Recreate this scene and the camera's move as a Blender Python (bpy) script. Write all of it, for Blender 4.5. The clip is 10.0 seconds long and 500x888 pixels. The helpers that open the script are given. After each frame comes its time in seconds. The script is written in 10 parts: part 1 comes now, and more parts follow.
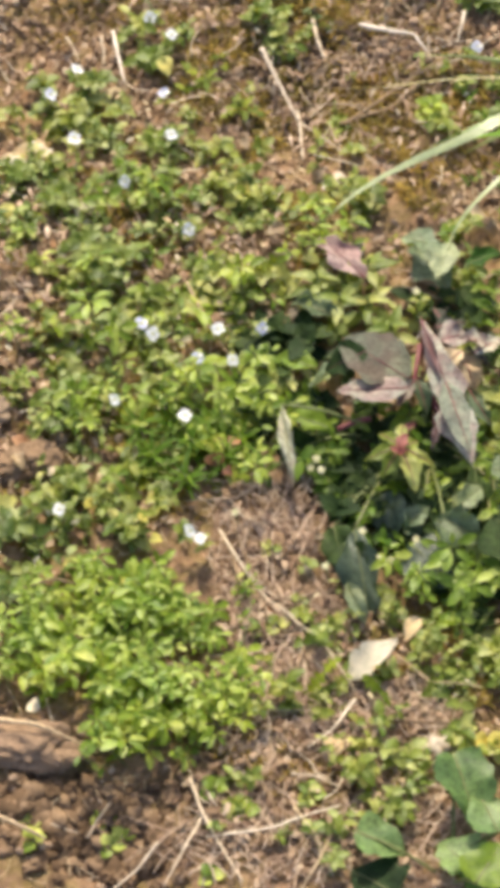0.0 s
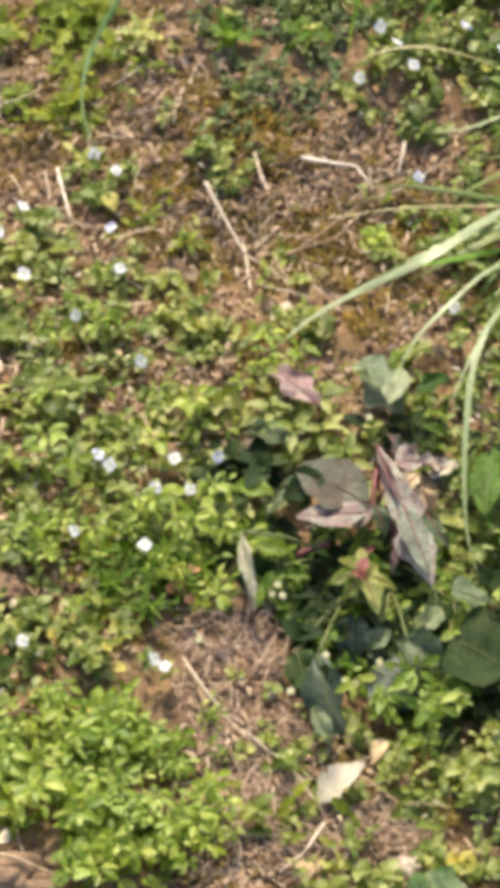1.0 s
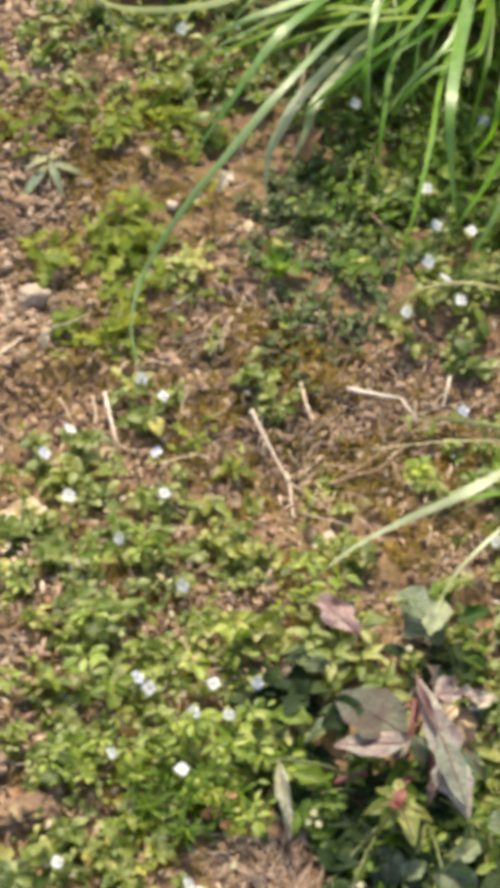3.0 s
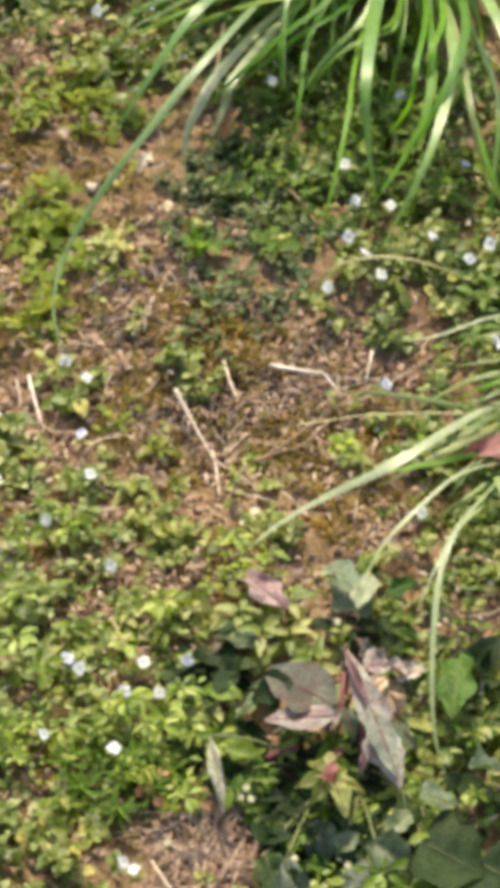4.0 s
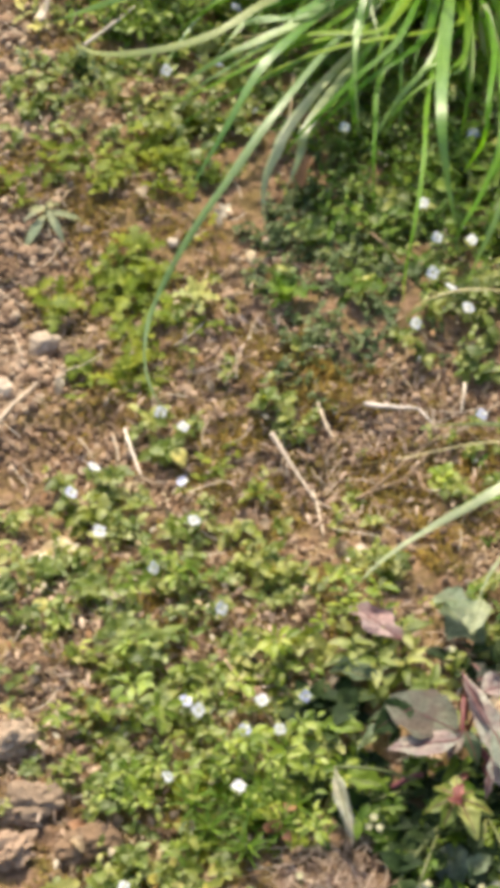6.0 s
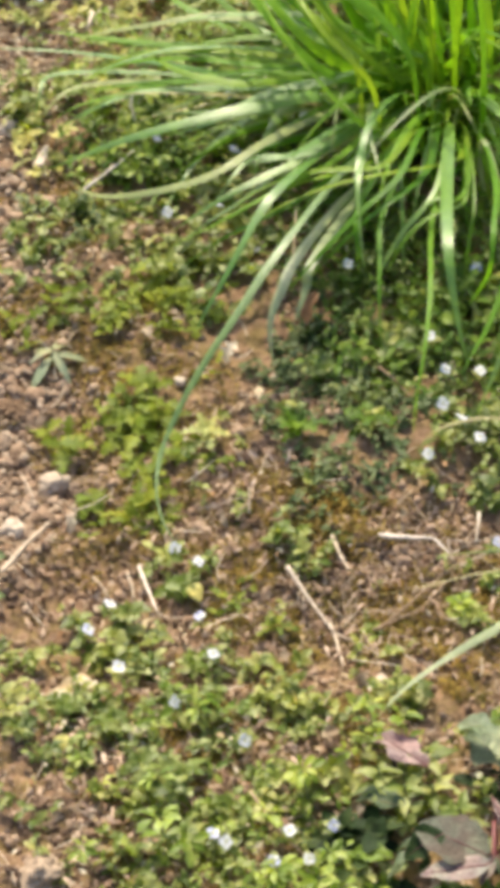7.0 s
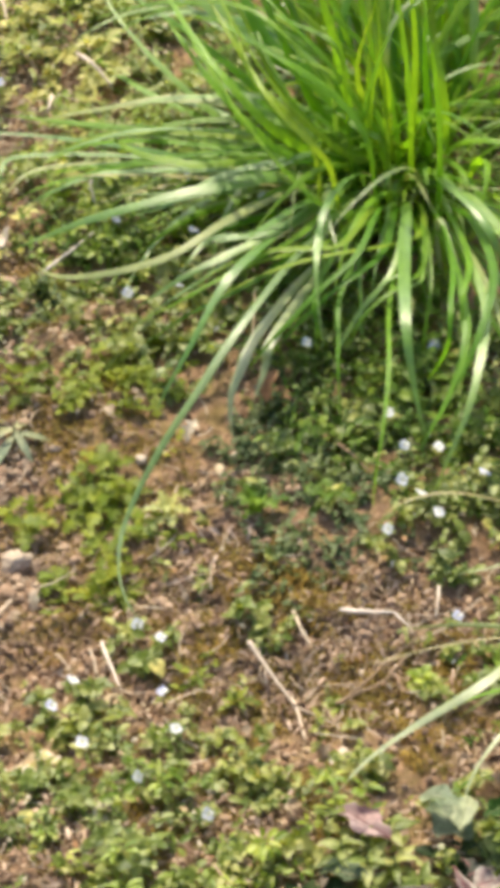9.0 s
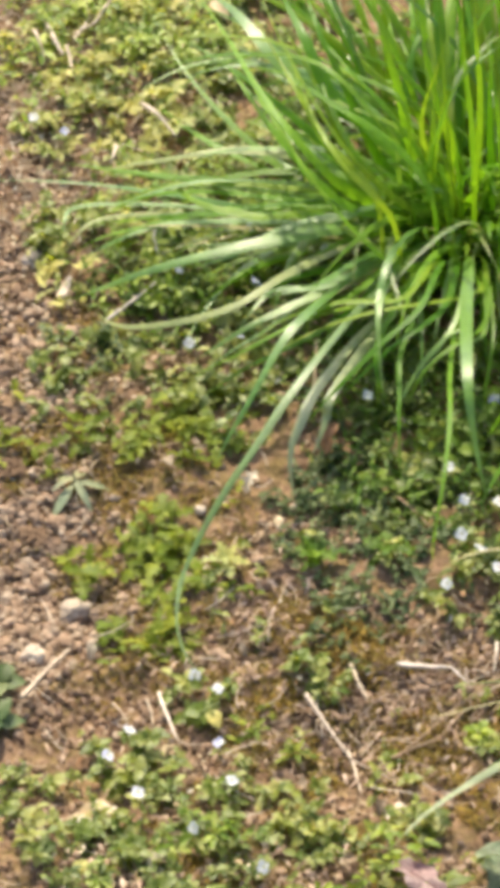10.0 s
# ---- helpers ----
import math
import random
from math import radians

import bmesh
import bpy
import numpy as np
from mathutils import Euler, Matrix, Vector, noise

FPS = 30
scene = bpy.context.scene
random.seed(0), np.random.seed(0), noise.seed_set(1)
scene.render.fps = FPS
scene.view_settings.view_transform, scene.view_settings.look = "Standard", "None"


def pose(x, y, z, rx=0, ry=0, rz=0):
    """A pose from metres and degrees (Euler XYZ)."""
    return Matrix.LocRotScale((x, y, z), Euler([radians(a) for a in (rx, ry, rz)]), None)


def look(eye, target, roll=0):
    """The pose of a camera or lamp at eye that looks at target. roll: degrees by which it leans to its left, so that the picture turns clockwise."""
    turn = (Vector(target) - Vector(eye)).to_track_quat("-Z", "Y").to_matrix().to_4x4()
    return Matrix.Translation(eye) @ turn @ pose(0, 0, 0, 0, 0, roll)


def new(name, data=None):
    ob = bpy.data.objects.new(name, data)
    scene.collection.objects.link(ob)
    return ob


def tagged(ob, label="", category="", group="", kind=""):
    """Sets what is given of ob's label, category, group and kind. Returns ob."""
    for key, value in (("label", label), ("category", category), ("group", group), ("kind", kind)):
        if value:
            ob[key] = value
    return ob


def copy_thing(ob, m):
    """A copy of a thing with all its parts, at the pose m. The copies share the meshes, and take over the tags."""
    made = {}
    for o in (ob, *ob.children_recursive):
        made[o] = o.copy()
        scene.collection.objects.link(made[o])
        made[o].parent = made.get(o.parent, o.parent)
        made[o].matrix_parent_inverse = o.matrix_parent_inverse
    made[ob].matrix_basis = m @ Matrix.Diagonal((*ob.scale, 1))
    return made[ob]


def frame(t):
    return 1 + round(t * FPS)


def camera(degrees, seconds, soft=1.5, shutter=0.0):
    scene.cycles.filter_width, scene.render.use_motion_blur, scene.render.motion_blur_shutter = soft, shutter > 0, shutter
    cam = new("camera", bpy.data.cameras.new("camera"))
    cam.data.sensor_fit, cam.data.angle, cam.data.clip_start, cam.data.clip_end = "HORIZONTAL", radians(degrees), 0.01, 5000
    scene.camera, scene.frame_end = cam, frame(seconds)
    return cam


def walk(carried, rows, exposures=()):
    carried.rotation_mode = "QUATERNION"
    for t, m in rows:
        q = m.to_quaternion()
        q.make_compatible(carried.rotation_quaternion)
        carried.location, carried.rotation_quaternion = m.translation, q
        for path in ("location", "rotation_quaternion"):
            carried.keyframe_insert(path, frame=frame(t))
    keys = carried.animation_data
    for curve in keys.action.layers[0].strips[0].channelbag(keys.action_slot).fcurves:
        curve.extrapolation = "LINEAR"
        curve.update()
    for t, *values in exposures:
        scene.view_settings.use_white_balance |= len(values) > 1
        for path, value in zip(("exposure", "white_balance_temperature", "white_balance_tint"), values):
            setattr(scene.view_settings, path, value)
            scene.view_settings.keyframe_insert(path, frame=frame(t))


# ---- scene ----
cam = camera(9.0, 10.0, soft=8.3)
PATH = [
    (0, (0.11237, -1.28788, 1.51902), (0.03170, -0.14754, -0.12205), -0.117),
    (0.2, (0.10498, -1.29303, 1.52049), (0.03968, -0.14355, -0.11487), -0.053),
    (0.3, (0.10129, -1.29561, 1.52123), (0.04204, -0.14201, -0.11146), -0.116),
    (0.5, (0.09390, -1.30075, 1.52271), (0.04549, -0.13192, -0.09947), -0.166),
    (0.7, (0.08257, -1.30444, 1.52116), (0.05032, -0.11164, -0.08390), 0.340),
    (0.8, (0.07690, -1.30629, 1.52038), (0.05253, -0.10336, -0.07724), 0.720),
    (1, (0.06557, -1.30997, 1.51883), (0.05847, -0.08730, -0.06390), 1.638),
    (1.2, (0.06446, -1.31065, 1.51817), (0.05431, -0.06678, -0.04794), 1.938),
    (1.3, (0.06390, -1.31099, 1.51784), (0.05009, -0.05613, -0.03945), 2.100),
    (1.5, (0.06279, -1.31166, 1.51718), (0.04265, -0.03861, -0.02519), 2.375),
    (1.7, (0.06372, -1.31348, 1.51684), (0.03632, -0.02453, -0.01217), 2.486),
    (2, (0.06512, -1.31620, 1.51632), (0.03081, -0.01225, 0.00022), 2.435),
    (2.2, (0.06786, -1.31715, 1.51598), (0.02250, -0.00505, 0.00723), 2.124),
    (3.3, (0.05358, -1.32044, 1.52330), (0.03139, 0.01807, 0.03740), 2.422),
    (3.5, (0.05767, -1.32188, 1.52316), (0.04168, 0.01727, 0.03776), 2.211),
    (3.7, (0.06073, -1.32339, 1.52352), (0.05538, 0.01190, 0.03456), 2.210),
    (4, (0.06532, -1.32565, 1.52405), (0.07357, 0.00356, 0.02968), 2.254),
    (4.3, (0.06718, -1.32659, 1.52299), (0.08592, -0.00114, 0.02539), 2.119),
    (4.5, (0.06842, -1.32722, 1.52229), (0.09409, -0.00573, 0.02130), 2.075),
    (4.7, (0.06649, -1.32667, 1.52243), (0.09621, -0.00504, 0.02163), 1.979),
    (5, (0.06360, -1.32584, 1.52264), (0.08634, 0.01955, 0.04297), 1.317),
    (5.3, (0.05748, -1.32813, 1.51569), (0.08420, 0.03350, 0.05102), 0.747),
    (5.5, (0.05340, -1.32967, 1.51105), (0.06727, 0.03979, 0.05352), -0.095),
    (5.7, (0.04404, -1.34372, 1.50516), (0.04039, 0.03595, 0.05723), -0.997),
    (5.9, (0.03468, -1.35777, 1.49927), (0.01550, 0.01982, 0.04948), -1.749),
    (6, (0.03000, -1.36480, 1.49632), (0.01047, 0.01754, 0.05106), -2.173),
    (6.2, (0.02365, -1.36975, 1.48653), (-0.00424, 0.03202, 0.06025), -2.899),
    (7.3, (-0.01942, -1.39233, 1.46637), (0.01216, 0.08613, 0.11984), -2.071),
    (7.5, (-0.01910, -1.39645, 1.46783), (0.01640, 0.08755, 0.12751), -1.890),
    (7.8, (-0.01949, -1.39885, 1.47000), (0.01873, 0.08992, 0.13505), -1.811),
    (8, (-0.01974, -1.40045, 1.47145), (0.01891, 0.08989, 0.13826), -1.859),
    (8.3, (-0.01707, -1.40091, 1.47226), (0.01973, 0.09403, 0.14417), -2.054),
    (8.5, (-0.01528, -1.40121, 1.47280), (0.02287, 0.09640, 0.14777), -2.105),
    (8.8, (-0.01469, -1.40293, 1.47170), (0.02809, 0.09811, 0.15070), -2.067),
    (9, (-0.01429, -1.40408, 1.47097), (0.03038, 0.09857, 0.15185), -2.113),
    (9.3, (-0.01406, -1.40377, 1.47257), (0.02751, 0.10221, 0.15716), -2.175),
    (9.5, (-0.01391, -1.40356, 1.47364), (0.02233, 0.10644, 0.16269), -2.263),
    (9.8, (-0.01703, -1.40264, 1.47408), (0.01006, 0.11341, 0.16991), -2.194),
    (10, (-0.01910, -1.40202, 1.47437), (-0.00616, 0.12119, 0.17835), -2.069),
]
walk(cam, [(t, look(eye, target, roll)) for t, eye, target, roll in PATH],
     [(0.0, 0.92), (2.0, 0.90), (4.0, 0.93), (6.0, 0.96), (8.0, 1.02), (9.0, 1.02), (10.0, 1.06)])

# ---- light: clear spring sun, high behind the grass ----
SUN_ELEVATION, SUN_TURN = 52.0, 8.0  # degrees; the turn is from +y towards -x
world = bpy.data.worlds.new("sky")
scene.world = world
world.use_nodes = True
wn = world.node_tree
sky = wn.nodes.new("ShaderNodeTexSky")
sky.sky_type = "NISHITA"
sky.sun_disc = False
sky.dust_density = 3.5
sky.ozone_density = 0.5
sky.sun_elevation = radians(SUN_ELEVATION)
sky.sun_rotation = radians(-SUN_TURN)
wn.links.new(sky.outputs[0], wn.nodes["Background"].inputs[0])
wn.nodes["Background"].inputs[1].default_value = 0.145
e, a = radians(SUN_ELEVATION), radians(SUN_TURN)
sun = new("sun", bpy.data.lights.new("sun", "SUN"))
sun.data.energy, sun.data.angle, sun.data.color = 3.25, radians(0.6), (1.0, 0.89, 0.66)
sun.matrix_world = look((-50 * math.sin(a) * math.cos(e), 50 * math.cos(a) * math.cos(e), 50 * math.sin(e)), (0, 0, 0))


# ---- materials ----
def nodes(name):
    m = bpy.data.materials.new(name)
    m.use_nodes = True
    nt = m.node_tree
    return m, nt, nt.nodes["Principled BSDF"], nt.nodes["Material Output"]


def add(nt, kind, **values):
    n = nt.nodes.new(kind)
    for key, value in values.items():
        n.inputs[key].default_value = value
    return n


def ramp(nt, factor, *stops):
    n = nt.nodes.new("ShaderNodeValToRGB")
    els = n.color_ramp.elements
    while len(els) < len(stops):
        els.new(0.5)
    for el, (at, colour) in zip(els, stops):
        el.position, el.color = at, (*colour, 1)
    nt.links.new(factor, n.inputs[0])
    return n.outputs[0]


def calc(nt, op, a, b):
    n = nt.nodes.new("ShaderNodeMath")
    n.operation = op
    for socket, v in zip(n.inputs, (a, b)):
        if isinstance(v, (int, float)):
            socket.default_value = v
        else:
            nt.links.new(v, socket)
    return n.outputs[0]


def mixed(nt, factor, a, b, blend="MIX"):
    n = nt.nodes.new("ShaderNodeMix")
    n.data_type, n.blend_type = "RGBA", blend
    for socket, v in ((n.inputs[0], factor), (n.inputs[6], a), (n.inputs[7], b)):
        if isinstance(v, (int, float)):
            socket.default_value = v
        elif isinstance(v, tuple):
            socket.default_value = (*v, 1)
        else:
            nt.links.new(v, socket)
    return n.outputs[2]


def grain(nt, scale, detail=3.0, rough=0.6):
    pos = nt.nodes.new("ShaderNodeNewGeometry")
    n = add(nt, "ShaderNodeTexNoise", Scale=scale, Detail=detail, Roughness=rough)
    nt.links.new(pos.outputs["Position"], n.inputs["Vector"])
    return n.outputs[0]


def chance(nt):
    """A number for each piece, whether it is an object of its own or an island of a joined mesh."""
    geo, ob = nt.nodes.new("ShaderNodeNewGeometry"), nt.nodes.new("ShaderNodeObjectInfo")
    return calc(nt, "FRACT", calc(nt, "ADD", geo.outputs["Random Per Island"], ob.outputs["Random"]), 0)


def relief_bump(nt, bsdf, height, strength, distance):
    b = add(nt, "ShaderNodeBump", Strength=strength, Distance=distance)
    nt.links.new(height, b.inputs["Height"])
    nt.links.new(b.outputs[0], bsdf.inputs["Normal"])
    return b


def leaf_material(name, dark, mid, light, glow, through_light=0.4, rough=0.5, scale=260.0, shine=0.25, patchy=1.0, flush=None):
    """A leaf: its own tint for each leaf, blotches, fine relief, and light that comes through it."""
    m, nt, p, out = nodes(name)
    tint = ramp(nt, chance(nt), (0.05, dark), (0.5, mid), (0.95, light))
    blot = ramp(nt, grain(nt, scale), (0.35, (0.72, 0.74, 0.7)), (0.7, (1.18, 1.14, 1.05)))
    colour = mixed(nt, 1.0, tint, blot, "MULTIPLY")
    drift = ramp(nt, grain(nt, 24, 3), (0.36, (0.80, 0.90, 0.95)), (0.5, (1, 1, 1)), (0.66, (1.16, 1.08, 0.9)))
    colour = mixed(nt, patchy, colour, mixed(nt, 1.0, colour, drift, "MULTIPLY"))
    if flush:
        where = ramp(nt, grain(nt, 75, 4, 0.65), (0.42, (0, 0, 0)), (0.60, (1, 1, 1)))
        colour = mixed(nt, where, colour, mixed(nt, 1.0, colour, flush, "MULTIPLY"))
        speck = ramp(nt, grain(nt, 420, 3), (0.34, (0.5, 0.46, 0.42)), (0.5, (1, 1, 1)), (0.68, (1.25, 1.25, 1.2)))
        colour = mixed(nt, 0.8, colour, mixed(nt, 1.0, colour, speck, "MULTIPLY"))
    nt.links.new(colour, p.inputs["Base Color"])
    p.inputs["Roughness"].default_value = rough
    p.inputs["Specular IOR Level"].default_value = shine
    relief_bump(nt, p, grain(nt, scale * 4), 0.35, 0.0006 if not flush else 0.0022)
    tr = nt.nodes.new("ShaderNodeBsdfTranslucent")
    nt.links.new(mixed(nt, 1.0, colour, glow, "MULTIPLY"), tr.inputs[0])
    mx = add(nt, "ShaderNodeMixShader", Fac=through_light)
    nt.links.new(p.outputs[0], mx.inputs[1])
    nt.links.new(tr.outputs[0], mx.inputs[2])
    nt.links.new(mx.outputs[0], out.inputs[0])
    return m


def plain_material(name, dark, mid, light, rough=0.8, scale=400.0, bump=0.4, shine=0.3):
    m, nt, p, out = nodes(name)
    tint = ramp(nt, chance(nt), (0.05, dark), (0.5, mid), (0.95, light))
    blot = ramp(nt, grain(nt, scale, 4), (0.3, (0.68, 0.66, 0.64)), (0.7, (1.15, 1.14, 1.12)))
    nt.links.new(mixed(nt, 1.0, tint, blot, "MULTIPLY"), p.inputs["Base Color"])
    p.inputs["Roughness"].default_value = rough
    p.inputs["Specular IOR Level"].default_value = shine
    relief_bump(nt, p, grain(nt, scale * 2, 4), bump, 0.0008)
    return m


def blade_material(name, dark, mid, light, tip_tint, through_light=0.38, rough=0.27, shine=0.75, coat=0.0):
    """Grass: parallel ribs along the blade, paler towards the tip, glossy."""
    m, nt, p, out = nodes(name)
    across, along = nt.nodes.new("ShaderNodeAttribute"), nt.nodes.new("ShaderNodeAttribute")
    across.attribute_name, along.attribute_name = "across", "along"
    tint = ramp(nt, chance(nt), (0.05, dark), (0.5, mid), (0.95, light))
    end = ramp(nt, along.outputs["Fac"], (0.0, (0.85, 0.95, 0.7)), (0.15, (1, 1, 1)), (0.75, (1, 1, 1)), (1.0, tip_tint))
    colour = mixed(nt, 1.0, tint, end, "MULTIPLY")
    ribs = calc(nt, "SINE", calc(nt, "MULTIPLY", across.outputs["Fac"], 34.0), 0)
    shade = ramp(nt, ribs, (0.0, (0.86, 0.88, 0.84)), (1.0, (1.08, 1.06, 1.04)))
    colour = mixed(nt, 1.0, colour, shade, "MULTIPLY")
    blot = ramp(nt, grain(nt, 90, 2), (0.3, (0.8, 0.84, 0.8)), (0.7, (1.12, 1.1, 1.0)))
    colour = mixed(nt, 1.0, colour, blot, "MULTIPLY")
    nt.links.new(colour, p.inputs["Base Color"])
    p.inputs["Roughness"].default_value = rough
    p.inputs["Specular IOR Level"].default_value = shine
    p.inputs["Coat Weight"].default_value = coat
    p.inputs["Coat Roughness"].default_value = 0.3
    relief_bump(nt, p, ribs, 0.25, 0.0004)
    tr = nt.nodes.new("ShaderNodeBsdfTranslucent")
    nt.links.new(mixed(nt, 1.0, colour, (1.5, 1.45, 0.55), "MULTIPLY"), tr.inputs[0])
    mx = add(nt, "ShaderNodeMixShader", Fac=through_light)
    nt.links.new(p.outputs[0], mx.inputs[1])
    nt.links.new(tr.outputs[0], mx.inputs[2])
    nt.links.new(mx.outputs[0], out.inputs[0])
    return m


def soil_material():
    m, nt, p, out = nodes("soil")
    big, small, fine = grain(nt, 14, 4), grain(nt, 240, 6, 0.72), grain(nt, 1100, 4)
    base = ramp(nt, small, (0.3, (0.15, 0.096, 0.058)), (0.5, (0.285, 0.185, 0.118)), (0.72, (0.45, 0.315, 0.21)))
    damp = ramp(nt, big, (0.35, (0.75, 0.70, 0.66)), (0.65, (1.12, 1.08, 1.02)))
    colour = mixed(nt, 1.0, base, damp, "MULTIPLY")
    moss = ramp(nt, grain(nt, 46, 5, 0.7), (0.46, (0, 0, 0)), (0.58, (1, 1, 1)))
    green = ramp(nt, fine, (0.3, (0.09, 0.075, 0.012)), (0.7, (0.24, 0.20, 0.034)))
    nt.links.new(mixed(nt, calc(nt, "MULTIPLY", moss, 0.45), colour, green), p.inputs["Base Color"])
    p.inputs["Roughness"].default_value = 0.92
    p.inputs["Specular IOR Level"].default_value = 0.2
    relief_bump(nt, p, calc(nt, "ADD", small, calc(nt, "MULTIPLY", fine, 0.5)), 0.8, 0.003)
    return m


SOIL = soil_material()
CRUMB = plain_material("soil crumbs", (0.15, 0.096, 0.062), (0.275, 0.185, 0.122), (0.43, 0.312, 0.22), 0.92)
DRY_CRUMB = plain_material("dry crumbs", (0.23, 0.165, 0.112), (0.335, 0.247, 0.172), (0.46, 0.36, 0.262), 0.92)
CLOD = plain_material("dark clods", (0.10, 0.064, 0.038), (0.165, 0.106, 0.065), (0.25, 0.168, 0.106), 0.95, 170, 0.9, 0.15)
STONE = plain_material("pale stone", (0.34, 0.265, 0.195), (0.44, 0.36, 0.275), (0.54, 0.46, 0.37), 0.75, 300)
STRAW = plain_material("dry straw", (0.46, 0.35, 0.24), (0.58, 0.46, 0.33), (0.72, 0.61, 0.47), 0.5, 500, 0.3, 0.5)
PALE_STRAW = plain_material("bleached straw", (0.52, 0.42, 0.32), (0.64, 0.53, 0.43), (0.76, 0.66, 0.56), 0.5, 150, 0.5, 0.5)
PINK_STRAW = plain_material("pinkish dry grass", (0.29, 0.18, 0.12), (0.475, 0.335, 0.24), (0.67, 0.52, 0.40), 0.6, 500, 0.3, 0.4)
GREY_STRAW = plain_material("weathered litter", (0.18, 0.115, 0.066), (0.34, 0.235, 0.14), (0.54, 0.41, 0.26), 0.7, 500, 0.4)
DEAD = leaf_material("dead leaf", (0.40, 0.28, 0.17), (0.55, 0.42, 0.27), (0.70, 0.58, 0.42), (1.1, 0.9, 0.6), 0.2, 0.6)
BROWN_DEAD = leaf_material("brown dead leaf", (0.06, 0.036, 0.02), (0.09, 0.055, 0.03), (0.14, 0.085, 0.048), (1.1, 0.8, 0.5), 0.15, 0.6)
WITHERED = plain_material("withered bits", (0.30, 0.15, 0.065), (0.44, 0.33, 0.18), (0.66, 0.58, 0.44), 0.7, 500, 0.3)
DEAD_BITS = plain_material("dead leaf bits", (0.19, 0.115, 0.07), (0.31, 0.21, 0.135), (0.50, 0.38, 0.27), 0.7, 500, 0.3)
DRY_BITS = plain_material("dry leaf shreds", (0.21, 0.125, 0.08), (0.37, 0.25, 0.165), (0.60, 0.46, 0.35), 0.65, 400, 0.3)
YELLOW_LEAF = leaf_material("yellowed leaf", (0.48, 0.42, 0.10), (0.58, 0.50, 0.13), (0.68, 0.58, 0.20), (1.2, 1.1, 0.6), 0.35, 0.5)
DULL_DEAD = leaf_material("dull brown dead leaf", (0.22, 0.16, 0.11), (0.32, 0.245, 0.175), (0.44, 0.355, 0.27), (1.1, 0.9, 0.6), 0.2, 0.65, 160, 0.2)
RUST = leaf_material("rusty leaf", (0.15, 0.065, 0.038), (0.23, 0.115, 0.062), (0.34, 0.19, 0.11), (1.2, 0.8, 0.5), 0.25, 0.55)
MOSS = leaf_material("moss", (0.14, 0.085, 0.016), (0.245, 0.165, 0.030), (0.36, 0.275, 0.065), (1.3, 1.1, 0.6), 0.35, 0.7)
# the palest speedwell tint paints in the cream highlights on some leaves
SPEEDWELL = leaf_material("speedwell leaf", (0.085, 0.13, 0.018), (0.21, 0.265, 0.048), (0.41, 0.43, 0.16), (1.5, 1.4, 0.45), 0.46, 0.42, 260, 0.45)
CHICKWEED = leaf_material("chickweed leaf", (0.13, 0.215, 0.018), (0.275, 0.375, 0.045), (0.47, 0.54, 0.14), (1.5, 1.4, 0.45), 0.48, 0.42, 260, 0.45)
YELLOWISH = leaf_material("yellowish weed leaf", (0.115, 0.17, 0.020), (0.225, 0.28, 0.046), (0.41, 0.435, 0.15), (1.45, 1.3, 0.45), 0.44, 0.42, 260, 0.42)
BLUISH = leaf_material("bluish weed leaf", (0.05, 0.085, 0.022), (0.09, 0.135, 0.040), (0.16, 0.20, 0.085), (1.2, 1.3, 0.6), 0.32, 0.5, 260, 0.3)
PALE_LIME = leaf_material("pale yellow green leaf", (0.40, 0.40, 0.12), (0.48, 0.475, 0.17), (0.56, 0.54, 0.23), (1.3, 1.2, 0.5), 0.4)
SAGE = leaf_material("pale sage leaf", (0.26, 0.29, 0.17), (0.33, 0.36, 0.22), (0.4, 0.42, 0.28), (1.1, 1.1, 0.7), 0.25, 0.5)
FINE_GREEN = leaf_material("deep green fine leaf", (0.065, 0.14, 0.008), (0.105, 0.20, 0.012), (0.16, 0.26, 0.02), (1.5, 1.4, 0.45), 0.48)
FEATHERY = leaf_material("feathery weed leaf", (0.13, 0.185, 0.012), (0.205, 0.265, 0.020), (0.31, 0.355, 0.045), (1.5, 1.3, 0.45), 0.44)
# dark green, with the deep shade among low leaves put into the colour
DOCK = leaf_material("dark green leaf with shade", (0.018, 0.036, 0.011), (0.032, 0.056, 0.016), (0.060, 0.088, 0.026), (1.3, 1.5, 0.5), 0.22, 0.6, 120, 0.15, 0.8, (0.7, 0.78, 0.8))
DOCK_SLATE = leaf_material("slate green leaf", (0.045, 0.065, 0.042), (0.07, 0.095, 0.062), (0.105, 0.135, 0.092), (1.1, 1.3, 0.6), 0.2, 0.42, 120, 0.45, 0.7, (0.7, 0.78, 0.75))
DOCK_PALE = leaf_material("greyish green leaf", (0.11, 0.145, 0.078), (0.165, 0.205, 0.115), (0.24, 0.28, 0.17), (1.1, 1.3, 0.6), 0.2, 0.48, 120, 0.4, 0.7, (0.66, 0.72, 0.62))
DOCK_LIGHT = leaf_material("pale bleached leaf", (0.25, 0.27, 0.205), (0.32, 0.335, 0.265), (0.40, 0.41, 0.335), (1.1, 1.2, 0.7), 0.2, 0.5, 90, 0.35, 0.4, (0.86, 0.76, 0.78))
DOCK_DUSK = leaf_material("dusky purple leaf", (0.078, 0.086, 0.064), (0.112, 0.118, 0.09), (0.15, 0.156, 0.122), (1.1, 0.85, 0.75), 0.15, 0.62, 60, 0.18, 0.5, (0.74, 0.56, 0.62))
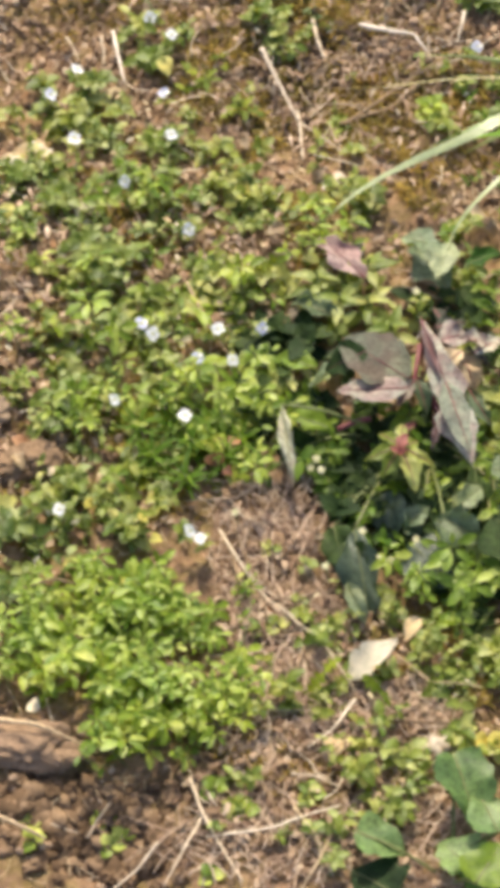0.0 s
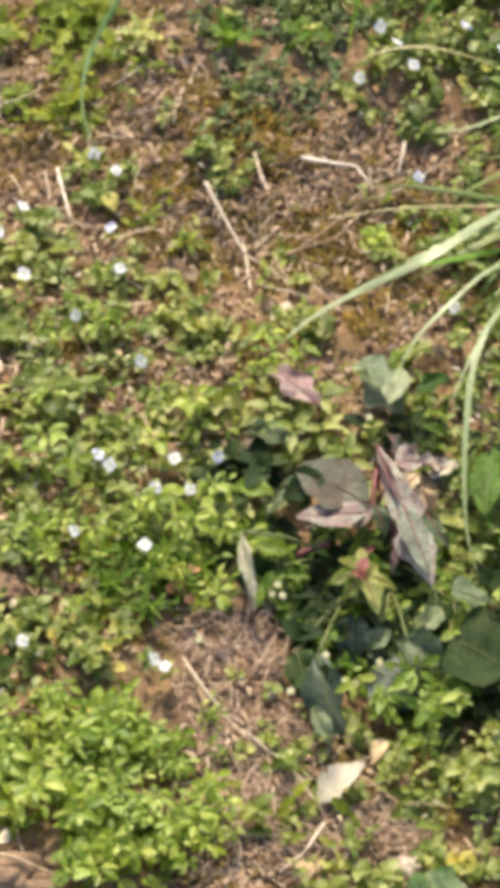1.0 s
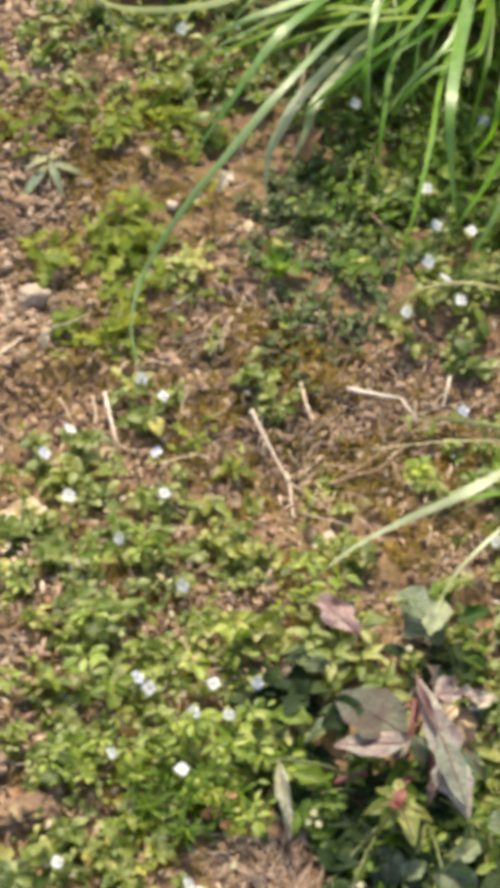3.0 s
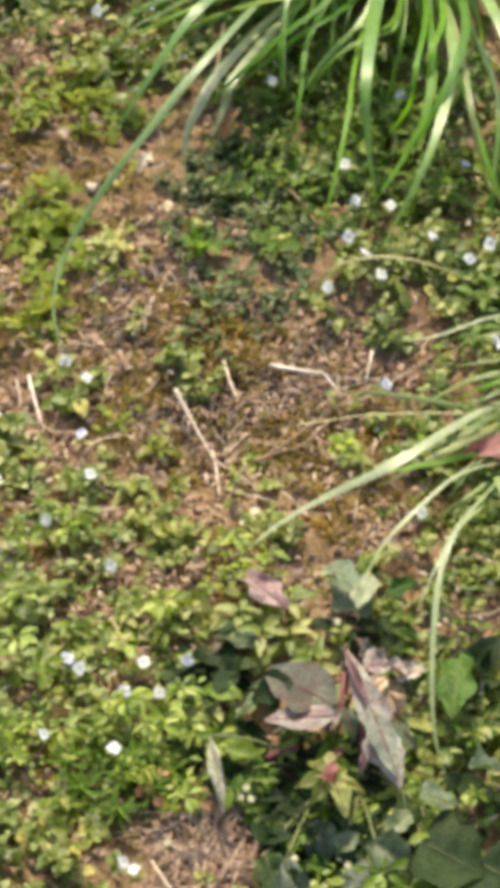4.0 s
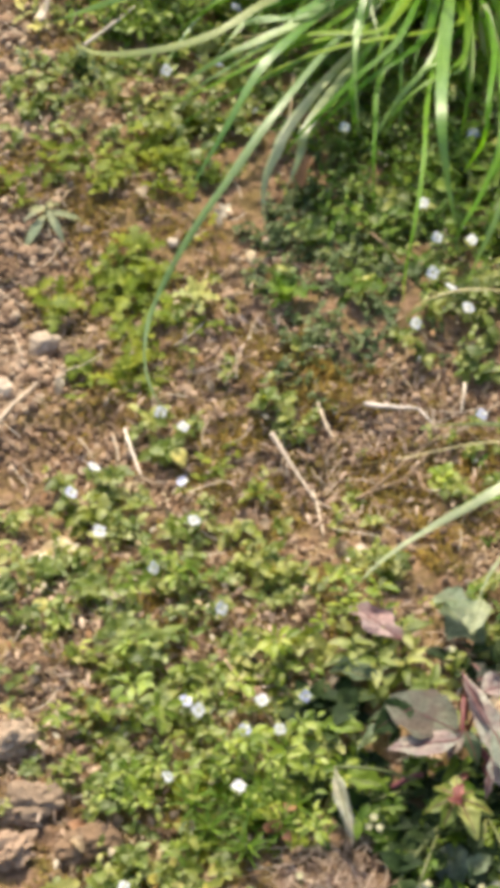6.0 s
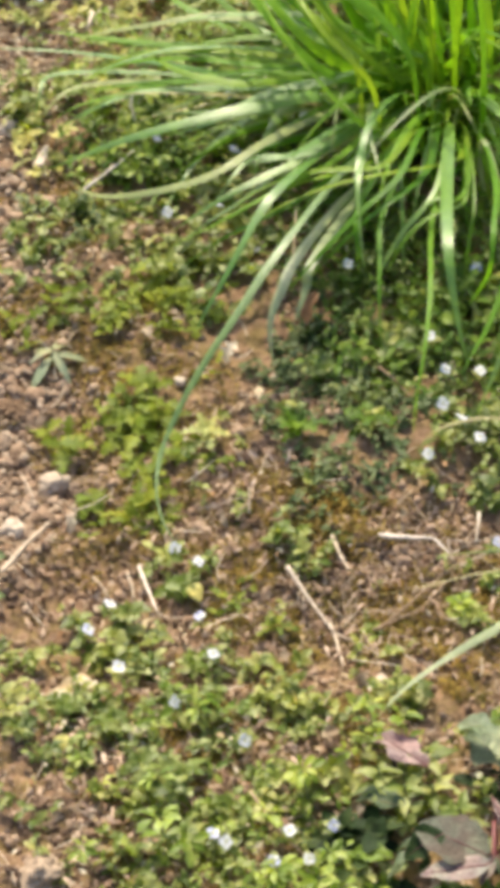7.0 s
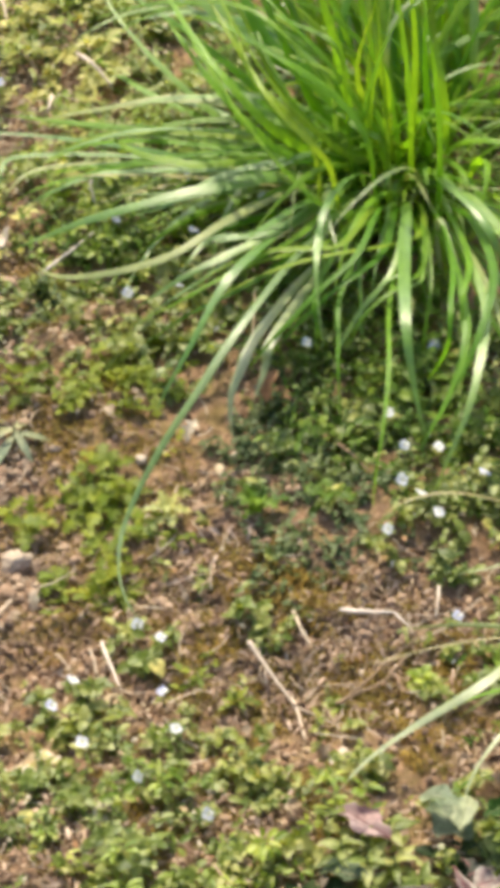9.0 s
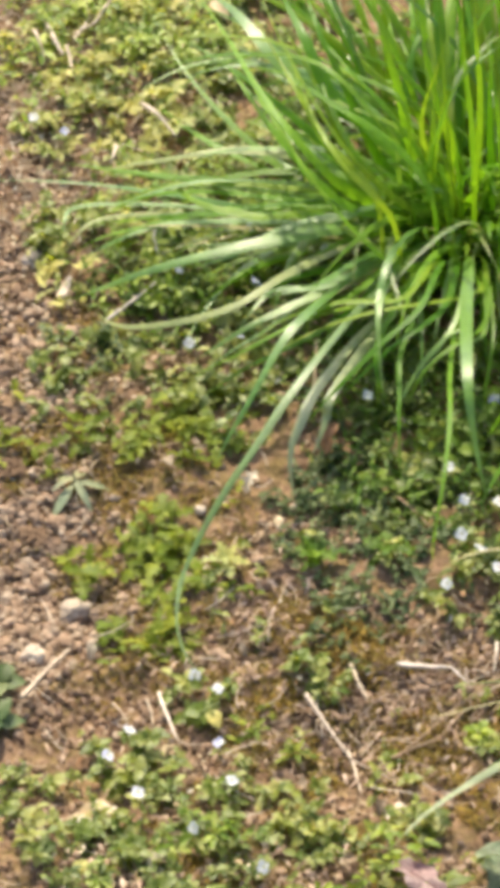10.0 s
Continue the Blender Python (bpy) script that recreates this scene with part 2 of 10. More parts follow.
DOCK_PURPLE = leaf_material("purple flushed leaf", (0.28, 0.265, 0.225), (0.35, 0.335, 0.29), (0.42, 0.405, 0.355), (1.1, 0.8, 0.8), 0.15, 0.58, 60, 0.22, 0.5, (0.80, 0.60, 0.67))
DOCK_ROSE = leaf_material("rose purple leaf", (0.20, 0.14, 0.14), (0.26, 0.19, 0.185), (0.33, 0.24, 0.235), (1.2, 0.8, 0.8), 0.2, 0.5, 60, 0.4, 0.5, (0.80, 0.66, 0.70))
GLOSSY = leaf_material("glossy green leaf", (0.035, 0.09, 0.014), (0.06, 0.13, 0.022), (0.10, 0.18, 0.036), (1.4, 1.4, 0.45), 0.25, 0.55, 120, 0.15, 0.8, (0.8, 0.85, 0.8))
IVY = leaf_material("blue green leaf", (0.11, 0.185, 0.058), (0.145, 0.23, 0.075), (0.19, 0.275, 0.10), (1.2, 1.4, 0.6), 0.3, 0.42, 110, 0.45, 0.5, (0.82, 0.86, 0.85))
BRIGHT = leaf_material("bright green leaf", (0.07, 0.135, 0.016), (0.12, 0.205, 0.022), (0.19, 0.27, 0.035), (1.5, 1.4, 0.45), 0.4, 0.45, 160)
RED_STEM = plain_material("red stem", (0.12, 0.032, 0.036), (0.18, 0.05, 0.052), (0.25, 0.085, 0.08), 0.5, 300, 0.2, 0.4)
CRIMSON = leaf_material("crimson leaf", (0.24, 0.075, 0.07), (0.31, 0.12, 0.11), (0.38, 0.18, 0.16), (1.4, 0.8, 0.7), 0.35, 0.45)
STEM = plain_material("green stem", (0.09, 0.12, 0.03), (0.14, 0.16, 0.05), (0.2, 0.19, 0.07), 0.5, 300, 0.2, 0.4)
PETAL_BLUE = leaf_material("blue petal", (0.42, 0.45, 0.74), (0.56, 0.58, 0.82), (0.70, 0.71, 0.90), (1, 1, 1.1), 0.35, 0.6, 260, 0.2, 0.0)
CREAM = leaf_material("cream petal", (0.66, 0.62, 0.40), (0.74, 0.70, 0.48), (0.80, 0.77, 0.58), (1, 1, 0.8), 0.35, 0.6, 260, 0.2, 0.0)
PALE_DEAD = leaf_material("bleached leaf", (0.62, 0.53, 0.42), (0.70, 0.62, 0.51), (0.78, 0.70, 0.60), (1, 0.95, 0.8), 0.25, 0.6, 160, 0.2, 0.3)
PETAL_WHITE = leaf_material("white petal", (0.70, 0.71, 0.84), (0.80, 0.80, 0.88), (0.88, 0.88, 0.92), (1, 1, 1), 0.35, 0.6, 260, 0.2, 0.0)
POLLEN = plain_material("flower eye", (0.5, 0.5, 0.2), (0.6, 0.6, 0.3), (0.7, 0.68, 0.4), 0.7)
BLADE = blade_material("grass blade", (0.085, 0.225, 0.010), (0.14, 0.315, 0.016), (0.20, 0.38, 0.024), (1.25, 1.1, 0.9), 0.46, 0.36, 0.36, 0.0)
BLADE_LIME = blade_material("lime grass blade", (0.13, 0.265, 0.014), (0.185, 0.325, 0.02), (0.26, 0.38, 0.030), (1.1, 1.0, 0.9), 0.44, 0.34, 0.38)
BLADE_PALE = blade_material("pale grass blade", (0.10, 0.235, 0.024), (0.155, 0.295, 0.04), (0.23, 0.365, 0.08), (1.2, 1.12, 1.0), 0.34, 0.33, 0.8, 0.3)
BLADE_CREAM = blade_material("bleached grass blade", (0.23, 0.30, 0.125), (0.30, 0.36, 0.18), (0.39, 0.44, 0.26), (1.15, 1.1, 1.0), 0.3, 0.30, 0.9)
BLADE_DEEP = blade_material("bluish grass blade", (0.10, 0.19, 0.045), (0.15, 0.25, 0.065), (0.21, 0.30, 0.10), (1.1, 1.05, 1.0), 0.25, 0.36, 0.8, 0.25)
BLADE_DULL = blade_material("dull grass blade", (0.13, 0.19, 0.045), (0.19, 0.25, 0.075), (0.28, 0.32, 0.12), (1.25, 1.1, 0.9), 0.3, 0.4, 0.6)
BLADE_DRY = blade_material("drying grass blade", (0.32, 0.28, 0.13), (0.40, 0.35, 0.18), (0.48, 0.42, 0.24), (1.15, 1.0, 0.9), 0.25)


# ---- mesh helpers ----
def mesh(name, verts, faces, material, smooth=True):
    me = bpy.data.meshes.new(name)
    me.from_pydata([tuple(v) for v in verts], [], [tuple(f) for f in faces])
    me.materials.append(material)
    if smooth:
        me.polygons.foreach_set("use_smooth", [True] * len(me.polygons))
    me.update()
    return me


def part(name, me, parent, label="", at=None):
    ob = new(name, me)
    ob.parent = parent
    if at is not None:
        ob.matrix_basis = at
    return tagged(ob, label)


def thing(name, x, y, z, label, category, group="", kind=""):
    ob = new(name)
    ob.empty_display_size = 0.01
    ob.location = (x, y, z)
    return tagged(ob, label, category, group, kind)


class Pile:
    """Many small pieces, joined into one mesh."""

    def __init__(self):
        self.verts, self.faces, self.count = [], [], 0

    def put(self, verts, faces, m):
        v = np.asarray(verts) @ np.array(m.to_3x3()).T + np.array(m.translation)
        self.verts.append(v)
        self.faces.append([tuple(i + self.count for i in f) for f in faces])
        self.count += len(v)

    def made(self, name, material, smooth=True):
        return mesh(name, np.concatenate(self.verts).tolist(), [f for some in self.faces for f in some], material, smooth)


def smooth_line(points, n):
    """A smooth line of n places through the given ones."""
    pts = [Vector(p) for p in points]
    pts = [pts[0] * 2 - pts[1], *pts, pts[-1] * 2 - pts[-2]]
    out, spans = [], len(pts) - 3
    for k in range(n):
        u = k / (n - 1) * spans
        i = min(int(u), spans - 1)
        u -= i
        a, b, c, d = pts[i : i + 4]
        out.append(0.5 * (2 * b + (c - a) * u + (2 * a - 5 * b + 4 * c - d) * u * u + (3 * b - a - 3 * c + d) * u**3))
    return out


def tube(points, r0, r1, sides=6, n=10, wobble=0.0):
    """Verts and faces of a round stalk along the points."""
    line, verts, faces = smooth_line(points, n), [], []
    for k, p in enumerate(line):
        d = (line[min(k + 1, n - 1)] - line[max(k - 1, 0)]).normalized()
        s = d.cross(Vector((0.13, 0.21, 0.97))).normalized()
        u, r = s.cross(d), r0 + (r1 - r0) * k / (n - 1)
        r *= 1 + wobble * noise.noise(p * 160)
        verts += [p + (s * math.cos(2 * math.pi * j / sides) + u * math.sin(2 * math.pi * j / sides)) * r for j in range(sides)]
    for k in range(n - 1):
        faces += [(k * sides + j, k * sides + (j + 1) % sides, (k + 1) * sides + (j + 1) % sides, (k + 1) * sides + j) for j in range(sides)]
    faces += [tuple(reversed(range(sides))), tuple(range((n - 1) * sides, n * sides))]
    return verts, faces


def outline(style, u):
    """Half the width of a leaf at u (0 base, 1 tip), as a share of the widest."""
    if style == "ovate":
        return max(0.0, math.sin(math.pi * u**0.75)) ** 0.8
    if style == "lance":
        return max(0.0, math.sin(math.pi * u**0.85)) ** 0.9 * 0.9 + 0.05 * (1 - u)
    if style == "heart":
        return max(0.0, math.sin(math.pi * (0.18 + 0.82 * u) ** 0.8)) ** 0.75 * (1 if u > 0.02 else 0.55)
    if style == "spoon":
        return max(0.08 * (1 - u), math.sin(math.pi * max(0, (u - 0.2) / 0.8) ** 1.1) ** 0.6 if 0.2 < u < 1 else 0)
    if style == "scallop":
        return max(0.0, math.sin(math.pi * u**0.7)) ** 0.6 * (0.84 + 0.16 * math.cos(u * 30))
    if style == "toothed":
        return max(0.0, math.sin(math.pi * u**0.75)) ** 0.65 * (0.80 + 0.20 * math.cos(u * 9 * math.pi))
    if style == "round":
        return max(0.0, math.sin(math.pi * u**0.95)) ** 0.5
    if style == "late":
        return max(0.0, math.sin(math.pi * u**1.55)) ** 0.7 * (1.0 if u < 0.62 else 0.86) + 0.10 * (1 - u)
    if style == "notched":
        return max(0.0, math.sin(math.pi * u**1.35)) ** 0.75 * (1.0 if u < 0.55 else 0.72 if u < 0.63 else 1.06 if u < 0.8 else 0.8) + 0.08 * (1 - u)
    if style == "angular":
        return max(0.0, math.sin(math.pi * u**0.9)) ** 0.7 * (0.86 + 0.16 * math.cos(u * 15 + 0.4))
    if style == "lobed":
        return max(0.0, math.sin(math.pi * u**0.8)) ** 0.6 * (0.62 + 0.38 * math.cos(u * 22 + 0.6))
    return math.sin(math.pi * u)


def leaf(length, width, style="ovate", n=5, across=1, fold=0.25, curl=0.3, wave=0.0, skew=0.0, seed=0, ragged=0.0):
    """A leaf along +y from the origin, its face up: fold lifts the sides, curl bends the tip down, wave ruffles the margin."""
    verts, faces, cols = [], [], 2 * across + 1
    for k in range(n + 1):
        u = k / n
        w = 0.5 * width * max(outline(style, min(max(u, 0.015), 0.985)), 0.03)
        edge = (1, 1)
        if n > 10 and ragged:
            edge = [1 + ragged * (1.5 * noise.noise(Vector((u * 5, seed, z))) + 0.5 * noise.noise(Vector((u * 14, seed, z)))) * min(1, u / 0.15) for z in (1.7, 8.3)]
        y, z = length * u, 0.0
        if abs(curl) > 1e-3:
            y, z = length * math.sin(curl * u) / curl, -length * (1 - math.cos(curl * u)) / curl
        for j in range(cols):
            s = (j - across) / across
            w_ = w * edge[s > 0]
            lift = fold * abs(s) * w + wave * length * abs(s) * math.sin(9 * u + 3 * s + seed)
            if n > 10 and ragged:
                lift += ragged * 0.14 * width * noise.noise(Vector((s * 1.5, u * 4, seed)))
            verts.append((s * w_ * (1 - 0.06 * fold) + skew * width * math.sin(math.pi * u), y, z + lift))
    for k in range(n):
        for j in range(cols - 1):
            i = k * cols + j
            faces.append((i, i + 1, i + cols + 1, i + cols))
    return verts, faces


def blade(points, width, n=30, across=4, twist=0.0, base=0.55, keel=0.42, side=None, taper=0.5):
    """A grass blade along the points: keeled, tapering to a point. Returns verts, faces and the two attributes."""
    line, verts, faces, u_, v_ = smooth_line(points, n), [], [], [], []
    for _ in range(5):
        line = [line[0], *((a + 2 * b + c) / 4 for a, b, c in zip(line, line[1:], line[2:])), line[-1]]
    run = Vector(points[-1]) - Vector(points[0])
    flat = Vector((-run.y, run.x, 0)).normalized() if run.xy.length > 1e-4 else Vector((1, 0, 0))
    flat = side or flat
    for k, p in enumerate(line):
        u = k / (n - 1)
        d = (line[min(k + 1, n - 1)] - line[max(k - 1, 0)]).normalized()
        s = (flat - d * flat.dot(d)).normalized()
        s = Matrix.Rotation(twist * u, 3, d) @ s
        up = s.cross(d)
        w = 0.5 * width * (base + (1 - base) * min(1, u / 0.3)) * min(1, ((1 - u) / taper) ** 0.9 + 0.015)
        w *= 1 + 0.10 * noise.noise(p * 45 + flat * 9)
        ripple = 0.10 * width * noise.noise(p * 60)
        for j in range(across + 1):
            q = 2 * j / across - 1
            verts.append(p + s * (q * w) + up * (abs(q) * w * keel * (1 - 0.4 * u) + ripple * q))
            u_.append(q)
            v_.append(u)
    for k in range(n - 1):
        for j in range(across):
            i = k * (across + 1) + j
            faces.append((i, i + 1, i + across + 2, i + across + 1))
    return verts, faces, u_, v_


def blade_mesh(points, width, material, **more):
    verts, faces, u_, v_ = blade(points, width, **more)
    me = mesh("blade", verts, faces, material)
    for name, values in (("across", u_), ("along", v_)):
        me.attributes.new(name, "FLOAT", "POINT").data.foreach_set("value", values)
    return me


def between(base, tip, roll=0.0):
    """The pose of a leaf that runs from base to tip, its face up and rolled by degrees about its length."""
    base, tip = Vector(base), Vector(tip)
    y = (tip - base).normalized()
    x = y.cross(Vector((0, 0, 1))).normalized()
    m = Matrix((x, y, x.cross(y))).transposed().to_4x4()
    return Matrix.Translation(base) @ m @ pose(0, 0, 0, 0, roll, 0), (tip - base).length


# ---- the ground: one sheet, rough near by, that reaches the horizon ----
def lie(x, y):
    """The broad lie of the land: shallow hollows and a low mound."""
    z = 0.0
    # the last hollow is added to deepen the shade below the big clod
    for cx, cy, r, h in ((-0.11, 0.06, 0.085, -0.022), (-0.15, 0.21, 0.085, -0.026), (0.055, 0.035, 0.06, -0.020), (-0.01, -0.06, 0.05, -0.010), (0.14, 0.19, 0.06, 0.012), (-0.0204, -0.4980, 0.045, -0.018)):
        z += h * math.exp(-((x - cx) ** 2 + (y - cy) ** 2) / r**2)
    return z


def clods(x, y):
    """The crumbly relief on top of it."""
    p = Vector((x, y, 0.0))
    near = max(0.0, 1 - max(0.0, max(abs(x - 0.03) - 0.3, abs(y - 0.2) - 0.75)) * 2)
    lumps = 0.0055 * noise.noise(p * 38) + 0.0042 * noise.noise(p * 85)
    cells = noise.voronoi(p * 120)[0]
    return near * (lumps + 0.0026 * (0.5 - min(cells[0], 0.9)) + 0.0018 * noise.noise(p * 260) + 0.0016 * noise.noise(p * 520))


def top(x, y):
    return lie(x, y) + clods(x, y)


def spread(lo, hi, step, far):
    """Even steps from lo to hi, then ever wider ones out to far."""
    mid, w, out = list(np.arange(lo, hi, step)), step * 2, []
    at = hi
    while at < far:
        out.append(at)
        at += w
        w *= 1.5
    return [lo - (v - hi) - step for v in reversed(out)] + mid + out


xs, ys = spread(-0.24, 0.33, 0.0019, 900), spread(-0.48, 1.25, 0.0026, 900)
verts = [(x, y, top(x, y)) for y in ys for x in xs]
nx = len(xs)
faces = [(j * nx + i, j * nx + i + 1, j * nx + nx + i + 1, j * nx + nx + i) for j in range(len(ys) - 1) for i in range(nx - 1)]
tagged(new("ground", mesh("ground", verts, faces, SOIL)), "crumbly light brown garden soil with patches of moss", "ground", kind="structure")


# ---- ground cover that nobody could count ----
SMALL = leaf(0.0104, 0.0088, "toothed", 9, 1, 0.32, 0.6)
OVAL = leaf(0.0125, 0.0064, "ovate", 4, 1, 0.3, 0.45)
SPOON = leaf(0.0122, 0.0050, "spoon", 6, 1, 0.4, 0.6)
TINY = leaf(0.0064, 0.0050, "ovate", 3, 1, 0.35, 0.6)
NEEDLE = leaf(0.0050, 0.0014, "lance", 2, 1, 0.3, 0.3)
BROAD = leaf(0.0200, 0.0165, "heart", 7, 2, 0.25, 0.5)
FLAKE = leaf(0.0075, 0.0042, "ovate", 3, 1, 0.5, 0.9)
LOBED = leaf(0.0195, 0.0150, "lobed", 12, 1, 0.2, 0.6)


def scatter(patches, n, seed, rag=0.35, scale=30.0):
    """n places in ragged round patches (x, y, half width, half depth, share)."""
    rng = random.Random(seed)
    shares = [rx * ry * w for _, _, rx, ry, w in patches]
    out = []
    while len(out) < n:
        cx, cy, rx, ry, w = rng.choices(patches, shares)[0]
        r, a = math.sqrt(rng.random()) * 1.15, rng.uniform(0, 2 * math.pi)
        x, y = cx + r * rx * math.cos(a), cy + r * ry * math.sin(a)
        if r + rag * noise.noise(Vector((x, y, seed)) * scale) * 2.2 < 1.0:
            out.append((x, y))
    return out


def sprig(leaves, stems, shape, x, y, height, pairs, rng, lean=0.6, size=1.0):
    """A low shoot: a leaning stem with leaves in opposite pairs and a tuft at its top."""
    verts, faces = shape
    turn = rng.uniform(0, 2 * math.pi)
    way = Vector((math.cos(turn), math.sin(turn), 0)) * lean * height
    foot = Vector((x, y, top(x, y) - 0.001))
    tip = foot + way + Vector((0, 0, height))
    mid = foot + way * 0.65 + Vector((0, 0, height * 0.4))
    if stems is not None:
        stems.put(*tube((foot, mid, tip), 0.0006, 0.0004, 3, 4), Matrix())
    spin = rng.uniform(0, 180)
    for k in range(pairs):
        u = (k + 1) / pairs
        at = foot.lerp(mid, u * 2) if u < 0.5 else mid.lerp(tip, u * 2 - 1)
        for half in (0, 180):
            s = size * rng.uniform(0.7, 1.15) * (1.0 - 0.25 * u)
            tilt = rng.uniform(-24, 34) + 16 * (u > 0.85)
            m = Matrix.Translation(at) @ pose(0, 0, 0, 0, 0, spin + half + rng.uniform(-25, 25)) @ pose(0, 0, 0, tilt, rng.uniform(-27, 27), 0)
            leaves.put(verts, faces, m @ Matrix.Diagonal((s, s, s, 1)))
        spin += 90


class Singles:
    """Leaves that stay objects of their own."""

    def __init__(self):
        self.poses = []

    def put(self, verts, faces, m):
        self.poses.append(m)


def whorl(leaves, stems, shape, x, y, height, rng, size=1.0):
    """A shoot that ends in a star of narrow leaves, with a smaller pair below."""
    verts, faces = shape
    turn = rng.uniform(0, 2 * math.pi)
    foot = Vector((x, y, top(x, y) - 0.001))
    tip = foot + Vector((math.cos(turn) * 0.5, math.sin(turn) * 0.5, 1)) * height
    stems.put(*tube((foot, foot.lerp(tip, 0.5), tip), 0.0007, 0.0005, 3, 4), Matrix())
    face = pose(0, 0, 0, rng.uniform(-22, 22), rng.uniform(-22, 22), 0)
    for k in range(9):
        inner = k > 5
        at = foot.lerp(tip, 1.0 if k > 1 else 0.6)
        s = size * rng.uniform(0.75, 1.15) * (0.6 if inner else 1.0)
        m = Matrix.Translation(at) @ face @ pose(0, 0, 0, 0, 0, 60 * k + 30 * inner + rng.uniform(-18, 18)) @ pose(0, 0.0008, 0, (48 if inner else 12) + rng.uniform(-14, 14), rng.uniform(-15, 15), 0)
        leaves.put(verts, faces, m @ Matrix.Diagonal((s, s, s, 1)))


def mat_of(name, label, category, patches, n, shape, material, height, pairs, size, seed, rag=0.35, lean=0.7, pieces=True, star=0.0):
    """A low mat of one weed: its leaves, with their stems as a part."""
    rng = random.Random(seed)
    leaves, stems, near = Pile(), Pile(), Singles()
    for x, y in scatter(patches, n, seed, rag):
        if any(((x - cx) / rx) ** 2 + ((y - cy) / ry) ** 2 < 1 + 0.9 * noise.noise(Vector((x, y, 3.0)) * 90) for cx, cy, rx, ry, _ in GAPS + BY_STRAWS):
            continue
        lush = 0.98 + 0.55 * noise.noise(Vector((x, y, seed * 0.7)) * 22)
        nearest = pieces and -0.16 < x < 0.20 and -0.30 < y < 0.42 and len(near.poses) < 300
        if rng.random() < star:
            whorl(near if nearest else leaves, stems, shape, x, y, rng.uniform(*height) * lush, rng, rng.uniform(*size) * lush)
            continue
        sprig(near if nearest else leaves, stems, shape, x, y, rng.uniform(*height) * lush, rng.choice(pairs), rng, lean, rng.uniform(*size) * lush)
    ob = tagged(new(name, leaves.made(name, material)), label, category, kind="stuff")
    tagged(part("stem", stems.made("stem", STEM), ob), kind="stuff")
    if pieces:
        data = mesh("leaf", *shape, material)
        for m in near.poses:
            part("leaf", data, ob, at=m)
    return ob


def crumb_shape(rng):
    """A worn lump: a rough ball of twenty faces."""
    g = (1 + 5**0.5) / 2
    pts = [Vector(p) for p in ((-1, g, 0), (1, g, 0), (-1, -g, 0), (1, -g, 0), (0, -1, g), (0, 1, g), (0, -1, -g), (0, 1, -g), (g, 0, -1), (g, 0, 1), (-g, 0, -1), (-g, 0, 1))]
    pts = [p * rng.uniform(0.26, 0.42) for p in pts]
    return pts, BALL


BALL = [
    (0, 11, 5), (0, 5, 1), (0, 1, 7), (0, 7, 10), (0, 10, 11), (1, 5, 9), (5, 11, 4), (11, 10, 2), (10, 7, 6), (7, 1, 8),
    (3, 9, 4), (3, 4, 2), (3, 2, 6), (3, 6, 8), (3, 8, 9), (4, 9, 5), (2, 4, 11), (6, 2, 10), (8, 6, 7), (9, 8, 1),
]


def lumps(name, label, category, patches, n, sizes, seed, material):
    """Uneven lumps of soil, half sunk in the ground."""
    rng, pile = random.Random(seed), Pile()
    bm = bmesh.new()
    bmesh.ops.create_icosphere(bm, subdivisions=2, radius=0.5)
    ball, faces = [v.co.copy() for v in bm.verts], [tuple(v.index for v in f.verts) for f in bm.faces]
    bm.free()
    for x, y in scatter(patches, n, seed, 0.3):
        s, at = sizes[0] + (sizes[1] - sizes[0]) * rng.random() ** 2, Vector((x, y, seed)) * 70
        verts = [p * (1 + 0.9 * noise.noise(p * 2.6 + at) + 0.7 * noise.noise(p * 6.5 + at)) for p in ball]
        m = pose(x, y, top(x, y) + s * 0.06, rng.uniform(-20, 20), rng.uniform(-20, 20), rng.uniform(0, 360))
        pile.put(verts, faces, m @ Matrix.Diagonal((s * rng.uniform(0.8, 1.3), s, s * 0.62, 1)))
    tagged(new(name, pile.made(name, material)), label, category, kind="stuff")


def crumbs(name, label, category, patches, n, sizes, seed, material=CRUMB):
    rng, pile = random.Random(seed), Pile()
    for x, y in scatter(patches, n, seed, 0.2):
        s = sizes[0] + (sizes[1] - sizes[0]) * rng.random() ** 3
        m = Matrix.Translation((x, y, top(x, y) + s * 0.25)) @ pose(0, 0, 0, rng.uniform(0, 360), rng.uniform(0, 360), rng.uniform(0, 360))
        pile.put(*crumb_shape(rng), m @ Matrix.Diagonal((s, s, s * 0.75, 1)))
    tagged(new(name, pile.made(name, material, True)), label, category, kind="stuff")


def flakes(name, label, category, patches, n, sizes, seed, material, lift=(0.0022, 0.0022), slim=(0.5, 1.2)):
    """Crumpled bits of dead leaf."""
    rng, pile = random.Random(seed), Pile()
    for x, y in scatter(patches, n, seed, 0.3):
        s = rng.uniform(*sizes)
        m = pose(x, y, top(x, y) + rng.uniform(*lift), rng.uniform(-35, 35), rng.uniform(-45, 45), rng.uniform(0, 360))
        pile.put(*FLAKE, m @ Matrix.Diagonal((s * rng.uniform(*slim), s, s, 1)))
    tagged(new(name, pile.made(name, material)), label, category, kind="stuff")


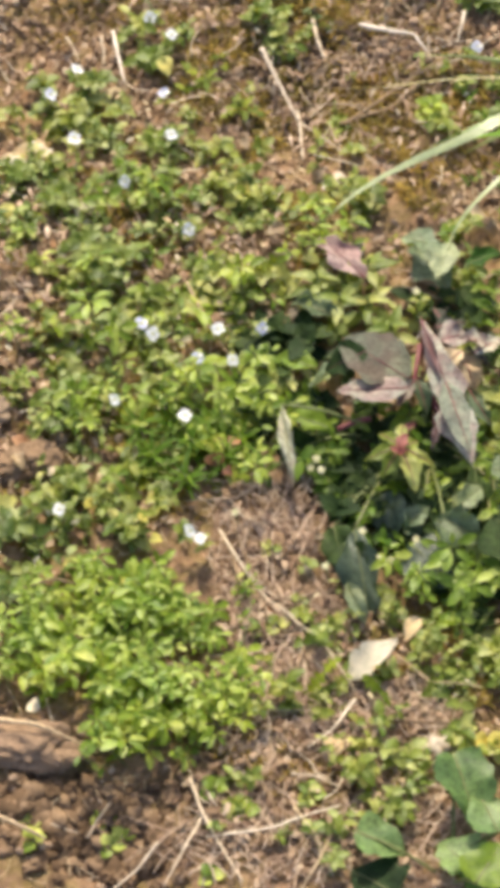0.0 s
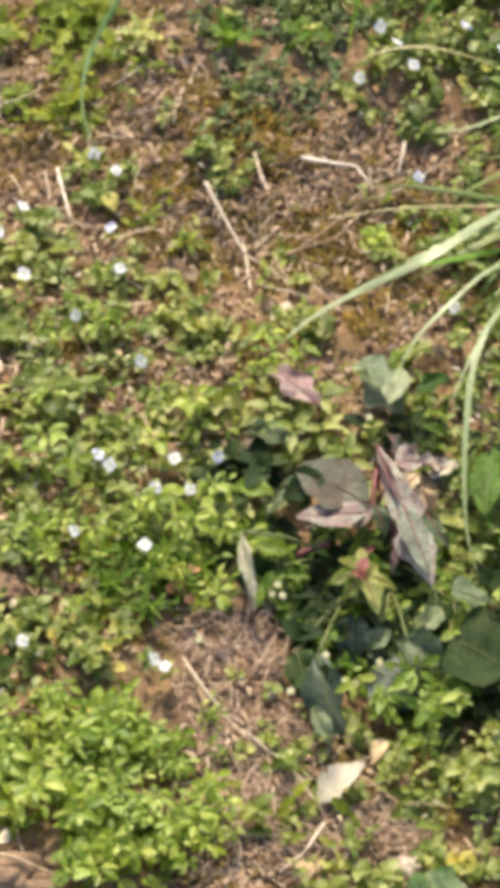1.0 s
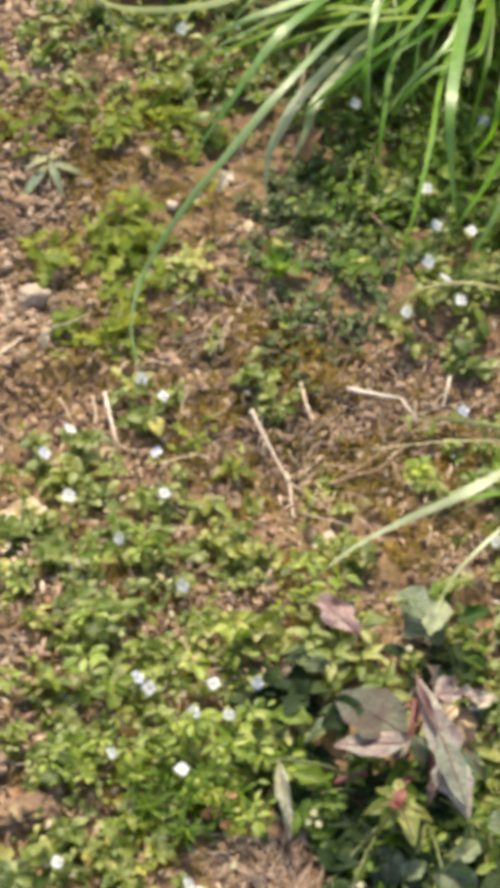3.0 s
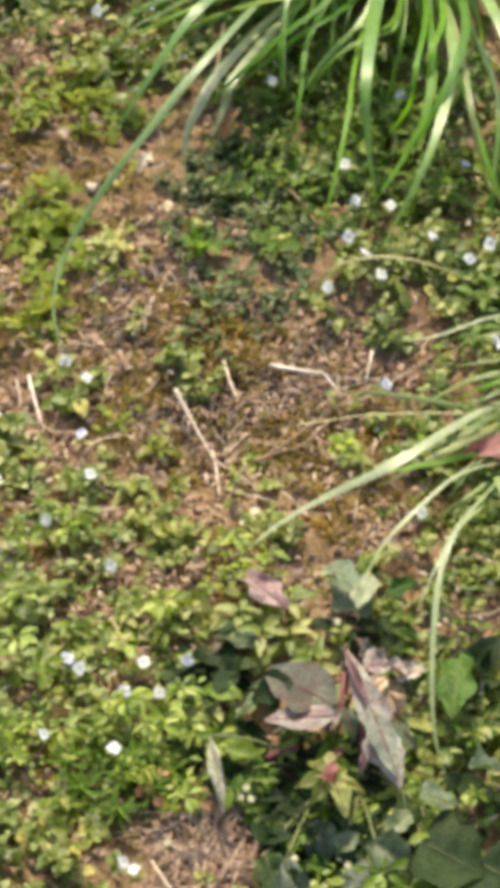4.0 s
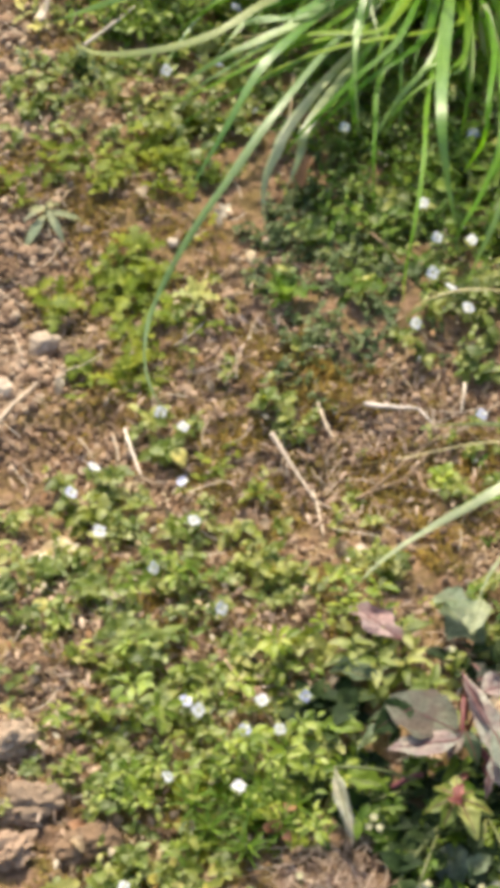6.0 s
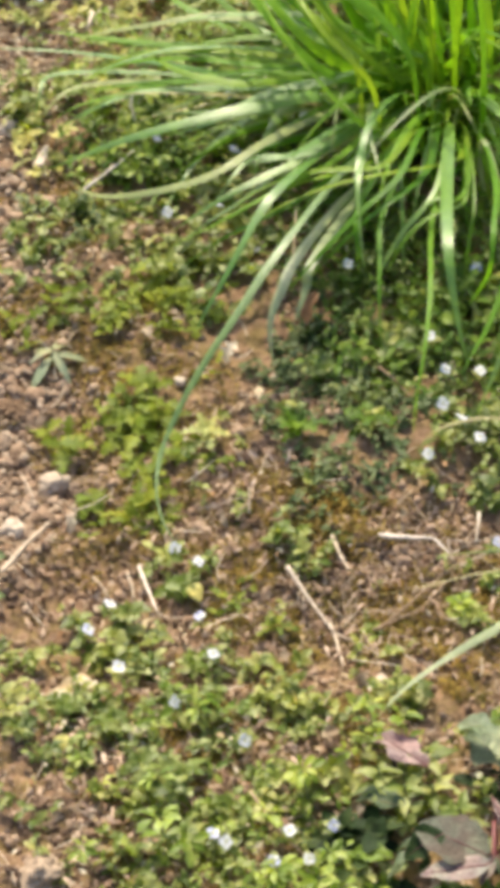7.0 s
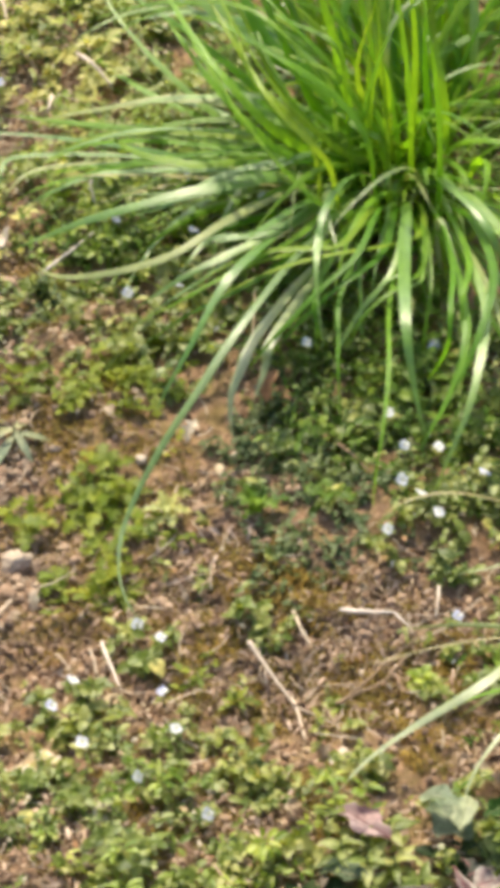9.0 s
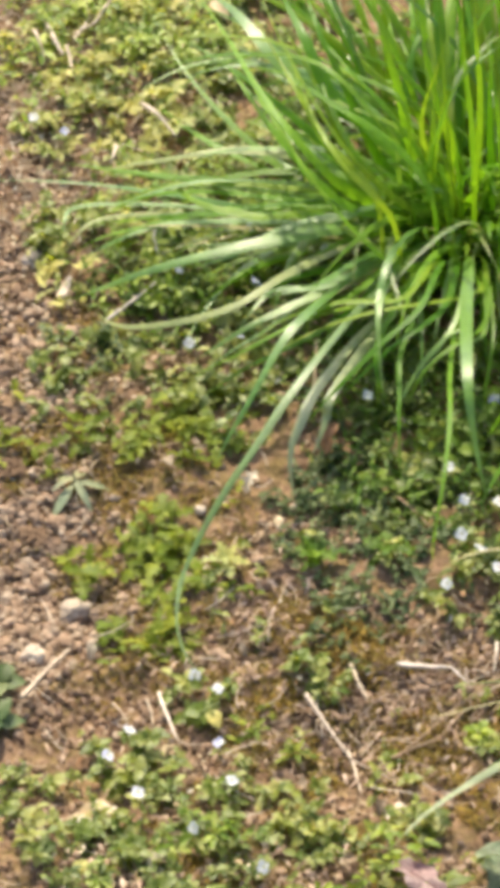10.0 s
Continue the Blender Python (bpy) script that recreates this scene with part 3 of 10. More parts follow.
def litter(name, label, category, patches, n, lengths, wide, seed, material):
    """Short dry bits of stalk and blade, lying every way."""
    rng, pile = random.Random(seed), Pile()
    for x, y in scatter(patches, n, seed, 0.3):
        ln, a = rng.uniform(*lengths), rng.uniform(0, math.pi)
        dx, dy = 0.5 * ln * math.cos(a), 0.5 * ln * math.sin(a)
        z = max(top(x, y), top(x + dx, y + dy), top(x - dx, y - dy)) + 0.001
        bend = rng.uniform(-0.3, 0.3) * ln
        pts = ((x - dx, y - dy, z + rng.uniform(-0.001, 0.003)), (x - dy / ln * bend, y + dx / ln * bend, z + 0.001), (x + dx, y + dy, z + rng.uniform(-0.001, 0.004)))
        r = rng.uniform(*wide)
        pile.put(*tube(pts, r, r * 0.6, 4, 5), Matrix())
    tagged(new(name, pile.made(name, material), ), label, category, kind="stuff")


GAPS = [
    (0.033, -0.092, 0.022, 0.019, 1), (-0.052, 0.032, 0.022, 0.018, 1), (0.002, 0.005, 0.022, 0.012, 1),
    (0.100, -0.087, 0.021, 0.014, 1), (0.169, -0.042, 0.028, 0.021, 1), (0.108, 0.115, 0.026, 0.015, 1),
    (-0.016, -0.115, 0.014, 0.011, 1), (0.057, -0.142, 0.010, 0.010, 1), (0.216, -0.111, 0.014, 0.013, 1),
    (-0.112, -0.141, 0.019, 0.022, 1), (-0.095, -0.256, 0.020, 0.022, 1), (-0.021, -0.284, 0.013, 0.012, 1),
    (-0.092, -0.203, 0.013, 0.012, 1), (0.003, -0.295, 0.019, 0.009, 1), (0.136, -0.400, 0.022, 0.015, 1),
    (-0.094, -0.091, 0.014, 0.011, 1), (-0.170, 0.657, 0.018, 0.039, 1), (-0.187, 0.777, 0.014, 0.034, 1),
    (-0.180, 0.583, 0.017, 0.031, 1), (-0.174, 0.517, 0.018, 0.027, 1), (-0.174, 0.442, 0.019, 0.023, 1), (-0.152, 0.382, 0.025, 0.017, 1), (-0.119, 0.399, 0.012, 0.008, 1), (-0.048, 0.427, 0.017, 0.012, 1),
    (-0.090, 0.390, 0.025, 0.020, 1), (-0.044, 0.426, 0.029, 0.013, 1),
    (-0.126, 0.716, 0.016, 0.017, 1), (-0.162, 0.719, 0.014, 0.026, 1), (-0.100, 0.779, 0.010, 0.010, 1), (-0.138, 0.643, 0.018, 0.014, 1),
    (-0.184, 0.879, 0.019, 0.027, 1), (-0.127, 0.845, 0.012, 0.009, 1), (-0.065, 0.794, 0.008, 0.009, 1), (-0.111, 0.499, 0.017, 0.010, 1),
    (-0.166, 0.657, 0.011, 0.013, 1), (-0.081, 0.561, 0.011, 0.007, 1), (-0.187, 0.777, 0.009, 0.020, 1),
]

# bare strips where long straws lie open
BY_STRAWS = [
    (0.025, 0.067, 0.009, 0.013, 1), (0.037, 0.044, 0.010, 0.016, 1), (0.049, 0.022, 0.010, 0.016, 1), (0.055, -0.002, 0.010, 0.015, 1),
    (0.060, 0.080, 0.008, 0.018, 1), (0.102, 0.085, 0.020, 0.010, 1), (0.126, 0.072, 0.010, 0.012, 1), (-0.086, 0.085, 0.008, 0.018, 1),
]

SPEEDWELL_PLACES = [
    (-0.072, 0.001, 0.070, 0.038, 1), (-0.091, -0.053, 0.053, 0.047, 1), (-0.022, -0.043, 0.061, 0.037, 0.8),
    (-0.039, -0.117, 0.079, 0.049, 0.9), (-0.064, -0.180, 0.066, 0.053, 1), (0.000, -0.184, 0.066, 0.057, 1),
    (-0.040, -0.256, 0.076, 0.046, 1), (-0.080, -0.310, 0.037, 0.049, 0.9), (0.043, -0.121, 0.047, 0.034, 0.6),
    (0.166, -0.339, 0.040, 0.039, 0.7), (0.068, -0.085, 0.052, 0.036, 0.6), (0.202, 0.268, 0.086, 0.092, 1),
    (0.171, 0.343, 0.089, 0.083, 1), (0.153, 0.151, 0.048, 0.030, 0.6), (0.225, -0.163, 0.036, 0.115, 0.9),
    (0.192, -0.112, 0.048, 0.036, 0.8), (0.222, -0.038, 0.045, 0.043, 0.5), (-0.019, 0.425, 0.072, 0.046, 0.6),
    (0.080, 0.550, 0.115, 0.108, 1), (-0.090, 0.397, 0.071, 0.060, 0.6), (-0.041, 0.868, 0.072, 0.071, 0.3),
    (0.046, 0.381, 0.090, 0.075, 0.5), (0.043, 0.643, 0.103, 0.106, 0.9), (0.067, 0.817, 0.143, 0.109, 0.8),
    (0.165, 0.467, 0.059, 0.103, 1), (0.076, 0.246, 0.049, 0.052, 0.35), (0.168, 0.181, 0.053, 0.037, 0.9),
    (0.190, 0.126, 0.047, 0.030, 0.7), (-0.129, -0.029, 0.037, 0.078, 0.6), (-0.130, -0.171, 0.031, 0.071, 0.7),
    (-0.159, -0.048, 0.024, 0.033, 0.7),
]

mat_of("speedwell_mat", "dense low mat of small green speedwell leaves", "ground cover", SPEEDWELL_PLACES, 1750, SMALL, SPEEDWELL, (0.006, 0.019), (2, 2, 3), (0.55, 1.25), 11, 1.1, star=0.25)

CHICKWEED_PLACES = [
    (-0.013, -0.377, 0.058, 0.041, 1), (0.000, -0.412, 0.040, 0.034, 1), (-0.061, -0.376, 0.032, 0.037, 0.8),
    (0.022, -0.341, 0.022, 0.023, 0.7), (0.150, -0.322, 0.022, 0.018, 0.35), (0.153, -0.345, 0.024, 0.022, 0.5),
    (0.177, -0.269, 0.020, 0.031, 0.5), (0.097, -0.101, 0.038, 0.026, 0.6), (-0.072, -0.206, 0.030, 0.033, 0.4),
    (0.030, -0.223, 0.030, 0.036, 0.5), (-0.032, -0.161, 0.088, 0.144, 0.05), (-0.150, 0.833, 0.072, 0.096, 0.3),
    (-0.041, 0.868, 0.063, 0.071, 0.5), (-0.046, 0.573, 0.088, 0.110, 0.15),
]

mat_of("chickweed_mat", "lush cushion of bright green chickweed", "ground cover", CHICKWEED_PLACES, 760, SPOON, CHICKWEED, (0.008, 0.030), (2, 3), (0.55, 1.15), 12, 1.0, star=0.8)

YELLOWISH_PLACES = [
    (0.016, -0.032, 0.021, 0.018, 1), (-0.109, -0.049, 0.021, 0.027, 0.6), (-0.063, -0.124, 0.021, 0.022, 0.6),
    (0.033, 0.093, 0.018, 0.020, 1), (-0.047, 0.080, 0.022, 0.022, 1), (0.126, -0.457, 0.025, 0.025, 0.6),
    (0.177, -0.415, 0.014, 0.014, 1), (0.173, -0.379, 0.025, 0.022, 1), (-0.053, -0.289, 0.036, 0.020, 0.8),
    (0.016, -0.123, 0.027, 0.026, 0.5), (-0.061, -0.039, 0.081, 0.059, 0.35), (-0.041, -0.170, 0.078, 0.097, 0.35),
    (0.085, -0.128, 0.041, 0.034, 0.4), (0.130, -0.404, 0.050, 0.058, 0.35), (0.202, -0.384, 0.026, 0.050, 0.6), (0.085, -0.360, 0.045, 0.060, 0.18), (0.075, -0.480, 0.060, 0.030, 0.18), (0.067, -0.057, 0.045, 0.036, 0.5),
    (0.168, 0.147, 0.040, 0.025, 0.8), (0.189, 0.047, 0.030, 0.020, 0.5), (0.238, 0.187, 0.042, 0.027, 1), (0.161, 0.175, 0.034, 0.027, 0.8), (0.199, 0.161, 0.034, 0.024, 0.8),
    (0.225, -0.172, 0.034, 0.108, 0.5), (0.087, 0.023, 0.117, 0.068, 0.14), (0.021, 0.155, 0.095, 0.069, 0.12),
    (0.211, 0.062, 0.055, 0.045, 0.5), (0.230, -0.038, 0.029, 0.038, 0.8), (0.178, -0.200, 0.030, 0.045, 0.9), (0.205, -0.085, 0.055, 0.050, 0.9), (-0.103, 0.780, 0.061, 0.076, 0.3),
    (-0.155, 0.851, 0.062, 0.088, 0.2), (-0.153, -0.003, 0.022, 0.025, 0.6), (-0.142, 0.587, 0.027, 0.045, 0.6),
    (-0.144, 0.426, 0.025, 0.033, 0.5), (-0.089, 0.674, 0.082, 0.165, 0.4), (-0.033, 0.791, 0.071, 0.093, 0.35),
    (-0.082, 0.422, 0.084, 0.060, 0.3),
]

mat_of("clover_like_mat", "thin patches of yellowish green weed leaves", "ground cover", YELLOWISH_PLACES, 1350, SMALL, YELLOWISH, (0.005, 0.018), (2, 3, 4), (0.5, 1.1), 13, 0.9, star=0.3)

BLUISH_PLACES = [
    (0.073, 0.246, 0.058, 0.069, 1), (0.074, 0.139, 0.041, 0.035, 1), (0.100, 0.203, 0.031, 0.045, 0.8),
    (0.037, 0.269, 0.032, 0.046, 0.6), (0.131, 0.365, 0.082, 0.074, 0.6), (-0.113, 0.432, 0.052, 0.044, 0.4),
    (0.081, 0.154, 0.057, 0.045, 0.7), (-0.017, 0.867, 0.058, 0.084, 0.6),
]

mat_of("fine_weed_mat", "fine mat of tiny bluish green leaves", "ground cover", BLUISH_PLACES, 460, TINY, BLUISH, (0.005, 0.014), (2, 3, 4), (0.7, 1.5), 14, 1.0)

FEATHERY_PLACES = [
    (-0.075, 0.241, 0.031, 0.027, 1), (-0.119, 0.222, 0.018, 0.017, 1), (-0.072, 0.146, 0.038, 0.028, 1),
    (-0.076, 0.192, 0.021, 0.022, 0.8), (-0.029, 0.185, 0.021, 0.013, 1), (-0.015, 0.256, 0.018, 0.020, 0.3),
    (-0.156, 0.345, 0.037, 0.043, 0.5), (-0.086, 0.334, 0.027, 0.028, 0.6), (0.001, -0.235, 0.037, 0.027, 1),
    (-0.008, 0.052, 0.025, 0.021, 0.6), (-0.037, -0.144, 0.027, 0.029, 0.4), (-0.083, -0.160, 0.022, 0.028, 0.4),
    (0.111, -0.398, 0.015, 0.012, 0.7), (-0.070, 0.221, 0.018, 0.019, 0.8), (-0.045, 0.348, 0.036, 0.034, 0.7),
]

mat_of("feathery_weed_mat", "soft clumps of toothed olive green weed leaves", "ground cover", FEATHERY_PLACES, 185, LOBED, FEATHERY, (0.005, 0.016), (1, 2, 2), (0.55, 1.2), 15, 1.1)

MOSS_PLACES = [
    (0.041, 0.091, 0.097, 0.041, 1), (0.090, 0.037, 0.073, 0.044, 1), (0.022, 0.135, 0.060, 0.037, 0.6),
    (0.166, -0.026, 0.043, 0.033, 0.8), (-0.008, 0.118, 0.076, 0.049, 0.8), (0.029, 0.039, 0.063, 0.041, 0.8),
    (-0.084, 0.114, 0.046, 0.032, 0.5), (-0.145, 0.460, 0.034, 0.041, 0.4), (-0.091, 0.275, 0.080, 0.121, 0.6),
    (-0.123, 0.361, 0.062, 0.077, 0.5), (-0.019, -0.115, 0.086, 0.109, 0.5), (0.167, -0.365, 0.029, 0.033, 1),
    (0.119, 0.033, 0.054, 0.062, 1), (0.054, -0.076, 0.042, 0.036, 0.6), (-0.058, -0.245, 0.066, 0.080, 0.4),
    (0.099, -0.406, 0.063, 0.072, 0.3),
]

mat_of("moss", "thin olive and golden moss on the soil", "moss", MOSS_PLACES, 9500, NEEDLE, MOSS, (0.002, 0.005), (2, 3), (0.8, 1.5), 16, 0.6, pieces=False)

BARE_PLACES = [
    (-0.159, 0.283, 0.080, 0.170, 0.6), (-0.142, 0.149, 0.065, 0.089, 0.8), (-0.170, 0.462, 0.038, 0.137, 0.4),
    (0.010, 0.145, 0.098, 0.105, 0.8), (0.097, 0.063, 0.111, 0.100, 0.5), (0.082, -0.175, 0.170, 0.213, 0.3),
    (-0.050, -0.481, 0.056, 0.039, 1.8), (0.068, -0.408, 0.078, 0.090, 0.8), (0.131, -0.429, 0.047, 0.054, 0.8),
    (0.158, -0.482, 0.037, 0.035, 1.5), (0.038, -0.239, 0.171, 0.361, 0.35), (-0.103, 0.527, 0.182, 0.642, 0.3),
    (0.227, 0.108, 0.045, 0.041, 1), (0.153, 0.124, 0.045, 0.031, 0.8), (-0.136, -0.104, 0.032, 0.119, 1.5),
    (-0.163, -0.021, 0.029, 0.065, 1.2),
]

crumbs("soil_crumbs", "loose crumbs of dry light brown soil", "soil", BARE_PLACES, 9000, (0.0016, 0.0062), 21)

crumbs("dry_crumbs", "pale dry crumbs of soil", "soil", [(-0.165, 0.395, 0.046, 0.275, 1), (-0.166, 0.657, 0.045, 0.093, 0.6), (-0.123, 0.228, 0.047, 0.070, 0.7), (-0.160, 0.150, 0.030, 0.070, 0.7)], 3000, (0.0014, 0.0062), 22, DRY_CRUMB)

LITTER_PLACES = [
    (0.065, -0.364, 0.035, 0.052, 3), (0.043, -0.317, 0.023, 0.023, 2), (0.067, -0.488, 0.067, 0.031, 2),
    (0.062, 0.040, 0.065, 0.057, 1.2), (-0.108, 0.065, 0.055, 0.039, 0.6), (0.131, -0.421, 0.050, 0.043, 1.2),
    (-0.100, -0.132, 0.021, 0.052, 1), (0.031, -0.089, 0.035, 0.026, 0.8), (0.073, 0.096, 0.055, 0.030, 1),
    (-0.039, -0.162, 0.095, 0.144, 0.5), (0.090, 0.055, 0.074, 0.045, 1), (-0.017, 0.146, 0.076, 0.053, 0.8),
    (0.116, 0.096, 0.059, 0.031, 1), (0.227, -0.106, 0.031, 0.054, 0.8), (-0.149, 0.718, 0.069, 0.178, 0.5),
    (-0.083, 0.222, 0.098, 0.145, 0.5), (-0.010, 0.075, 0.112, 0.079, 0.7),
]

litter("plant_litter", "weathered bits of stalk and leaf on the soil", "litter", LITTER_PLACES + BARE_PLACES + GAPS * 3, 2900, (0.004, 0.018), (0.0003, 0.0009), 31, GREY_STRAW)

litter("straw_litter", "short pale bits of dry straw", "litter", LITTER_PLACES + BARE_PLACES + [(-0.131, 0.816, 0.096, 0.129, 6), (-0.146, 0.657, 0.056, 0.093, 4)], 680, (0.010, 0.032), (0.0004, 0.0008), 32, STRAW)

flakes("leaf_litter", "crumpled tan bits of dead leaf on the soil", "litter", LITTER_PLACES + GAPS * 3, 2600, (0.4, 1.2), 33, DEAD_BITS)

flakes("withered_bits", "withered tan and orange leaf bits caught in the weeds", "litter", SPEEDWELL_PLACES + YELLOWISH_PLACES + [(-0.126, 0.815, 0.085, 0.120, 6), (-0.150, 0.660, 0.056, 0.128, 5), (-0.06, 0.72, 0.07, 0.10, 3)], 3600, (0.3, 0.95), 35, WITHERED, (0.004, 0.013))

MIDDLE_PLACES = [
    (-0.040, -0.130, 0.095, 0.130, 1.4), (0.060, 0.060, 0.095, 0.060, 1), (-0.010, 0.150, 0.075, 0.055, 1), (0.120, 0.085, 0.070, 0.040, 1), (0.090, -0.100, 0.050, 0.035, 0.8),
    (0.033, -0.090, 0.035, 0.026, 0.8), (-0.095, 0.075, 0.060, 0.045, 0.7), (0.140, 0.010, 0.050, 0.040, 0.8), (-0.052, 0.032, 0.030, 0.020, 0.8),
    (-0.100, -0.135, 0.025, 0.052, 0.8), (-0.150, 0.660, 0.060, 0.120, 0.6), (-0.126, 0.815, 0.090, 0.120, 0.6),
]

flakes("withered_leaves", "crumpled pinkish brown withered leaves on bare soil", "litter", MIDDLE_PLACES, 1900, (0.7, 1.7), 36, DRY_BITS, (0.002, 0.008), (0.25, 0.6))

lumps("soil_lumps", "uneven lumps of brown soil half sunk in the ground", "soil", MIDDLE_PLACES + [(-0.150, 0.200, 0.060, 0.110, 1.2), (-0.165, 0.420, 0.045, 0.150, 1.2)], 1000, (0.003, 0.010), 23, CRUMB)

lumps("dry_clods", "light brown clods of cracked dry soil", "soil", [(-0.168, 0.330, 0.036, 0.170, 1), (-0.150, 0.215, 0.040, 0.060, 0.8), (-0.172, 0.500, 0.030, 0.090, 0.7), (-0.165, 0.150, 0.030, 0.060, 0.5)], 380, (0.004, 0.012), 24, CRUMB)

lumps("clod_bed", "rounded dark brown clods of damp soil", "soil", [(-0.050, -0.478, 0.042, 0.026, 1), (-0.015, -0.492, 0.030, 0.020, 0.8)], 330, (0.004, 0.014), 25, CLOD)


STRAW_BED = [
    (0.043, -0.321, 0.019, 0.030, 1.2), (0.065, -0.364, 0.035, 0.041, 1), (0.068, -0.408, 0.034, 0.040, 0.8),
    (0.067, -0.488, 0.061, 0.028, 0.8), (0.076, 0.039, 0.062, 0.043, 0.15), (0.128, -0.418, 0.041, 0.040, 0.8),
    (0.152, -0.483, 0.034, 0.031, 0.7), (-0.155, 0.851, 0.062, 0.097, 0.35), (-0.103, 0.755, 0.070, 0.050, 0.2),
    (0.060, 0.071, 0.085, 0.045, 0.10), (-0.017, 0.161, 0.065, 0.043, 0.07), (0.138, 0.086, 0.059, 0.030, 0.10),
    (0.091, -0.106, 0.042, 0.027, 0.06), (0.227, -0.106, 0.031, 0.036, 0.3),
]

litter("straw_bed", "tangle of thin dry grass stems on bare soil", "litter", STRAW_BED, 1650, (0.008, 0.036), (0.0002, 0.0006), 34, PINK_STRAW)

FOOT_PLACES = [(0.202, -0.384, 0.024, 0.055, 0.8), (0.060, -0.275, 0.036, 0.034, 0.6), (0.060, -0.330, 0.035, 0.040, 0.8), (0.085, -0.390, 0.060, 0.050, 1), (0.075, -0.470, 0.070, 0.040, 1)]

flakes("brown_litter", "brown crumbled bits of dead leaf between straws", "litter", FOOT_PLACES, 1100, (0.5, 1.5), 37, DEAD_BITS, (0.001, 0.005), (0.3, 0.9))

lumps("foot_soil_lumps", "small lumps of brown soil between straws", "soil", FOOT_PLACES, 420, (0.003, 0.009), 26, CLOD)

litter("shade_straw", "thin dry stems at the foot of the weeds", "litter", [(0.055, -0.272, 0.034, 0.032, 1)], 170, (0.008, 0.034), (0.0002, 0.0006), 38, PINK_STRAW)

SHADE_PLACES = [
    (0.010, 0.500, 0.085, 0.060, 1.3), (-0.060, 0.530, 0.060, 0.060, 0.8), (0.000, 0.590, 0.070, 0.050, 0.9),
    (0.140, 0.401, 0.083, 0.073, 1.2), (0.184, 0.345, 0.045, 0.076, 1), (0.065, 0.408, 0.050, 0.059, 0.7),
    (0.104, 0.486, 0.068, 0.063, 0.7), (0.189, 0.478, 0.051, 0.056, 0.7), (0.146, 0.653, 0.133, 0.146, 1.0), (0.20, 0.58, 0.10, 0.09, 1.0), (0.22, 0.78, 0.12, 0.10, 0.7),
    (-0.009, 0.538, 0.074, 0.079, 0.6), (0.089, 0.278, 0.044, 0.048, 0.8), (0.225, 0.048, 0.037, 0.030, 1),
    (0.231, -0.005, 0.032, 0.029, 1), (0.224, 0.108, 0.045, 0.021, 1), (0.205, 0.027, 0.044, 0.029, 0.4),
    (0.245, 0.171, 0.034, 0.027, 1), (0.195, 0.245, 0.090, 0.060, 1.2), (0.130, 0.290, 0.060, 0.060, 1), (0.225, -0.180, 0.035, 0.080, 1), (0.173, -0.040, 0.043, 0.028, 0.6), (0.175, 0.003, 0.021, 0.037, 0.3),
]

mat_of("shade_weed_mat", "fresh green weed leaves under the grass", "ground cover", SHADE_PLACES, 1700, OVAL, BRIGHT, (0.008, 0.024), (2, 3), (0.6, 1.15), 19, 0.9)

PALE_PLACES = [
    (-0.126, 0.823, 0.090, 0.121, 1), (-0.041, 0.868, 0.058, 0.071, 0.8), (-0.166, 0.688, 0.032, 0.071, 0.5),
    (-0.057, 0.672, 0.073, 0.078, 0.4), (-0.141, 0.515, 0.030, 0.043, 0.4),
]

mat_of("pale_weed_mat", "loose pale yellow green weed leaves", "ground cover", PALE_PLACES, 210, OVAL, PALE_LIME, (0.008, 0.022), (2, 3), (0.6, 1.2), 20, 1.0, star=0.6)

DARK_PLACES = [
    (0.124, -0.253, 0.046, 0.048, 1), (0.157, -0.270, 0.036, 0.043, 1), (0.076, -0.220, 0.030, 0.036, 0.7),
    (0.110, -0.305, 0.019, 0.023, 0.5), (0.153, -0.132, 0.031, 0.026, 0.6), (0.054, -0.176, 0.027, 0.033, 0.7),
    (0.215, -0.267, 0.033, 0.050, 0.5), (0.190, -0.325, 0.034, 0.030, 0.7), (0.212, -0.142, 0.031, 0.031, 0.2),
]

# their material carries the shade below the broad leaves as darker green
mat_of("dark_weed_mat", "dense dark green leaves, shade in their colour, under the broad-leaved weed", "ground cover", DARK_PLACES, 190, BROAD, DOCK, (0.006, 0.018), (1, 2), (0.6, 1.2), 17)

mat_of("light_weed_mat", "light green leaves among the broad-leaved weed", "ground cover", DARK_PLACES, 85, OVAL, BRIGHT, (0.010, 0.022), (2, 3), (0.6, 1.1), 18, star=0.4)


# ---- single plants ----
def flower_petals(parent, blue, size=1.0, mesh_of={}):
    """Four round petals, the lowest smaller and paler, round a pale eye."""
    if not mesh_of:
        for kind, mat in (("blue", PETAL_BLUE), ("white", PETAL_WHITE)):
            mesh_of[kind] = mesh("petal", *leaf(0.0052, 0.0056, "spoon", 6, 2, 0.12, 0.35), mat)
            mesh_of[kind + "low"] = mesh("petal", *leaf(0.0046, 0.0040, "spoon", 6, 2, 0.12, 0.35), PETAL_WHITE)
    for k in range(4):
        kind = ("blue" if blue else "white") + ("low" if k == 3 else "")
        part("petal", mesh_of[kind], parent, at=pose(0, 0, 0, 0, 0, 90 * k) @ pose(0, 0, 0, 14, 0, 0) @ Matrix.Scale(size, 4))


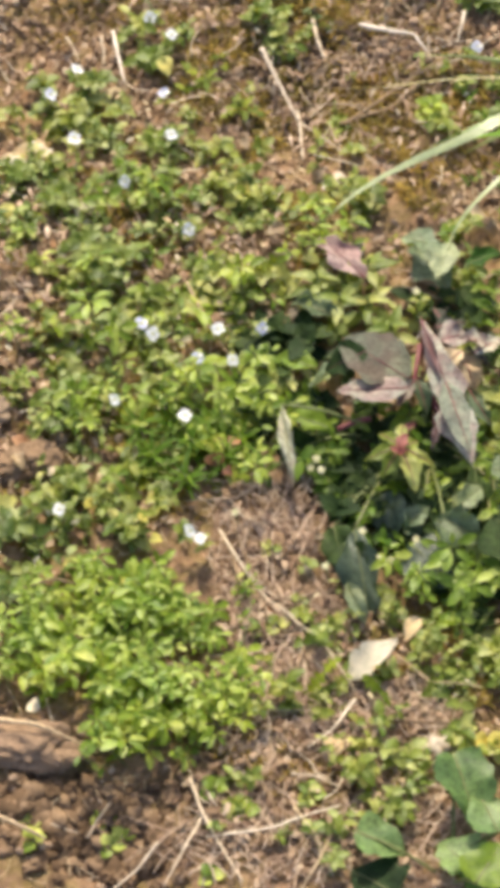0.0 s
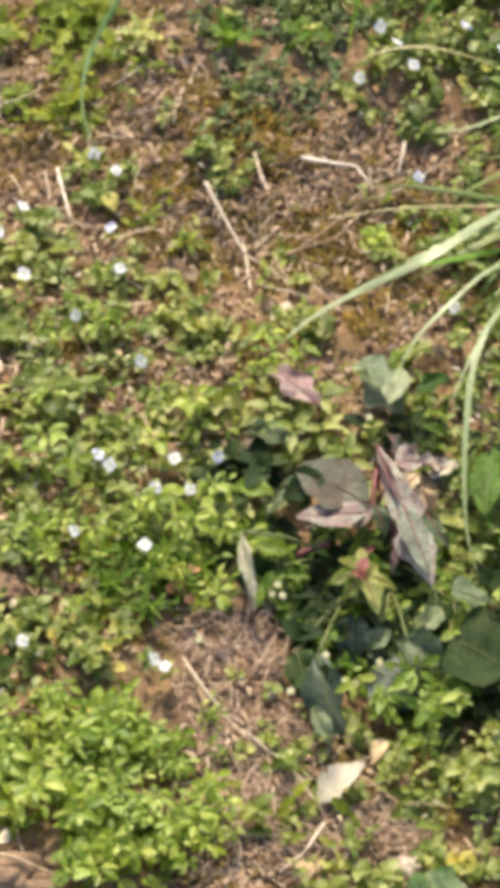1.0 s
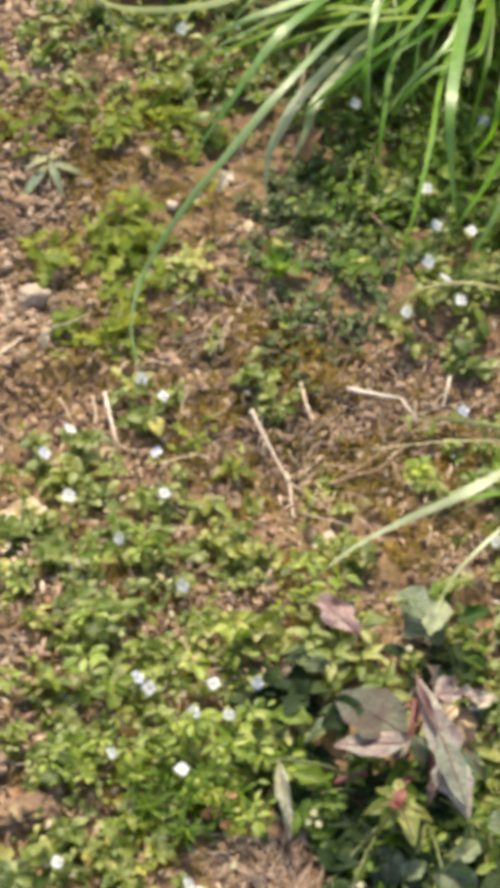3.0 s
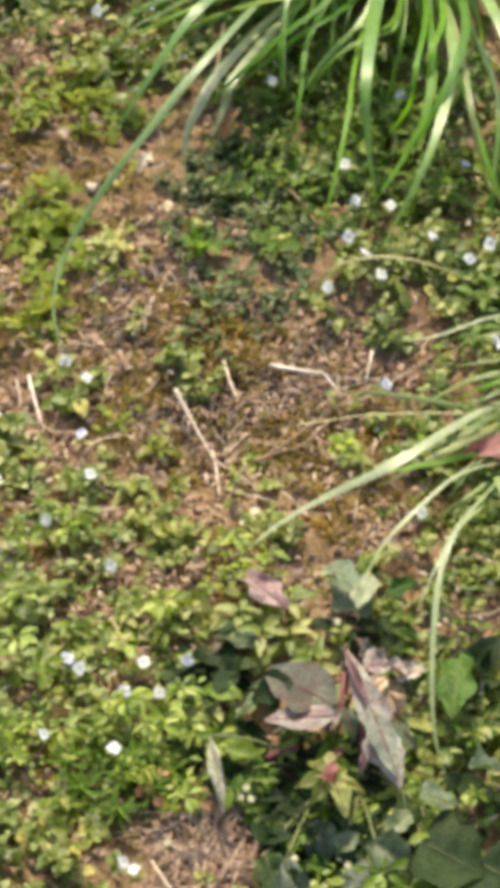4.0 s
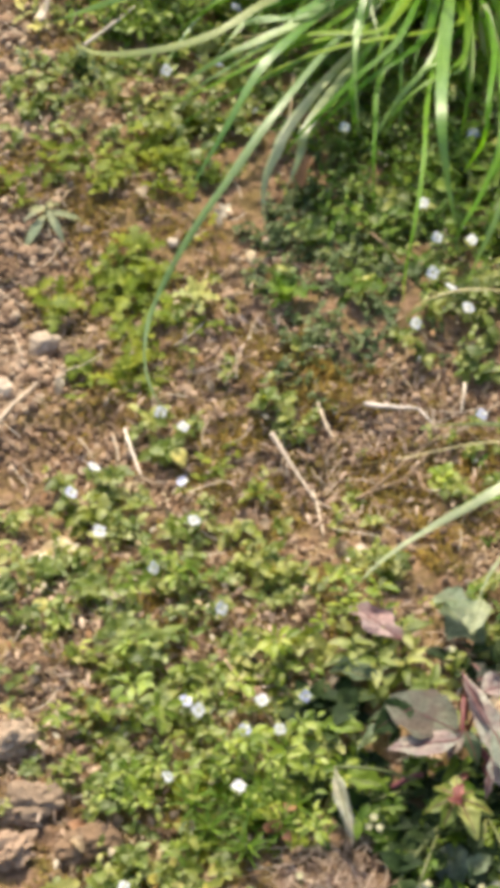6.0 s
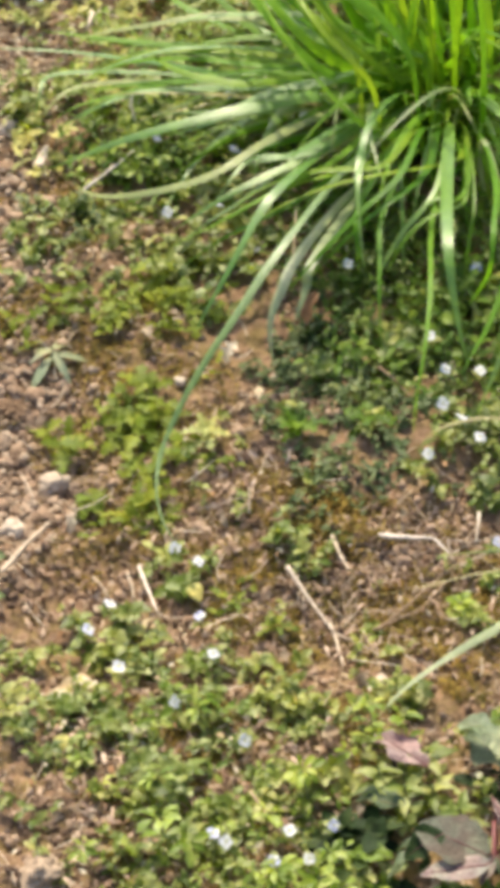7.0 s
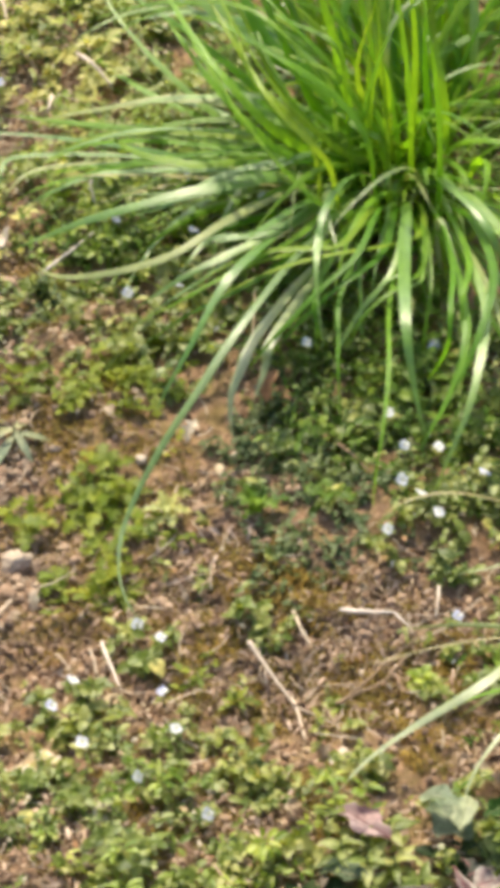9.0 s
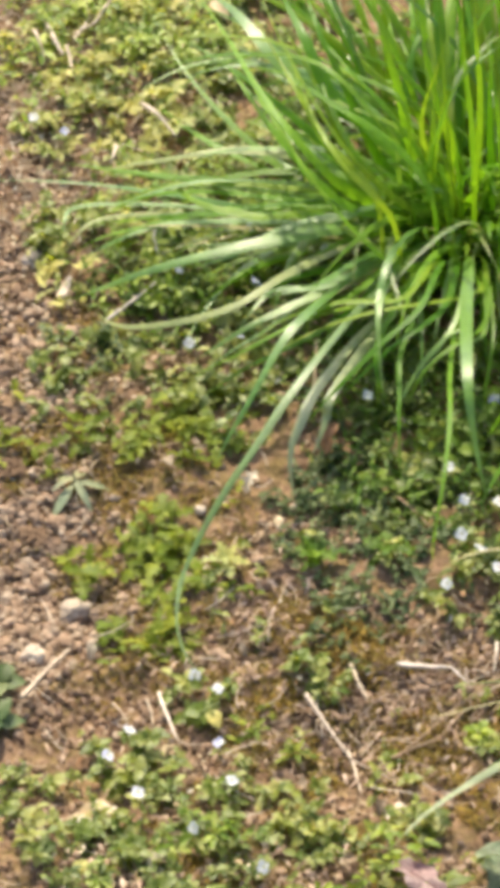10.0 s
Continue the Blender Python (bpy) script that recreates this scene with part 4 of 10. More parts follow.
def speedwell_kind(blue, seed):
    """One speedwell shoot with an open flower; the flower's face is at the origin's height plus 12 mm."""
    rng = random.Random(seed)
    ob = thing("speedwell", 0, 0, 0, "low green speedwell shoot with a small " + ("sky blue" if blue else "whitish blue") + " flower", "wild flower", "speedwell flowers in the weeds")
    side = rng.uniform(-0.006, 0.006)
    part("stem", mesh("stem", *tube(((side, 0.006, -0.016), (side * 0.6, 0.004, -0.004), (0, 0, 0.0)), 0.0007, 0.0005, 5, 6), STEM), ob)
    leaf_me = mesh("leaf", *leaf(0.0085, 0.0075, "scallop", 8, 2, 0.22, 0.4), SPEEDWELL)
    for k in range(6):
        at = pose(side * 0.6, 0.003, -0.011 + 0.0014 * k, 0, 0, 137 * k + rng.uniform(-20, 20)) @ pose(0, 0.0005, 0, rng.uniform(0, 25), 0, 0)
        part("leaf", leaf_me, ob, at=at)
    eye = mesh("flower", *tube(((0, 0, -0.0015), (0, 0, 0.0), (0, 0, 0.0007)), 0.0012, 0.0006, 8, 4), POLLEN)
    head = part("flower", eye, ob, "four-petalled flower with a pale eye", pose(0, 0, 0.0005, 22 + rng.uniform(-12, 12), rng.uniform(-14, 14), rng.uniform(0, 90)))
    flower_petals(head, blue)
    return ob


SPEEDWELLS = [speedwell_kind(k > 1, 40 + k) for k in range(5)]
used_kinds = set()


def speedwell(x, y, z, kind):
    """A shoot whose flower is at that place, some nodding and some half open."""
    rng = random.Random(int(x * 9173) + int(y * 5171))
    size = rng.uniform(0.72, 0.92)
    turn = pose(x, y, z, rng.uniform(-26, 20), rng.uniform(-22, 22), rng.uniform(-40, 40)) @ Matrix.Scale(size, 4)
    if kind not in used_kinds:
        used_kinds.add(kind)
        SPEEDWELLS[kind].matrix_basis = turn
        return
    copy = copy_thing(SPEEDWELLS[kind], turn)
    copy.scale = (size, size, size)


def white_flower(x, y, z, seed):
    """A tiny white five-petalled flower on a thin stalk."""
    rng = random.Random(seed)
    ob = thing("chickweed_flower", x, y, z, "tiny cream white five-petalled flower on a thin stalk", "wild flower", "tiny white flowers")
    part("stem", mesh("stem", *tube(((0.002, 0.004, -0.02), (0.001, 0.001, -0.008), (0, 0, 0)), 0.0005, 0.0005, 5, 5), STEM), ob)
    part("eye", mesh("eye", *tube(((0, 0, -0.0008), (0, 0, 0.0004), (0, 0, 0.001)), 0.0011, 0.0005, 7, 4), POLLEN), ob)
    data = mesh("petal", *leaf(0.0026, 0.0020, "ovate", 5, 1, 0.2, 0.2), CREAM)
    for k in range(5):
        part("petal", data, ob, at=pose(0, 0, 0.0002, 15, rng.uniform(-8, 8), 0) @ pose(0, 0, 0, 0, 0, 72 * k) @ pose(0, 0, 0, 12, 0, 0))
    return ob


def rosette(name, x, y, count, length, width, style, material, label, category="weed", tilt=20, seed=0, rise=0.004, group="", stalk=0.0):
    """A small plant: leaves round one root, each a part."""
    rng = random.Random(seed + int(x * 1e4) + int(y * 7e3))
    ob = thing(name, x, y, top(x, y), label, category, group)
    data = mesh("leaf", *leaf(length, width, style, 12 if style in ("lobed", "scallop") else 7, 2, 0.25, 0.6), material)
    stem = mesh("stem", *tube(((0, 0, -0.004), (0, 0, rise * 0.5), (0, 0, rise)), 0.0012, 0.0008, 6, 4), STEM)
    part("stem", stem, ob)
    for k in range(count):
        s = rng.uniform(0.7, 1.1) * (1 - 0.35 * k / count)
        at = pose(0, 0, rise * (0.4 + 0.6 * k / count), 0, 0, 137.5 * k + rng.uniform(-18, 18))
        at = at @ pose(0, stalk, 0, tilt * (0.4 + 1.2 * k / count) + rng.uniform(-8, 10), rng.uniform(-12, 12), 0) @ Matrix.Scale(s, 4)
        part("leaf", data, ob, at=at)
    return ob


def straw(points, thick, material=STRAW, name="straw", label="pale dry straw stalk lying on the soil", category="straw"):
    pts = [Vector((x, y, top(x, y) + h + 0.0045)) for x, y, h in points]
    line = []
    for a, b in zip(pts, pts[1:]):
        kink = Vector((noise.noise(a * 900), noise.noise(b * 900), 0.5 * noise.noise((a + b) * 500))) * min(0.002, 0.035 * (b - a).length)
        line += [a, a.lerp(b, 0.45) + kink]
    line.append(pts[-1])
    v, f = tube(line, thick * 0.48, thick * 0.24, 7, 22, 0.45)
    v = [p + Vector((noise.noise(p * 260), noise.noise(p * 260 + Vector((7, 0, 0))), 0)) * thick * 0.14 for p in map(Vector, v)]
    return tagged(new(name, mesh(name, v, f, material)), label, category, "dry stalks on the ground")


def pebble(x, y, wide, deep, high, label="pale brown pebble half sunk in the soil", material=STONE, name="pebble", category="stone", rough=0.16):
    bm = bmesh.new()
    bmesh.ops.create_icosphere(bm, subdivisions=5 if wide > 0.03 else 4 if wide > 0.013 else 3, radius=0.5)
    for v in bm.verts:
        at = v.co + Vector((x * 90, y * 90, 0))
        v.co *= 1 + 0.5 * noise.noise(at * 2.3) + rough * noise.noise(at * 7) + 0.9 * rough * (0.4 - noise.voronoi(at * 4.5)[0][0]) + 0.35 * rough * noise.noise(at * 22)
        v.co = Vector((v.co.x * wide, v.co.y * deep, v.co.z * high))
    me = bpy.data.meshes.new(name)
    bm.to_mesh(me)
    bm.free()
    me.materials.append(material)
    me.polygons.foreach_set("use_smooth", [rough < 0.2] * len(me.polygons))
    ob = new(name, me)
    ob.matrix_basis = pose(x, y, lie(x, y) + high * 0.22, 0, 0, (x * 7919) % 360)
    return tagged(ob, label, category, "stones in the soil" if name == "pebble" else "clods in the bare soil")


def fallen(base, tip, width, style="ovate", material=DEAD, roll=0, fold=0.4, curl=0.6, label="dry cream-coloured dead leaf on the soil", name="dead_leaf"):
    b, t = ((x, y, top(x, y) + h) for x, y, h in (base, tip))
    m, length = between(b, t, roll)
    me = mesh(name, *leaf(length, width, style, 12, 3, fold, curl, 0.05, 0.05), material)
    ob = new(name, me)
    ob.matrix_basis = m
    return tagged(ob, label, "dead leaf")


def big_leaf(plant, base, tip, width, style, material, roll=0, fold=0.3, curl=0.4, wave=0.03, label="", rib=RED_STEM, stalk=None):
    """A broad leaf of a plant, with its midrib and its stalk."""
    b, t = ((x, y, lie(x, y) + h) for x, y, h in (base, tip))
    m, length = between(b, t, roll)
    seed = abs(base[0] * 731 + base[1] * 377)
    me = mesh("leaf", *leaf(length, width, style, 18, 4, fold, curl, wave, 0.05 * math.sin(seed * 9), seed, 0.24), material)
    ob = part("leaf", me, plant, label, Matrix.Translation(-plant.location) @ m)
    line = []
    for k in range(6):
        u = 0.9 * k / 5
        c = curl if abs(curl) > 1e-3 else 1e-3
        line.append((0, length * math.sin(c * u) / c, -length * (1 - math.cos(c * u)) / c + 0.0004))
    part("midrib", mesh("midrib", *tube(line, 0.0005, 0.0002, 5, 10), rib), ob)
    if stalk:
        sx, sy, sh = stalk
        s = Vector((sx, sy, lie(sx, sy) + sh)) - plant.location
        e = Vector(b) - plant.location
        part("leaf_stalk", mesh("leaf_stalk", *tube((s, s.lerp(e, 0.5) + Vector((0, 0, 0.004)), e), 0.0010, 0.0008, 6, 8), rib), plant)
    return ob


def grass_blade(plant, points, width, material, twist=0.0, label="", **more):
    pts = [Vector((x, y, lie(x, y) + h)) - plant.location for x, y, h in points]
    turn = twist + 0.9 * noise.noise(Vector((points[-1][0], points[-1][1], points[-2][2])) * 37)
    return part("blade", blade_mesh(pts, width * 0.95, material, twist=turn, **{"keel": 0.24, **more}), plant, label)


def wild_blades(plant, cx, cy, rx, ry, n, lengths, widths, seed, turn=(0, 360), rise=(45, 85), droop=(50, 130), mats=(BLADE,), weights=(1,)):
    """Blades that rise from a crown, arch over by their own weight and trail."""
    rng = random.Random(seed)
    for _ in range(n):
        r, a = math.sqrt(rng.random()), rng.uniform(0, 2 * math.pi)
        x, y = cx + r * rx * math.cos(a), cy + r * ry * math.sin(a)
        at = Vector((x, y, lie(x, y) - 0.003))
        az, el = radians(rng.uniform(*turn)), rng.uniform(*rise)
        ln, fall, bend = rng.uniform(*lengths), rng.uniform(*droop), rng.uniform(-1.2, 1.2)
        pts = [at.copy()]
        for k in range(9):
            u = (k + 0.5) / 9
            t = radians(el - fall * u**1.6)
            az2 = az + bend * u
            at = at + Vector((math.cos(az2) * math.cos(t), math.sin(az2) * math.cos(t), math.sin(t))) * ln / 9
            at.z = max(at.z, lie(at.x, at.y) + 0.006 + 0.006 * rng.random())
            pts.append(at.copy())
        mat = rng.choices(mats, weights)[0]
        pts = [p - plant.location for p in pts]
        part("blade", blade_mesh(pts, rng.uniform(*widths), mat, n=20, twist=rng.uniform(-0.9, 0.9), keel=rng.uniform(0.2, 0.5)), plant)


# ---- the big grass tussock ----
tussock = thing("grass_tussock", 0.1755, 0.5654, 0.0, "big tussock of long arching bright green grass blades", "grass")
grass_blade(tussock, [(0.1534, 0.5157, 0.0050), (0.1142, 0.4453, 0.0680), (0.0750, 0.3749, 0.0850), (0.0433, 0.3074, 0.0950), (0.0220, 0.2749, 0.0900), (0.0008, 0.2425, 0.0780), (-0.0158, 0.2234, 0.0680), (-0.0325, 0.2032, 0.0550), (-0.0452, 0.1868, 0.0420), (-0.0555, 0.1682, 0.0320), (-0.0598, 0.1450, 0.0270), (-0.0587, 0.1232, 0.0230), (-0.0519, 0.1021, 0.0200), (-0.0398, 0.0900, 0.0140)], 0.0074, BLADE_DEEP, 0.00, keel=0.5, taper=0.72, n=44)
grass_blade(tussock, [(0.1530, 0.5351, 0.0050), (0.1192, 0.4897, 0.0595), (0.0855, 0.4444, 0.0700), (0.0401, 0.3488, 0.1056), (0.0187, 0.3192, 0.1004), (0.0012, 0.2886, 0.0865), (-0.0202, 0.2662, 0.0621), (-0.0298, 0.2609, 0.0450)], 0.0080, BLADE_PALE, 0.00)
grass_blade(tussock, [(0.1863, 0.5219, 0.0050), (0.2027, 0.4566, 0.0765), (0.2190, 0.3914, 0.0900), (0.2331, 0.3266, 0.1104), (0.2459, 0.2773, 0.0990), (0.2561, 0.2356, 0.0810), (0.2603, 0.2024, 0.0600)], 0.0088, BLADE_PALE, 0.00)
grass_blade(tussock, [(0.1828, 0.5052, 0.0050), (0.1937, 0.4150, 0.0595), (0.2046, 0.3248, 0.0700), (0.2160, 0.2769, 0.0720), (0.2266, 0.2295, 0.0628), (0.2466, 0.2025, 0.0376), (0.2566, 0.1973, 0.0200)], 0.0042, BLADE, 0.00)
grass_blade(tussock, [(0.1914, 0.4968, 0.0050), (0.2153, 0.3938, 0.0510), (0.2396, 0.2938, 0.0576), (0.2352, 0.2571, 0.0495), (0.2329, 0.2302, 0.0375), (0.2316, 0.2038, 0.0200)], 0.0038, BLADE, 0.00)
grass_blade(tussock, [(0.1735, 0.5138, 0.0050), (0.1706, 0.4365, 0.0680), (0.1677, 0.3592, 0.0800), (0.1470, 0.3233, 0.0950), (0.1240, 0.3048, 0.0900), (0.1128, 0.2954, 0.0800), (0.1048, 0.2888, 0.0650)], 0.0040, BLADE_LIME, 0.00)
grass_blade(tussock, [(0.1616, 0.5120, 0.0050), (0.1407, 0.4320, 0.0850), (0.1203, 0.3570, 0.0960), (0.0937, 0.3341, 0.0900), (0.0669, 0.3111, 0.0756), (0.0475, 0.2980, 0.0630), (0.0355, 0.2905, 0.0500)], 0.0050, BLADE, 0.00)
grass_blade(tussock, [(0.1851, 0.5128, 0.0050), (0.1995, 0.4340, 0.0765), (0.2139, 0.3552, 0.0900), (0.2064, 0.3014, 0.0960), (0.1944, 0.2691, 0.0879), (0.1811, 0.2442, 0.0717), (0.1722, 0.2386, 0.0600)], 0.0067, BLADE, 0.00)
grass_blade(tussock, [(0.1554, 0.5147, 0.0050), (0.1253, 0.4386, 0.0680), (0.0951, 0.3626, 0.0800), (0.0856, 0.3268, 0.0800), (0.0869, 0.3147, 0.0650), (0.0923, 0.3113, 0.0500)], 0.0050, BLADE, 0.00)
grass_blade(tussock, [(0.1968, 0.5132, 0.0050), (0.2289, 0.4350, 0.0765), (0.2609, 0.3568, 0.0900), (0.2545, 0.3032, 0.0960), (0.2571, 0.2660, 0.0883), (0.2629, 0.2358, 0.0700)], 0.0067, BLADE, 0.00)
grass_blade(tussock, [(0.1536, 0.5449, 0.0050), (0.1388, 0.5311, 0.0510), (0.1241, 0.5174, 0.0600), (0.1063, 0.4995, 0.1000), (0.0907, 0.5088, 0.1300), (0.0846, 0.5387, 0.1500)], 0.0058, BLADE_LIME, 0.00)
grass_blade(tussock, [(0.1543, 0.5441, 0.0050), (0.1345, 0.5243, 0.0595), (0.1148, 0.5045, 0.0700), (0.0889, 0.4872, 0.1100), (0.0649, 0.4898, 0.1400), (0.0460, 0.5056, 0.1700), (0.0280, 0.5549, 0.1800), (0.0097, 0.6216, 0.1800)], 0.0079, BLADE_LIME, 0.00)
grass_blade(tussock, [(0.1470, 0.5370, 0.0600), (0.1377, 0.5254, 0.1000), (0.1316, 0.5269, 0.1400), (0.1467, 0.5321, 0.1900)], 0.0050, BLADE_LIME, 0.00)
grass_blade(tussock, [(0.1513, 0.5366, 0.0600), (0.1538, 0.5173, 0.1200), (0.1455, 0.5182, 0.1600), (0.1520, 0.5462, 0.2000)], 0.0058, BLADE_LIME, 0.00)
grass_blade(tussock, [(0.2001, 0.5314, 0.0500), (0.1977, 0.5272, 0.1000), (0.1931, 0.5357, 0.1300), (0.1914, 0.5546, 0.1500)], 0.0065, BLADE_LIME, 0.00)
grass_blade(tussock, [(0.1542, 0.5442, 0.0050), (0.1436, 0.5336, 0.0425), (0.1330, 0.5230, 0.0500), (0.1050, 0.4847, 0.0800), (0.0799, 0.4792, 0.0960), (0.0387, 0.4877, 0.0926), (-0.0030, 0.5016, 0.0800)], 0.0067, BLADE, 0.00)
grass_blade(tussock, [(0.1517, 0.5471, 0.0050), (0.1202, 0.5228, 0.0425), (0.0887, 0.4985, 0.0500), (0.1004, 0.4834, 0.0500), (0.1219, 0.4905, 0.0300)], 0.0058, BLADE_LIME, 0.00)
grass_blade(tussock, [(0.1560, 0.5425, 0.0050), (0.1419, 0.5259, 0.0425), (0.1277, 0.5092, 0.0500), (0.1053, 0.4297, 0.0900), (0.0916, 0.3776, 0.1000), (0.0872, 0.3453, 0.0900), (0.0899, 0.3315, 0.0600)], 0.0067, BLADE_PALE, 0.00)
grass_blade(tussock, [(0.1677, 0.5364, 0.0050), (0.1619, 0.5144, 0.0425), (0.1560, 0.4925, 0.0500), (0.1442, 0.4292, 0.0672), (0.1346, 0.3886, 0.0630), (0.1287, 0.3663, 0.0500)], 0.0034, BLADE_PALE, 0.00)
grass_blade(tussock, [(0.1506, 0.5487, 0.0050), (0.1379, 0.5402, 0.0510), (0.1252, 0.5317, 0.0600), (0.0902, 0.5082, 0.1000), (0.0571, 0.5115, 0.1100), (0.0338, 0.5430, 0.1200), (-0.0027, 0.6053, 0.1000)], 0.0101, BLADE_PALE, 0.00)
grass_blade(tussock, [(0.1516, 0.5472, 0.0050), (0.1204, 0.5235, 0.0595), (0.0891, 0.4998, 0.0700), (0.0543, 0.4715, 0.0864), (0.0334, 0.4707, 0.0848), (0.0165, 0.4669, 0.0809), (-0.0090, 0.4622, 0.0707), (-0.0430, 0.4754, 0.0500)], 0.0101, BLADE_PALE, 0.00)
grass_blade(tussock, [(0.1528, 0.5457, 0.0050), (0.1296, 0.5255, 0.0595), (0.1064, 0.5053, 0.0700), (0.0432, 0.4992, 0.0864), (-0.0070, 0.5051, 0.0829), (-0.0621, 0.5127, 0.0705), (-0.1185, 0.5372, 0.0500)], 0.0076, BLADE, 0.00)
grass_blade(tussock, [(0.1489, 0.5515, 0.0050), (0.1197, 0.5363, 0.0595), (0.0905, 0.5211, 0.0700), (0.0228, 0.5179, 0.0768), (-0.0187, 0.5464, 0.0735), (-0.0703, 0.5673, 0.0630), (-0.1012, 0.5575, 0.0510), (-0.1235, 0.5454, 0.0400)], 0.0047, BLADE_LIME, 0.00)
grass_blade(tussock, [(0.1595, 0.5396, 0.0050), (0.1355, 0.5009, 0.0510), (0.1115, 0.4622, 0.0600), (0.0764, 0.4294, 0.0768), (0.0380, 0.4054, 0.0720), (0.0164, 0.3846, 0.0640), (-0.0128, 0.3756, 0.0524), (-0.0424, 0.3644, 0.0350)], 0.0055, BLADE_PALE, 0.00)
grass_blade(tussock, [(0.1830, 0.5038, 0.0050), (0.1944, 0.4116, 0.0680), (0.2058, 0.3193, 0.0800), (0.1963, 0.2594, 0.0864), (0.1841, 0.2137, 0.0719), (0.1677, 0.1877, 0.0457), (0.1543, 0.1777, 0.0150)], 0.0071, BLADE_PALE, 0.00)
grass_blade(tussock, [(0.1792, 0.5037, 0.0050), (0.1847, 0.4112, 0.0680), (0.1908, 0.3227, 0.0768), (0.1864, 0.2758, 0.0720), (0.1711, 0.2403, 0.0540), (0.1559, 0.2189, 0.0378), (0.1483, 0.2081, 0.0300)], 0.0067, BLADE, 0.00)
grass_blade(tussock, [(0.1598, 0.5398, 0.0050), (0.1438, 0.5136, 0.0425), (0.1278, 0.4874, 0.0500), (0.1015, 0.4088, 0.0900), (0.0902, 0.3571, 0.1000), (0.0878, 0.3314, 0.0900), (0.0896, 0.2991, 0.0600)], 0.0059, BLADE_PALE, 0.00)
grass_blade(tussock, [(0.1657, 0.5031, 0.0050), (0.1511, 0.4098, 0.0595), (0.1364, 0.3165, 0.0700), (0.1329, 0.2603, 0.0768), (0.1241, 0.2060, 0.0570), (0.1165, 0.1794, 0.0402), (0.1142, 0.1796, 0.0050)], 0.0038, BLADE, 0.00)
grass_blade(tussock, [(0.1842, 0.5039, 0.0050), (0.1973, 0.4117, 0.0680), (0.2104, 0.3195, 0.0800), (0.2140, 0.2562, 0.0900), (0.2223, 0.2387, 0.0600), (0.2394, 0.2283, 0.0300), (0.2515, 0.2161, 0.0120)], 0.0046, BLADE_DULL, 0.00)
grass_blade(tussock, [(0.1903, 0.4982, 0.0050), (0.2125, 0.3976, 0.0595), (0.2353, 0.3003, 0.0672), (0.2342, 0.2580, 0.0540), (0.2315, 0.2289, 0.0377), (0.2313, 0.2133, 0.0080)], 0.0034, BLADE_PALE, 0.00)
grass_blade(tussock, [(0.1685, 0.5137, 0.0050), (0.1581, 0.4362, 0.0765), (0.1480, 0.3633, 0.0864), (0.1308, 0.3339, 0.0810), (0.1157, 0.3298, 0.0634), (0.1023, 0.3146, 0.0476), (0.0965, 0.3080, 0.0400)], 0.0042, BLADE_PALE, 0.00)
grass_blade(tussock, [(0.1785, 0.5155, 0.0050), (0.1829, 0.4407, 0.0680), (0.1874, 0.3659, 0.0800), (0.1778, 0.2952, 0.1000), (0.1746, 0.2708, 0.0800), (0.1680, 0.2844, 0.0500), (0.1605, 0.2888, 0.0300)], 0.0042, BLADE, 0.00)
grass_blade(tussock, [(0.1694, 0.5123, 0.0050), (0.1602, 0.4327, 0.0850), (0.1510, 0.3530, 0.1000), (0.1441, 0.2763, 0.1248), (0.1413, 0.2286, 0.1170), (0.1452, 0.2096, 0.0810), (0.1517, 0.1921, 0.0500)], 0.0095, BLADE_PALE, 0.00)
grass_blade(tussock, [(0.1747, 0.5198, 0.0050), (0.1736, 0.4515, 0.0595), (0.1729, 0.3867, 0.0672), (0.1687, 0.3439, 0.0630), (0.1633, 0.3286, 0.0450), (0.1614, 0.3206, 0.0200)], 0.0036, BLADE_LIME, 0.00)
grass_blade(tussock, [(0.1814, 0.5156, 0.0050), (0.1903, 0.4410, 0.0680), (0.1992, 0.3663, 0.0800), (0.1897, 0.3189, 0.0900), (0.1866, 0.3008, 0.0700), (0.1927, 0.2991, 0.0300)], 0.0050, BLADE, 0.00)
grass_blade(tussock, [(0.1577, 0.5102, 0.0050), (0.1311, 0.4275, 0.0595), (0.1047, 0.3483, 0.0672), (0.1017, 0.3129, 0.0617), (0.0986, 0.2794, 0.0490), (0.0987, 0.2501, 0.0120)], 0.0042, BLADE, 0.00)
grass_blade(tussock, [(0.1423, 0.5030, 0.0050), (0.0924, 0.4095, 0.0510), (0.0427, 0.3189, 0.0576), (0.0334, 0.2941, 0.0540), (0.0252, 0.2808, 0.0450), (0.0220, 0.2679, 0.0327), (0.0242, 0.2535, 0.0120)], 0.0076, BLADE_CREAM, 0.00)
grass_blade(tussock, [(0.1449, 0.5016, 0.0050), (0.0991, 0.4061, 0.0510), (0.0532, 0.3105, 0.0600), (0.0500, 0.3013, 0.0500), (0.0449, 0.2903, 0.0400), (0.0378, 0.2792, 0.0300)], 0.0080, BLADE_CREAM, 0.00)
grass_blade(tussock, [(0.1533, 0.5452, 0.0050), (0.1374, 0.5307, 0.0425), (0.1214, 0.5161, 0.0500), (0.0680, 0.4657, 0.0900), (0.0053, 0.4413, 0.0960), (-0.0568, 0.4394, 0.0826), (-0.0992, 0.4513, 0.0576), (-0.1324, 0.4689, 0.0300)], 0.0118, BLADE_PALE, 0.00)
